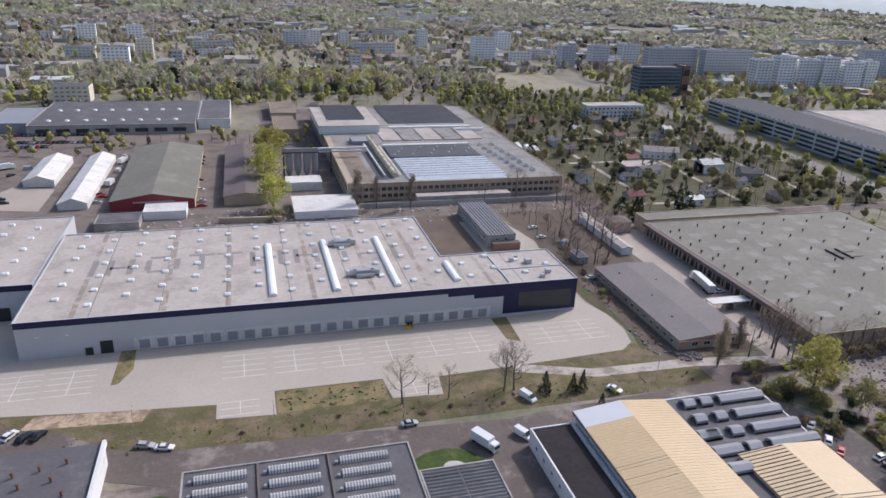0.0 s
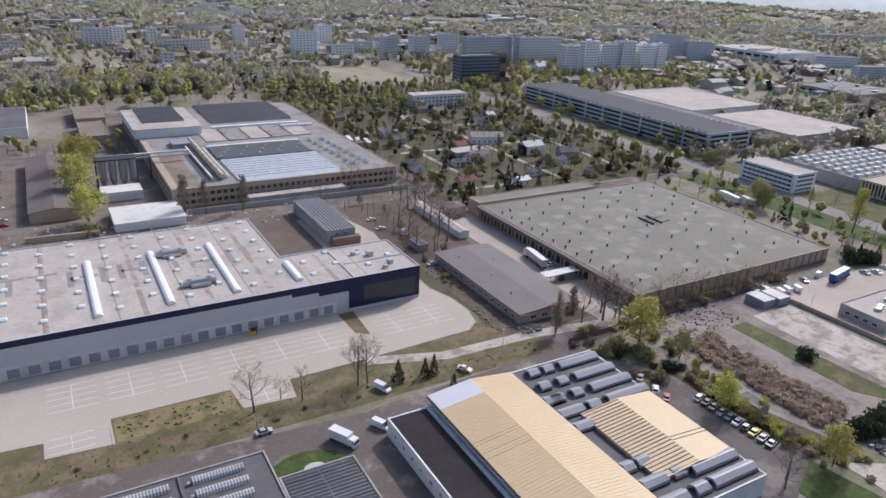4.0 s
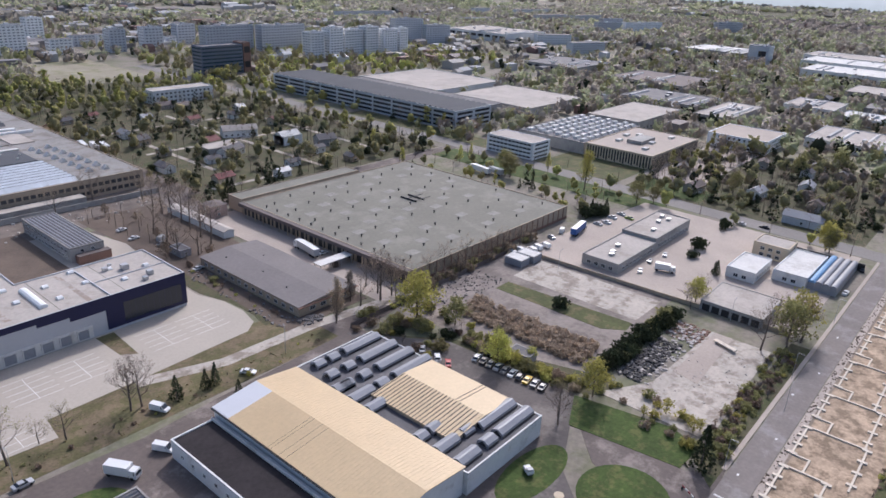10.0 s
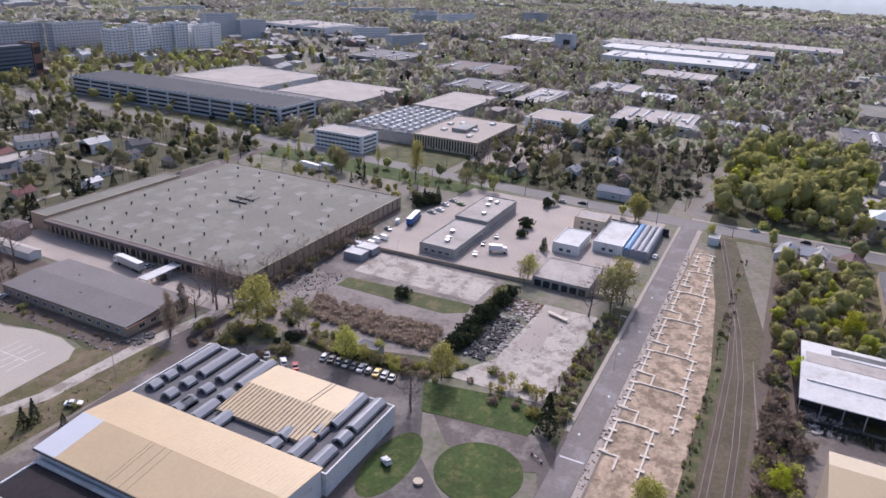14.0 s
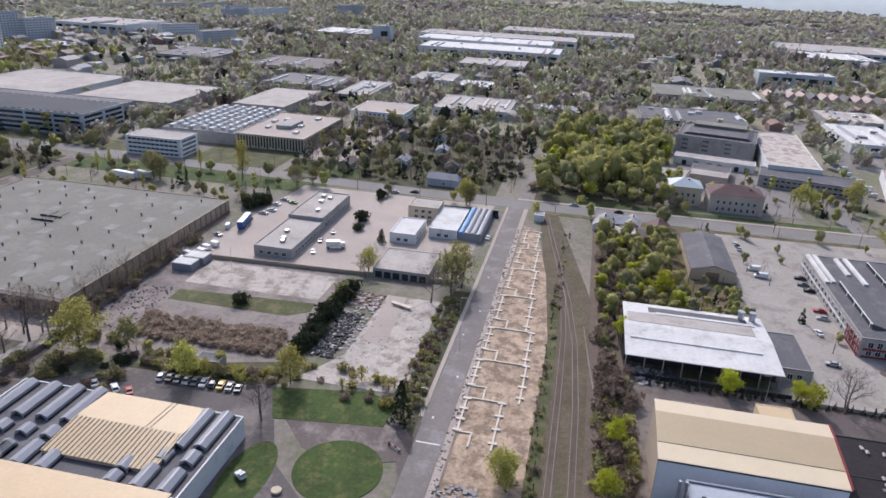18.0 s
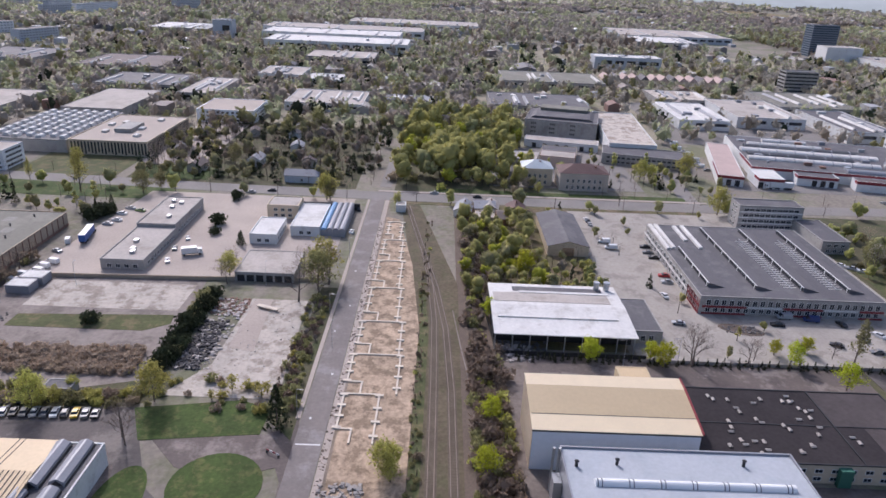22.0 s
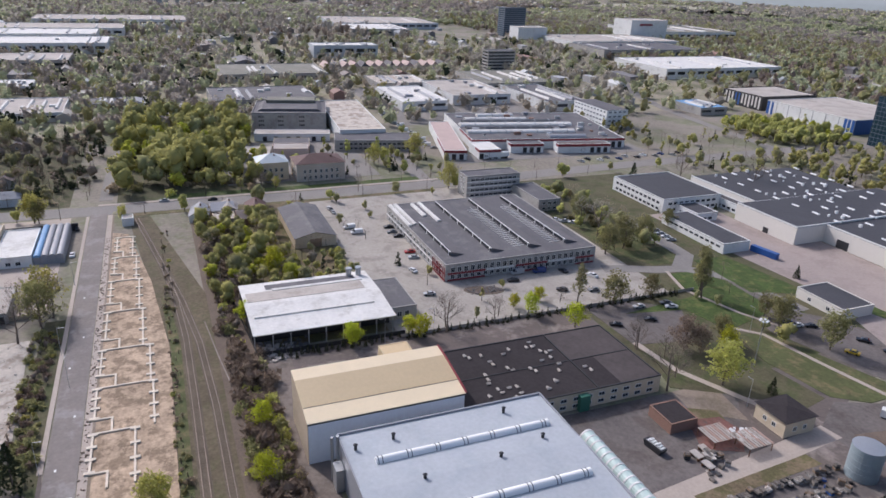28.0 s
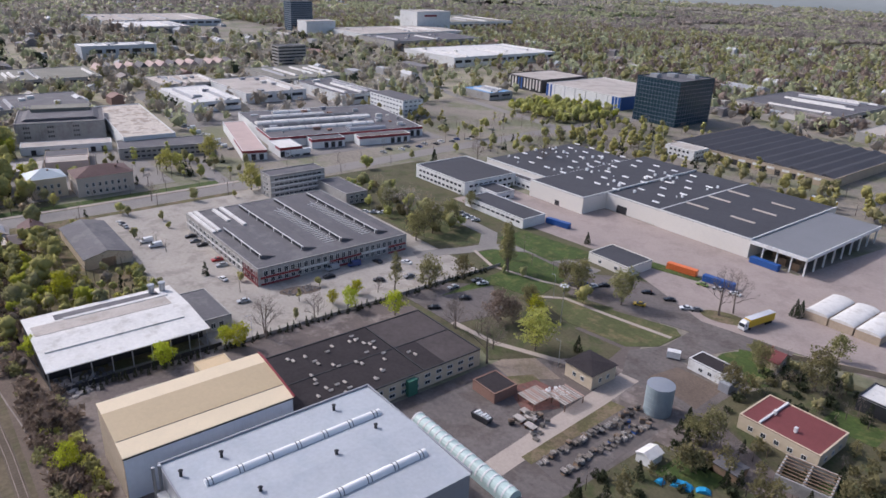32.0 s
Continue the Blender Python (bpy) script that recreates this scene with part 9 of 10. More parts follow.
def semi(x, y, ang, colour, label, cab=True):
    r = thing("lorry", x, y, 0.1, label, "lorry", "", "", ang)
    bm = bmesh.new()
    box(bm, -9.5, 3.6, -1.25, 1.25, 1.15, 3.9)
    part("trailer_box", bm, colour, r)
    bm = bmesh.new()
    box(bm, -9.5, 3.6, -1.26, 1.26, 3.905, 3.98)
    part("trailer_roof", bm, PAINT["white"], r)
    bm = bmesh.new()
    box(bm, -9.4, 5.8, -0.5, 0.5, 0.7, 1.14)
    part("chassis", bm, M["dark"], r)
    if cab:
        bm = bmesh.new()
        lofted(bm, [(4.0, 0.7), (6.2, 0.6), (6.3, 1.6), (6.0, 3.0), (5.2, 3.6), (4.0, 3.6)], [1.2, 1.2, 1.2, 1.15, 1.1, 1.1])
        part("cab", bm, PAINT["white"], r)
        bm = bmesh.new()
        lofted(bm, [(6.32, 1.75), (6.07, 2.8), (5.2, 2.8), (5.0, 1.75)], [1.1, 1.05, 1.19, 1.22])
        part("glasshouse", bm, M["glass"], r)
    for sx in (-8.2, -6.9, -5.6, 3.0, 5.2):
        for sy in (-0.95, 0.95):
            w = part("wheel", wheel_mesh(0.5, 0.3), None, r)
            w.location = (sx, sy, 0)


CARS = [(-59.5, 160.8, 60, "white", "estate"), (-56, 159.4, 60, "black", "estate"), (-53, 159.3, 60, "black", "car"), (-28, 150.2, -15, "silver", "estate"), (-23.5, 148.4, -12, "white", "car"), (35.7, 145.3, 3, "silver", "car"),
        (70.2, 150, -65, "white", "van"), (62.8, 134.7, -60, "white", "van"), (96, 148.7, -55, "white", "car"), (140, 122.3, 40, "silver", "car"), (139.5, 115.7, 45, "white", "estate"), (139.3, 111.3, 40, "red", "car"),
        (123.3, 276.7, 10, "white", "car"), (122.4, 264.7, 10, "white", "car"), (167.5, 200.6, 0, "white", "car"), (124.5, 220.8, 10, "white", "car"), (127, 252, 40, "grey", "car"), (130, 256.5, 30, "silver", "van"), (163, 189, 70, "black", "van")]
for x, y, a, c, k in CARS:
    car(x, y, a, c, k)
car(52, 133.2, -60, "white", "box")
row = ("white", "black", "grey", "silver", "grey", "white", "black", "yellow", "grey", "black")
for i in range(10):
    car(148 + 0.05 * i, 107.2 - i * 2.55, 12, row[i], "estate" if i in (0, 6) else "car", "cars in the works car park")
for x, y, a, c, k in ((152, 107, 100, "grey", "car"), (222.7, 148, 75, "white", "van"), (227.7, 147.2, 75, "white", "van"), (231.5, 143.7, 75, "white", "van"), (235.6, 143.7, 75, "white", "van"), (240, 142.5, 70, "white", "van"), (250.8, 146.4, 60, "silver", "car"),
                      (261, 147.2, 20, "white", "van"), (281.6, 140.6, 80, "silver", "car"), (286.6, 138.8, 80, "white", "car"), (295.1, 140.3, 80, "white", "car"), (302.7, 139.6, 80, "silver", "car"), (300.1, 134, 80, "green", "car"), (245.8, 101.9, 20, "white", "car"),
                      (258, 103.5, 15, "grey", "car"), (333.4, 92.6, 90, "silver", "car"), (337.2, 82.9, 90, "black", "car"), (370.3, 127.1, 0, "white", "car"), (314, 36.7, 10, "black", "car"), (318, 39, 10, "silver", "car"), (284, 36.3, 0, "white", "car"),
                      (269, 102, 20, "silver", "car"), (343.7, 1.4, 90, "silver", "car"), (340, -20.5, 90, "black", "car")):
    car(x, y, a, c, k, "cars round the depot", far=x > 240)
car(253, 95, -70, "white", "box", "cars round the depot")
for x, y, a, c, k in ((231.6, -84.8, 10, "white", "car"), (210.4, -83.5, 80, "silver", "car"), (312, -70.8, 0, "white", "car"), (306, -71.5, 0, "silver", "car"), (284, -73.5, 90, "white", "van"), (277, -75, 85, "white", "van"), (217.6, -122.7, 90, "silver", "van"),
                      (216.2, -131.5, 80, "blue", "van"), (214, -141, 10, "black", "car"), (199, -131.7, 60, "black", "car"), (195.5, -142.9, 90, "grey", "car"), (178.6, -150.7, 90, "silver", "car"), (175, -162, 70, "white", "car"), (178, -162, 70, "grey", "car"), (169.6, -134.9, 60, "black", "car"),
                      (169.1, -148.4, 60, "black", "car"), (241.5, -206.5, 60, "grey", "car"), (237.5, -206.2, 60, "silver", "car"), (233.5, -206, 60, "white", "car"), (229.7, -205.7, 60, "silver", "car"), (153.3, -193.1, 80, "blue", "car"), (149.8, -194.5, 80, "white", "car"), (148, -199, 60, "black", "car"),
                      (161.5, -204.6, 60, "silver", "car"), (130, -197, 30, "yellow", "car"), (134.6, -207.8, 40, "black", "car"), (126, -209.5, 40, "black", "car"), (118.6, -208.5, 50, "white", "car"), (115.8, -210.4, 50, "grey", "car"), (126.8, -231.5, 10, "green", "car"), (121, -233, 10, "silver", "car"), (115, -234.5, 10, "white", "car")):
    car(x, y, a, c, k, "cars round the southern works")
for x, y, a, c in ((280, -90.4, 85, "black"), (273.5, -90, 85, "grey"), (268, -91, 85, "black"), (267.7, -168.5, 60, "white"), (264.8, -172, 60, "silver"), (262, -175, 60, "white"), (310, -71.5, 0, "black"), (250, -90, 85, "red"), (244, -89.5, 85, "silver"), (212, -118, 85, "black"), (207, -150, 20, "white"), (204, -143, 20, "grey")):
    car(x, y, a, c, "car", "cars round the grey factory", far=True)
for i in range(16):
    car(524 - i * 7.5, -163 + (i % 3), 90, ("white", "silver", "white", "grey")[i % 4], ("van", "car")[i % 2], "vans beside the warehouse", far=True)
for i in range(12):
    car(358 + (i % 2) * 4, -240 - i * 7, 20, ("silver", "black", "white", "grey", "blue")[i % 5], "car", "cars along the main street", far=True)
DARKS = ("black", "grey", "blue", "black", "silver", "red", "black", "grey")
for i in range(22):
    car(-141 + i * 2.75, 485 - i * 0.1, 84, DARKS[i * 5 % 8], "car", "cars in the far yard", far=True)
    if i < 20:
        car(-135 + i * 2.8, 465 - i * 0.15, 84, DARKS[i * 3 % 8], ("car", "estate")[i % 2], "cars in the far yard", far=True)
    if i < 8:
        car(-133 + i * 2.8, 453, 84, DARKS[i], "car", "cars in the far yard", far=True)
for x, y, a, c, k in ((-26, 412, 5, "black", "car"), (-26, 420, 5, "black", "estate"), (-25.4, 373, 5, "black", "car"), (-23.8, 355, 5, "white", "car"), (-22.5, 337, 5, "silver", "car"), (-22.2, 330, 10, "red", "car"), (-25.8, 405, 5, "blue", "car"),
                      (-69, 379, 90, "black", "estate"), (-69.5, 354, 10, "red", "car"), (-68, 350, 10, "red", "car"), (-69, 341, 5, "silver", "estate"), (-67.5, 370, 80, "white", "box"), (-67, 395, 85, "white", "van"), (-67, 412, 70, "white", "box"), (-67.5, 424, 85, "silver", "van"),
                      (-123, 406, 30, "white", "box"), (-118, 393, 60, "black", "car"), (-112, 404, 10, "silver", "van"), (-108, 400, 10, "grey", "car"), (-109, 346, 15, "black", "estate"), (-112, 352, 15, "black", "car")):
    car(x, y, a, c, k, "vehicles round the sheds", far=True)
semi(164, 208, 82, PAINT["silver"], "lorry with long grey-sided white-roofed trailer by the loading bays")
semi(97.5, -216, 82, M["yel"], "articulated lorry with yellow curtain trailer on the yard")
semi(170, 418, 80, PAINT["white"], "white articulated lorry behind the factory")
semi(174, 412, 80, PAINT["white"], "white articulated lorry behind the factory", False)
semi(178, 408, 80, PAINT["silver"], "grey lorry trailer behind the factory", False)
semi(268, 142, 10, M["blue"], "lorry with blue tarpaulin in the depot", False)
semi(309, 233, 80, PAINT["white"], "white lorry at the side of the hall")
semi(313, 227, 80, PAINT["silver"], "grey lorry at the side of the hall", False)
# Stand-in for a yellow bus, built from the cabless lorry trailer.
semi(151, -376, 0, M["yel"], "yellow bus drawn as a lorry trailer behind the distribution hall", False)
semi(378, -190, 90, PAINT["white"], "white lorry in front of the works")
r = thing("forklift", 47, 195.5, 0.12, "small yellow and black forklift by the dock", "forklift")
for nm, a, m in (("body", (-1.3, 0.6, -0.7, 0.7, 0.3, 1.2), M["yel"]), ("mast", (0.65, 0.85, -0.6, 0.6, 0.2, 2.4), M["dark"]), ("cage", (-0.9, 0.4, -0.6, 0.6, 1.9, 2.0), M["dark"]), ("seat", (-0.6, 0.0, -0.3, 0.3, 1.2, 1.5), M["dark"])):
    bm = bmesh.new()
    box(bm, *a)
    part(nm, bm, m, r)


# ---- footings of the terrace ----
PAD = (0.9, 2.3)


def footing(x0, x1, west, east, notch):
    r = thing("house_footing", x0, 0, 0.12, "cream concrete footings of an unbuilt terraced house", "foundation", "terrace footings")
    ln = x1 - x0
    def strip(a, b, c, d):
        bm = bmesh.new()
        box(bm, a, b, c, d, 0, 0.35)
        part("footing_wall", bm, M["footing"], r)
    strip(ln - 0.5, ln, east, west)
    strip(6, ln - 0.5, west - 0.5, west)
    strip(5.5, 6, notch, west)
    strip(0, 5.5, notch, notch + 0.5)
    strip(0, ln - 0.5, east, east + 0.5)
    for i in range(4):
        for yy, a in ((west - 0.25, 6.2), (east + 0.25, 3.0)):
            bm = bmesh.new()
            x = a + (ln - a - 0.8) * i / 3
            box(bm, x - PAD[0] / 2, x + PAD[0] / 2, yy - PAD[1] / 2, yy + PAD[1] / 2, 0, 0.42)
            part("pad", bm, M["footing"], r)


M["footing"] = mat("footing_concrete", (0.68, 0.60, 0.49), 0.85, var=0.12, fine=1.5, broad=0.2)
for x0, x1, w, e, nn in ((140.5, 162, 26, 14.2, 21.2), (162, 183, 26, 10.2, 20.8), (183, 204, 25.6, 10.8, 20.5), (204, 229.5, 25, 12.2, 20), (229.5, 254.5, 24.6, 13.2, 20), (254.5, 277, 24, 14.2, 20), (277, 299, 23.6, 15.6, 20.2)):
    footing(x0, x1, w - 2.7, e - 1.0 if e > 11 else e - 1.5, nn - 2.2)
rg = random.Random(5)


def strewn(name, label, cat, x0, x1, y0, y1, n, s0, s1, material, seed, z=0.1, flatness=0.6):
    """Loose lumps too many to count, in one mesh."""
    rnd = random.Random(seed)
    vs, fs = [], []
    for _ in range(n):
        x, y, s = rnd.uniform(x0, x1), rnd.uniform(y0, y1), rnd.uniform(s0, s1)
        a = rnd.uniform(0, 6.28)
        i = len(vs)
        for k in range(8):
            dx, dy, dz = (1 if k & 1 else -1) * s * rnd.uniform(0.5, 1), (1 if k & 2 else -1) * s * rnd.uniform(0.3, 0.8), (s * flatness * rnd.uniform(0.6, 1.6) if k & 4 else -0.05)
            vs.append((x + dx * math.cos(a) - dy * math.sin(a), y + dx * math.sin(a) + dy * math.cos(a), z + dz))
        fs += [(i, i + 2, i + 3, i + 1), (i + 4, i + 5, i + 7, i + 6), (i, i + 1, i + 5, i + 4), (i + 2, i + 6, i + 7, i + 3), (i, i + 4, i + 6, i + 2), (i + 1, i + 3, i + 7, i + 5)]
    me = bpy.data.meshes.new(name)
    me.from_pydata(vs, [], fs)
    me.materials.append(material)
    return tagged(new(name, me), label, cat, "", "stuff")


strewn("rubble", "grey broken concrete rubble along the hedge", "rubble", 171, 200, 65.5, 73, 420, 0.2, 0.8, M["debris"], 1)
strewn("rubble", "pale broken slabs among the rubble", "rubble", 171, 216, 63, 73, 260, 0.25, 0.9, M["rubble"], 31, 0.1, 0.35)
strewn("rubble", "low brick rubble at the slab's end", "rubble", 204, 217, 62, 73, 200, 0.2, 0.6, M["brick"], 32, 0.1, 0.4)
strewn("rubble", "scattered rubble on the broken slab", "rubble", 160, 216, 42, 66, 90, 0.1, 0.35, M["rubble"], 2)
strewn("rubble", "lumps of earth along the plots", "rubble", 118, 300, 23.4, 25.2, 300, 0.1, 0.35, M["soil"], 3, 0.14)
strewn("rubble", "pale rubble heap at the plots' end", "rubble", 112, 126, 14, 24, 200, 0.25, 0.8, M["rubble"], 5)
strewn("rubble", "gravel and rubble beside the vast hall", "rubble", 168, 200, 134, 150, 260, 0.1, 0.45, M["debris"], 6, 0.06)
strewn("debris", "scrap and junk beside the brick shed", "scrap", 118, 127, 164, 222, 90, 0.15, 0.6, M["debris"], 7, 0.07)
strewn("tufts", "tufts of dry grass on the verge", "grass", -60, 110, 147, 157, 300, 0.1, 0.3, M["dry"], 8, 0.05, 0.8)
strewn("tufts", "tufts on the dry grass patch", "grass", 4, 33, 158, 167, 60, 0.2, 0.5, M["dry"], 9, 0.08, 0.8)
strewn("stones", "small pale stones on the yard behind", "stones", -60, 150, 292, 322, 260, 0.2, 0.9, M["rubble"], 11, 0.06)


def heap(x, y, rx, ry, h, material, label, seed, group="earth heaps"):
    rnd = random.Random(seed)
    bm = bmesh.new()
    rings, n = 6, 14
    rows = []
    for i in range(rings):
        f = i / (rings - 1)
        rows.append([bm.verts.new((rx * (1 - f * 0.93) * math.cos(6.2832 * j / n) * rnd.uniform(0.88, 1.1), ry * (1 - f * 0.93) * math.sin(6.2832 * j / n) * rnd.uniform(0.88, 1.1),
                                   h * math.sin(f * 1.5) * rnd.uniform(0.8, 1.15) if i else -0.05)) for j in range(n)])
    for i in range(rings - 1):
        for j in range(n):
            bm.faces.new((rows[i][j], rows[i][(j + 1) % n], rows[i + 1][(j + 1) % n], rows[i + 1][j]))
    bm.faces.new(rows[-1])
    o = new("earth_heap", mesh_of("earth_heap", bm, material))
    o.location = (x, y, 0.08)
    return tagged(o, label, "heap", group)


for i in range(34):
    heap(rg.uniform(168.5, 178.5), 86 + i * 1.32, rg.uniform(1.6, 3.0), rg.uniform(1.2, 2.0), rg.uniform(0.9, 1.6), M["dirt"], "brown heap of tipped earth with a root", i)


# ---- railway ----
def track(pts, name, label):
    r = thing(name, 0, 0, 0, label, "railway track")
    line = []
    for i in range(len(pts) - 1):
        a, b = Vector(pts[i]), Vector(pts[i + 1])
        k = max(1, int((b - a).length / 6))
        line += [a.lerp(b, j / k) for j in range(k)]
    line.append(Vector(pts[-1]))
    for off in (-0.78, 0.78):
        bm = bmesh.new()
        prev = None
        for i, p in enumerate(line):
            d = (line[min(i + 1, len(line) - 1)] - line[max(i - 1, 0)]).normalized()
            nrm = Vector((-d.y, d.x))
            ring = [bm.verts.new((*(p + nrm * (off + s)), z)) for s, z in ((-0.06, 0.2), (0.06, 0.2), (0.06, 0.42), (-0.06, 0.42))]
            if prev:
                for j in range(4):
                    bm.faces.new((prev[j], prev[(j + 1) % 4], ring[(j + 1) % 4], ring[j]))
            prev = ring
        part("rail", bm, M["rail"], r)
    bm = bmesh.new()
    for i in range(len(line) - 1):
        a, b = line[i], line[i + 1]
        d = (b - a).normalized()
        nrm = Vector((-d.y, d.x))
        for k in range(6):
            c = a.lerp(b, k / 6)
            q = [c + nrm * 1.25 + d * 0.13, c - nrm * 1.25 + d * 0.13, c - nrm * 1.25 - d * 0.13, c + nrm * 1.25 - d * 0.13]
            lo, hi = [bm.verts.new((*v, 0.06)) for v in q], [bm.verts.new((*v, 0.14)) for v in q]
            bm.faces.new(hi)
            for j in range(4):
                bm.faces.new((lo[j], lo[(j + 1) % 4], hi[(j + 1) % 4], hi[j]))
    o = part("sleeper_bed", bm, M["ballast"], r)
    o["kind"] = "stuff"


track([(60, -1.2), (165, -1.2), (205, -0.8), (235, 1.0), (262, 4.0), (322, 13.5)], "railway_track", "rusty railway track on brown ballast")
track([(60, -7.2), (165, -6.2), (200, -4.6), (232, -1.0), (250, 2.0)], "railway_track", "overgrown railway siding on brown ballast")


# ---- houses in the gardens ----
def cottage(x, y, w, d, h, ang, wall, roof, label, kind="gable_x"):
    r = house("cottage", x, x + w, y, y + d, h, M[wall], M[roof], label, "house", kind=kind, rise=0.28 * min(w, d), over=0.4, turn_z=ang)
    n = max(1, int(w / 3.5))
    for i in range(n):
        window_on(r, "s", w, d, (i + 0.5) * w / n, 1.0, 1.1, 1.2)
    window_on(r, "w", w, d, d / 2, 1.0, 1.1, 1.2)
    bm = bmesh.new()
    box(bm, w * 0.6, w * 0.6 + 0.6, d * 0.4, d * 0.4 + 0.6, h, h + 0.28 * min(w, d) + 0.9)
    part("chimney", bm, M["brick"], r)


KINDS = [("white", "felt", "white cottage with grey roof in a garden"), ("cream", "redtile", "cream cottage with red tiled roof in a garden"), ("grey", "brownroof", "grey cottage with brown roof in a garden"), ("white", "sheet", "white cottage with pale metal roof in a garden"),
         ("tan", "felt", "small tan garden hut with grey felt roof")]
crnd = random.Random(8)
spots = []
for x0, x1, y0, y1, n in ((170, 330, 292, 495, 34), (356, 470, 66, 150, 16), (20, 100, -215, -178, 4)):
    k = 0
    while k < n:
        x, y = crnd.uniform(x0, x1), crnd.uniform(y0, y1)
        k += 1
        if not free(x + 4, y + 4) or any(abs(x - a) < 15 and abs(y - b) < 13 for a, b in spots):
            continue
        spots.append((x, y))
        wl, rf, lab = crnd.choice(KINDS)
        cottage(x, y, crnd.uniform(6, 12), crnd.uniform(5, 8), crnd.uniform(2.6, 4.2), crnd.choice((0, 4, -5, 90, 12)), wl, rf, lab)
cottage(353, 62, 8, 18, 4.0, 0, "slabgrey", "sheet", "long pale grey house beside the main street", "gable_y")
cottage(245, 388, 22, 9, 4.6, -20, "white", "membrane", "long white house with pale roof in a garden")
cottage(262, 349, 14, 10, 5.0, 0, "white", "whiteroof", "white house with pale roof in a garden")
cottage(223, 372, 11, 8, 4.0, 10, "cream", "redtile", "cream house with orange-red roof in a garden")
cottage(220, 345, 16, 8, 3.6, 20, "white", "felt", "white house with grey roof in a garden")
cottage(277, 333, 12, 9, 4.5, -15, "grey", "felt", "grey house with pitched roof in a garden")
house("office_building", 214, 238, 355, 368, 4.2, M["grey"], M["membrane"], "long low pale building among gardens", "building", 0.2)
house("office_building", 262, 276, 348, 358, 5.5, M["white"], M["whiteroof"], "white flat-roofed house among gardens", "house", 0.2)
house("hut", 313, 319, 14.5, 19, 3.2, M["white"], M["membrane"], "little white trackside hut", "hut", 0.2)
house("shed", 300, 312, -40, -28, 3.2, M["brick"], M["brownroof"], "dark brick shed beside the street", "shed", kind="gable_y", rise=1.6)
house("cottage", 314, 326, -28, -18, 3.2, M["white"], M["sheet"], "small white house with pale roof", "house", kind="gable_y", rise=2.0)
house("shed", 302, 311, -27, -18, 3.0, M["cream"], M["membrane"], "low cream shed with flat roof", "shed", 0.15)

for x, y, w, d, wl, rf, lab in ((309, -16, 13, 8, "white", "sheet", "low white house with blue-grey roof by the street"), (314, -29, 10, 8, "cream", "membrane", "small house with pale roof by the street"), (310, -41, 12, 9, "grey", "villaroof", "small house with dark brown roof by the street")):
    cottage(x, y, w, d, 3.0, -8, wl, rf, lab)
# lean-to sheds beside the vast hall, and loose things of the yards
for x, y in ((214, 137), (221, 136)):
    house("lean_to", x, x + 6, y, y + 8, 2.8, M["sheet"], M["whiteroof"], "low white metal lean-to", "shed", 0.05)


def container(x, y, ang, m, label, ln=12.2):
    r = thing("container", x, y, 0.1, label, "container", "", "", ang)
    bm = bmesh.new()
    box(bm, -ln / 2, ln / 2, -1.2, 1.2, 0.1, 2.6)
    part("shell", bm, m, r)
    for i in range(int(ln / 1.2)):
        for s in (-1, 1):
            o = part("rib", box_mesh("container_rib", 0.25, 0.08, 2.3, m), None, r)
            o.location = (-ln / 2 + 0.5 + i * 1.2, s * 1.25, 0.2)
    bm = bmesh.new()
    box(bm, ln / 2 + 0.004, ln / 2 + 0.08, -1.1, 1.1, 0.2, 2.5)
    part("door", bm, m, r)


container(139, -236.3, 10, M["orange"], "long orange shipping container on the lawn edge")
container(204, -234.2, 11, M["blue"], "blue shipping container beside the store")
container(123.5, -237.3, 8, M["blue"], "blue shipping container near the bare trees")
container(123, -270.5, 0, M["blue"], "blue container under the loading canopy")


def stack(x, y, ang, rnd, group):
    r = thing("pallet_stack", x, y, 0.08, "weathered pallets and crates stacked in the yard", "pallets", group, "", ang)
    for q in range(rnd.randint(1, 3)):
        bm = bmesh.new()
        w = rnd.uniform(1.0, 1.6)
        box(bm, -w / 2, w / 2, -0.55, 0.55, q * 0.55, q * 0.55 + 0.45)
        part("crate", bm, M[rnd.choice(("greywood", "greywood", "wood", "rubble", "grey", "dark", "greywood", "blue" if rnd.random() < 0.2 else "grey"))], r)
        bm = bmesh.new()
        for s in (-0.4, 0, 0.4):
            box(bm, -w / 2, w / 2, s - 0.07, s + 0.07, q * 0.55 + 0.452, q * 0.55 + 0.545)
        part("pallet", bm, M["greywood"], r)


srnd = random.Random(12)
for i in range(30):
    stack(90.2 + srnd.uniform(-0.8, 0.8), -106 - i * 1.2 + srnd.uniform(-0.3, 0.3), srnd.uniform(-15, 15), srnd, "stacks beside the tank")
    stack(84.6 + srnd.uniform(-0.9, 0.9), -108 - i * 1.1 + srnd.uniform(-0.3, 0.3), srnd.uniform(-15, 15), srnd, "stacks beside the tank")
for i in range(12):
    stack(srnd.uniform(85, 91), srnd.uniform(-146, -132), srnd.uniform(0, 90), srnd, "stacks beside the tank")
for i in range(14):
    stack(srnd.uniform(97, 107), srnd.uniform(-120, -111), srnd.uniform(0, 90), srnd, "stacks in the works yard")
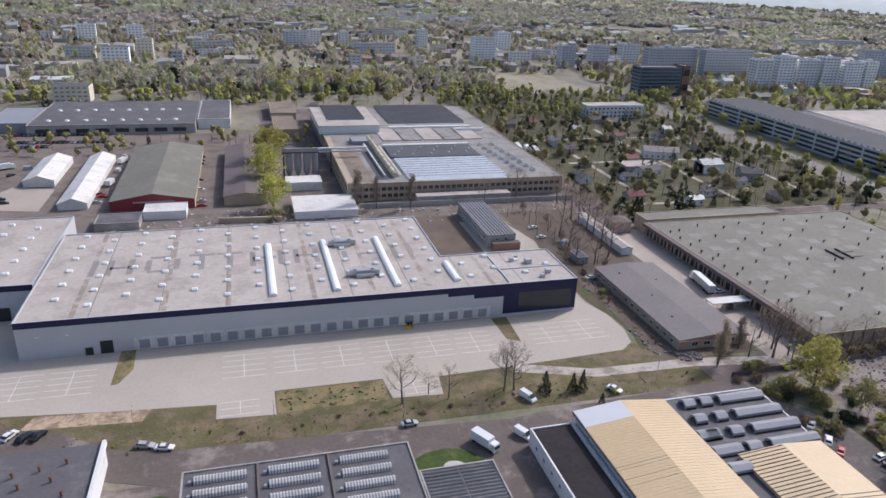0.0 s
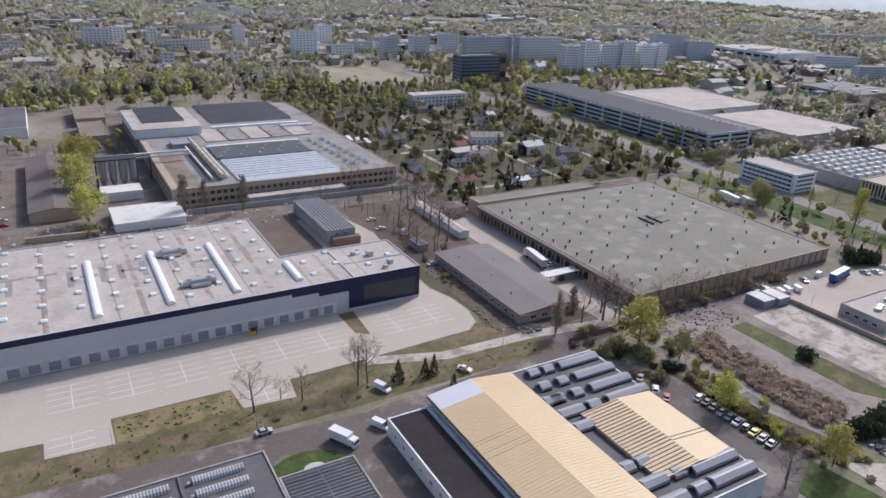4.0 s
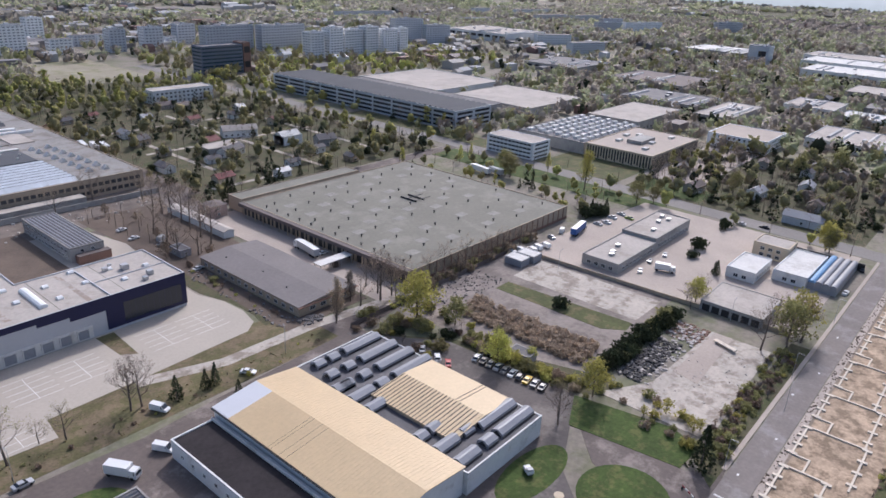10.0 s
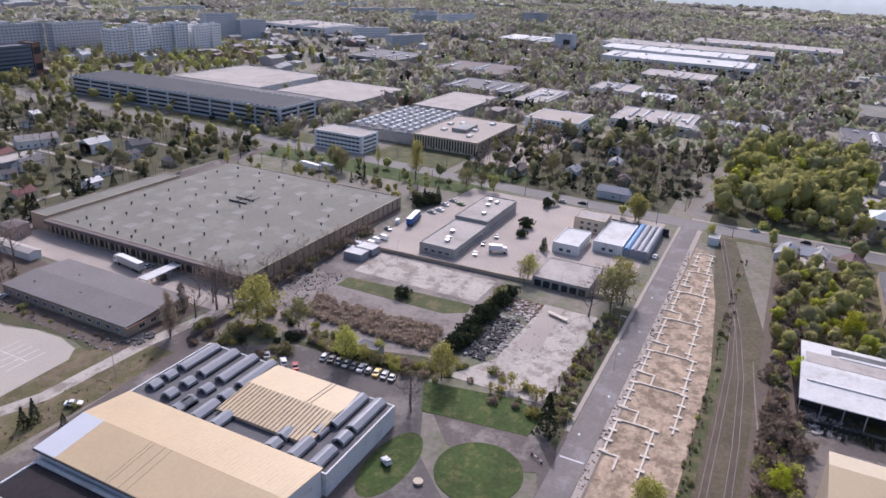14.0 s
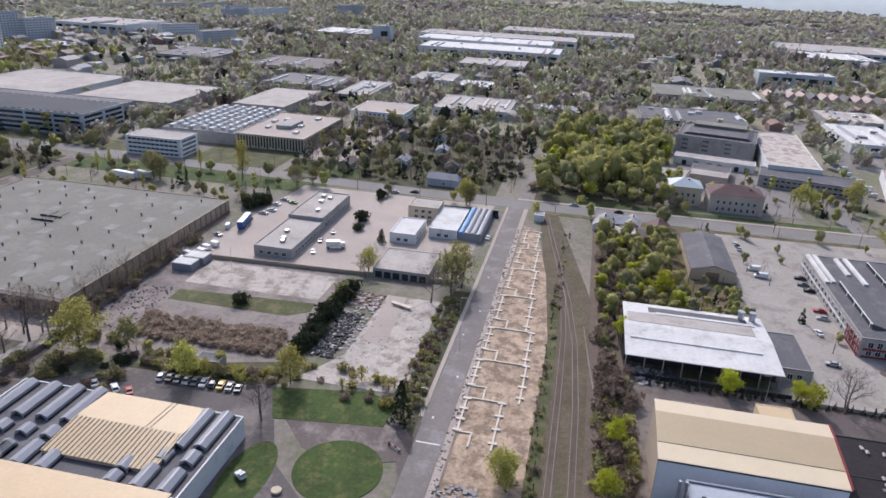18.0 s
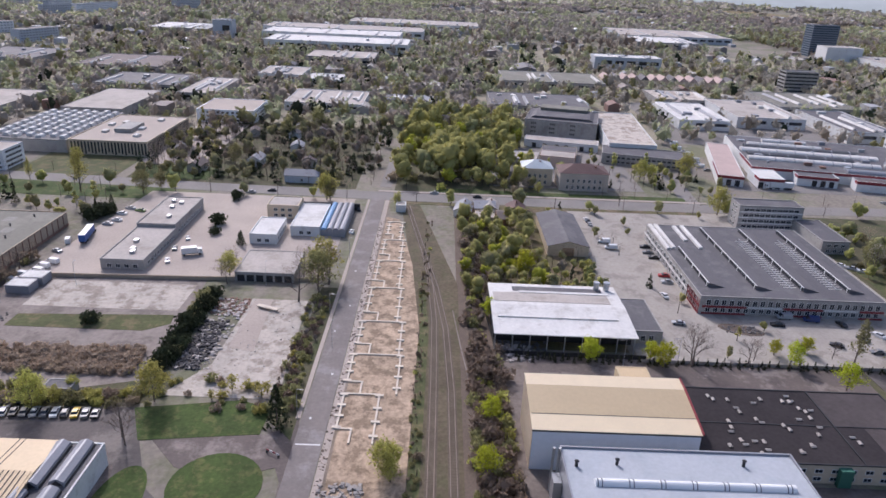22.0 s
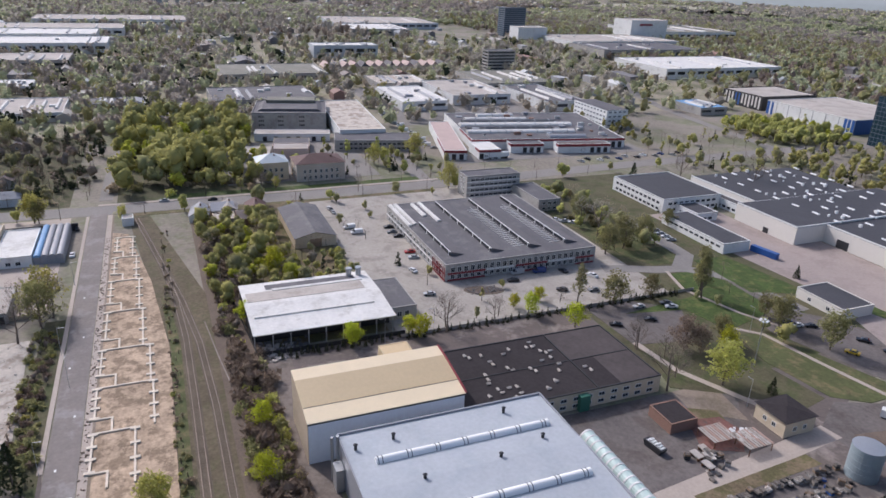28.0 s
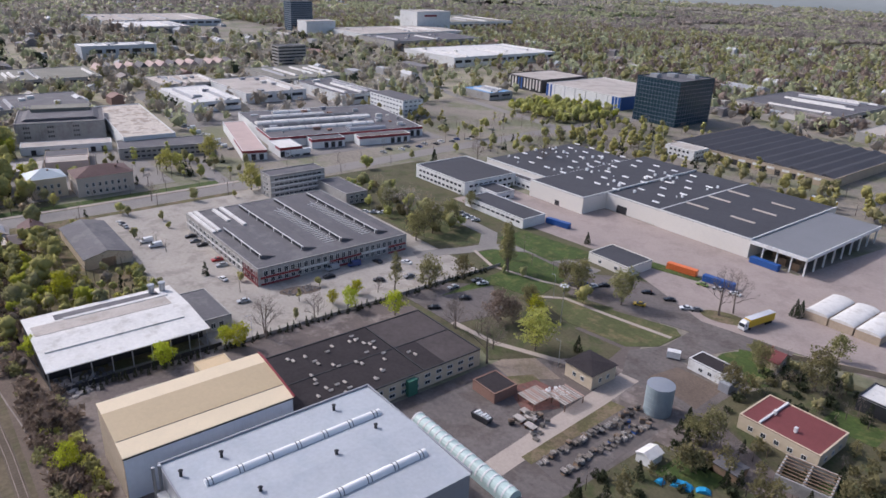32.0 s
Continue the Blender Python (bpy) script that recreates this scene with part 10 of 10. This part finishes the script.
for i in range(5):
    r = thing("sheet_stack", srnd.uniform(101, 108), srnd.uniform(-123, -112), 0.08, "bundle of pale roofing sheets on trestles", "sheets", "bundles of sheets", "", srnd.choice((0, 5, 90)))
    for q in range(2):
        bm = bmesh.new()
        for j in range(4):
            box(bm, -1.6, 1.6, -0.9 + j * 0.48, -0.5 + j * 0.48, 1.0 + q * 0.16, 1.14 + q * 0.16)
        part("sheet", bm, M["membrane"], r)
    for s in (-1.2, 1.2):
        bm = bmesh.new()
        box(bm, s - 0.1, s + 0.1, -0.9, 0.9, 0, 0.99)
        part("trestle", bm, M["rust"], r)
strewn("rubble_pile", "heap of broken white blocks and boxes beside the racks", "rubble", 106.5, 111.5, -134.5, -128.5, 70, 0.2, 0.6, M["white"], 41, 0.13)
house("ruin", 115, 124, -122, -113.5, 3.0, M["brick"], M["bitumen"], "little brick hut with black felt roof in the yard", "hut", 0.1)
r = thing("skip", 111.5, -106, 0.08, "dark steel skip full of white scrap", "skip", "", "", 10)
bm = bmesh.new()
prism(bm, [(-2.4, 0.1), (2.4, 0.1), (3.0, 1.6), (-3.0, 1.6)], -1.1, 1.1, "y")
part("tub", bm, M["dark"], r)
for k in range(7):
    bm = bmesh.new()
    box(bm, -2.5 + k * 0.7, -2.0 + k * 0.7, -0.8, 0.7, 1.6, 1.75 + 0.25 * (k % 3))
    part("scrap", bm, M["white"], r)
r = thing("site_cabin", 101, -175.5, 0.08, "small white site caravan by the gate", "caravan", "", "", 30)
for nm, a, m in (("body", (-2, 2, -1.1, 1.1, 0.5, 2.6), M["white"]), ("window", (-0.8, 0.8, -1.16, -1.104, 1.3, 2.1), M["glass"]), ("base", (-1.6, 1.6, -0.9, 0.9, 0, 0.49), M["dark"])):
    bm = bmesh.new()
    box(bm, *a)
    part(nm, bm, m, r)
for i in range(3):
    r = house("shelter", 83 - i * 8.5, 91 - i * 8.5, -259, -238, 3.0, M["tan"], M["whiteroof"], "open shelter with bulging white sheet roof", "shelter", 0, "white shelters", "arch_y", 1.1)
house("hut", 73.5, 77.5, -131, -126, 2.4, M["white"], M["whiteroof"], "tiny garden hut with white roof", "hut", kind="gable_y", rise=0.9)
flat("verge", oval(88, -193, 8, 4.5, 20, 60), 0.14, M["lawn"], "oval lawn beside the yard road")


r = thing("loading_canopy", 154, 186, 0, "long white canopy roof beside the vast hall", "canopy")
bm = bmesh.new()
box(bm, 0, 16, 0, 4.5, 3.3, 3.6)
part("roof", bm, M["whiteroof"], r)
for i in range(4):
    bm = bmesh.new()
    box(bm, 0.3 + i * 5, 0.5 + i * 5, 0.3, 0.5, 0, 3.3), box(bm, 0.3 + i * 5, 0.5 + i * 5, 4.0, 4.2, 0, 3.3), box(bm, 0.3 + i * 5, 0.5 + i * 5, 0.5, 4.0, 3.1, 3.3)
    part("portal_frame", bm, M["steel"], r)
strewn("scrap", "dark scrap and crates at the corner of the brown shed", "scrap", 124.5, 133, 158.5, 163.5, 60, 0.3, 0.8, M["debris"], 42, 0.1)
flat("planting_bed", oval(208, -104, 3.6, 7.5, 20, -18), 0.12, M["soil"], "dark planting bed in the factory yard")
strewn("shrubs", "low dead shrubs and stones on the planting bed", "shrubs", 205.5, 210.5, -110, -98, 90, 0.15, 0.5, M["debris"], 21, 0.12)
strewn("scrap", "pile of scrap sheets and boxes beside the white hall", "scrap", 182, 192, -31, -22, 60, 0.3, 0.9, M["membrane"], 22, 0.08)
strewn("scrap", "dark scrap and machine parts beside the white hall", "scrap", 184, 194, -36, -21, 70, 0.3, 0.9, M["debris"], 23, 0.08)
for x, y, a in ((174.1, -34.8, 90), (174.3, -40.8, 85)):
    r = thing("flatbed_trailer", x, y, 0.08, "empty dark flatbed trailer behind the beige hall", "trailer", "trailers behind the hall", "", a)
    bm = bmesh.new()
    box(bm, -2.6, 2.6, -1.1, 1.1, 0.8, 1.05)
    part("bed", bm, M["greywood"], r)
    for s in (-1.2, 0.2):
        bm = bmesh.new()
        box(bm, s, s + 0.7, -1.05, 1.05, 0, 0.79)
        part("axle", bm, M["dark"], r)
r = thing("machine", 116.2, 67.2, 0.15, "small white machine parked on the lawn", "machine", "", "", 60)
for nm, a, m in (("body", (-1.4, 1.2, -0.8, 0.8, 0.5, 1.3), M["white"]), ("hood", (-1.3, -0.3, -0.7, 0.7, 1.304, 1.8), M["sheet"]), ("chassis", (-1.2, 1.6, -0.6, 0.6, 0, 0.49), M["dark"])):
    bm = bmesh.new()
    box(bm, *a)
    part(nm, bm, m, r)
r = thing("planter", 114.1, 57.5, 0.1, "low yellowish stone planter on the drive", "planter")
bm = bmesh.new()
cyl(bm, 0, 0, 0, 0.7, 1.0, 1.2, 12)
part("tub", bm, M["cream"], r)
house("hut", 155.4, 160, 94, 101.5, 2.6, M["grey"], M["felt"], "low grey hut behind the car park", "hut", 0.1)
# ---- half-built house, tarpaulins and sheds in the gardens ----
r = thing("house_shell", 43, -157, 0, "roofless grey block house under construction", "house shell", "", "", 12)
for a in ((0, 12, 0, 0.4), (0, 12, 9.6, 10), (0, 0.4, 0.4, 9.6), (11.6, 12, 0.4, 9.6), (5.8, 6.2, 0.4, 9.6)):
    bm = bmesh.new()
    box(bm, *a, 0, 3.4)
    part("wall", bm, M["grey"], r)
for i in range(7):
    bm = bmesh.new()
    box(bm, 0, 12, 0.6 + i * 1.4, 0.8 + i * 1.4, 3.404, 3.6)
    part("beam", bm, M["wood"], r)
for x, y, w, d, a in ((65, -127, 5, 2.4, 20), (61, -129.5, 3.5, 1.6, 35), (69, -124, 2.2, 1.5, 0)):
    r = thing("tarpaulin", x, y, 0.06, "bright blue tarpaulin over a low heap", "tarpaulin", "blue tarpaulins", "", a)
    bm = bmesh.new()
    prism(bm, [(-w / 2, 0), (w / 2, 0), (w * 0.3, 0.7), (-w * 0.1, 0.95), (-w * 0.38, 0.5)], -d / 2, d / 2, "y")
    part("sheet", bm, M["tarp"], r)
house("shed", 37, 55, -205, -194, 4.2, M["dark"], M["whiteroof"], "dark shed with white-edged roof among trees", "shed", 0.3)
house("shed", 58, 64, -143, -138, 2.4, M["wood"], M["felt"], "wooden garden shed with felt roof", "shed", kind="gable_x", rise=0.8)
house("shed", 30, 36, -140, -135, 2.4, M["tan"], M["brownroof"], "small tan garden shed", "shed", kind="gable_x", rise=0.8)
house("shed", 79.8, 83, -176, -171, 2.6, M["sheet"], M["bluesheet"], "small pale metal lean-to beside the gatehouse", "shed", 0.05)
wall_line("boundary_wall", 79, -206, 50, -222, 1.8, 0.25, M["tan"], "tan garden wall")

# ---- lamp posts, poles, fences ----
def lamp_post(x, y, h, ang, label="thin grey steel lamp post"):
    r = thing("street_lamp", x, y, 0, label, "street lamp", "lamp posts", "", ang)
    bm = bmesh.new()
    cyl(bm, 0, 0, 0, h, 0.09, 0.05, 8)
    part("pole", bm, M["steel"], r)
    bm = bmesh.new()
    box(bm, 0, 1.4, -0.04, 0.04, h - 0.1, h)
    part("arm", bm, M["steel"], r)
    bm = bmesh.new()
    box(bm, 1.2, 1.9, -0.12, 0.12, h - 0.16, h - 0.02)
    part("lamp_head", bm, M["sheet"], r)


for x, y, a in ((-30.5, 153.4, 90), (2.2, 148.6, 90), (34.7, 147.5, 90), (110, 150, 60), (222, 125, 0), (228, 60, 0), (186, 30, 0), (182, -58, 90), (184, -75, 90), (205, 33.5, -90), (255, 33.5, -90), (150, 33.5, -90), (118, -142, 0), (152, -176, 0), (196, -196, 0)):
    lamp_post(x, y, 9, a)
r = thing("floodlight_mast", 134, -160, 0, "tall mast with a ring of white floodlights", "mast")
bm = bmesh.new()
cyl(bm, 0, 0, 0, 16, 0.16, 0.1, 8)
part("pole", bm, M["steel"], r)
for i in range(6):
    bm = bmesh.new()
    a = i * 1.05
    box(bm, math.cos(a) * 1.1 - 0.3, math.cos(a) * 1.1 + 0.3, math.sin(a) * 1.1 - 0.3, math.sin(a) * 1.1 + 0.3, 15.8, 16.1)
    part("floodlight", bm, M["dome"], r)


def fence(pts, h, label, material, step=2.5):
    r = thing("fence", 0, 0, 0, label, "fence")
    for a, b in zip(pts, pts[1:]):
        a, b = Vector(a), Vector(b)
        n = max(1, int((b - a).length / step))
        ang = math.atan2(b.y - a.y, b.x - a.x)
        ln = (b - a).length / n
        for i in range(n):
            p = a.lerp(b, (i + 0.5) / n)
            o = part("fence_panel", box_mesh("fence_panel", ln - 0.12, 0.06, h - 0.1, material), None, r)
            o.location, o.rotation_euler = (p.x, p.y, 0.05), (0, 0, ang)


fence([(134, 148), (170, 149), (228, 149.5)], 1.8, "old dark panel fence behind the hall", M["brownroof"], 4)
fence([(186, -66), (186, -20), (226, -17)], 1.6, "low dark fence round the white hall", M["dark"], 4)
fence([(60, -22), (130, -22.5)], 1.6, "weathered fence beside the lane", M["wood"], 4)
fence([(184.5, -64), (184.5, -180)], 1.2, "low fence behind the hedge", M["grey"], 4)
r = thing("broken_slab", 209.5, 55, 0.15, "tilted cream concrete slab left on the lot", "slab", "", "", 70)
bm = bmesh.new()
box(bm, -4, 4, -0.8, 0.8, 0.6, 0.9)
part("slab", bm, M["footing"], r)
for s in (-3, 3):
    bm = bmesh.new()
    box(bm, s - 0.3, s + 0.3, -0.6, 0.6, 0, 0.59)
    part("block", bm, M["rubble"], r)
# marks on the street
bm = bmesh.new()
box(bm, 139.5, 140, 26, 32, 0.1, 0.106)
for x, y in ((150, 30), (171, 27.5), (196, 30.5), (214, 28), (243, 29.5)):
    box(bm, x, x + 0.9, y, y + 0.5, 0.1, 0.106)
o = tagged(new("road_marks", mesh_of("road_marks", bm, M["paint"])), "worn white marks on the street", "markings", "", "structure")
# red barrier at the drive
r = thing("barrier", 135.5, 36.5, 0.1, "small red and white road barrier", "barrier", "", "", 60)
for k in range(4):
    bm = bmesh.new()
    box(bm, -2 + k, -1 + k, -0.05, 0.05, 0.6, 0.95)
    part("board", bm, M["red"] if k % 2 else M["white"], r)
for s in (-1.8, 1.8):
    bm = bmesh.new()
    box(bm, s - 0.05, s + 0.05, -0.3, 0.3, 0, 0.6)
    part("foot", bm, M["dark"], r)
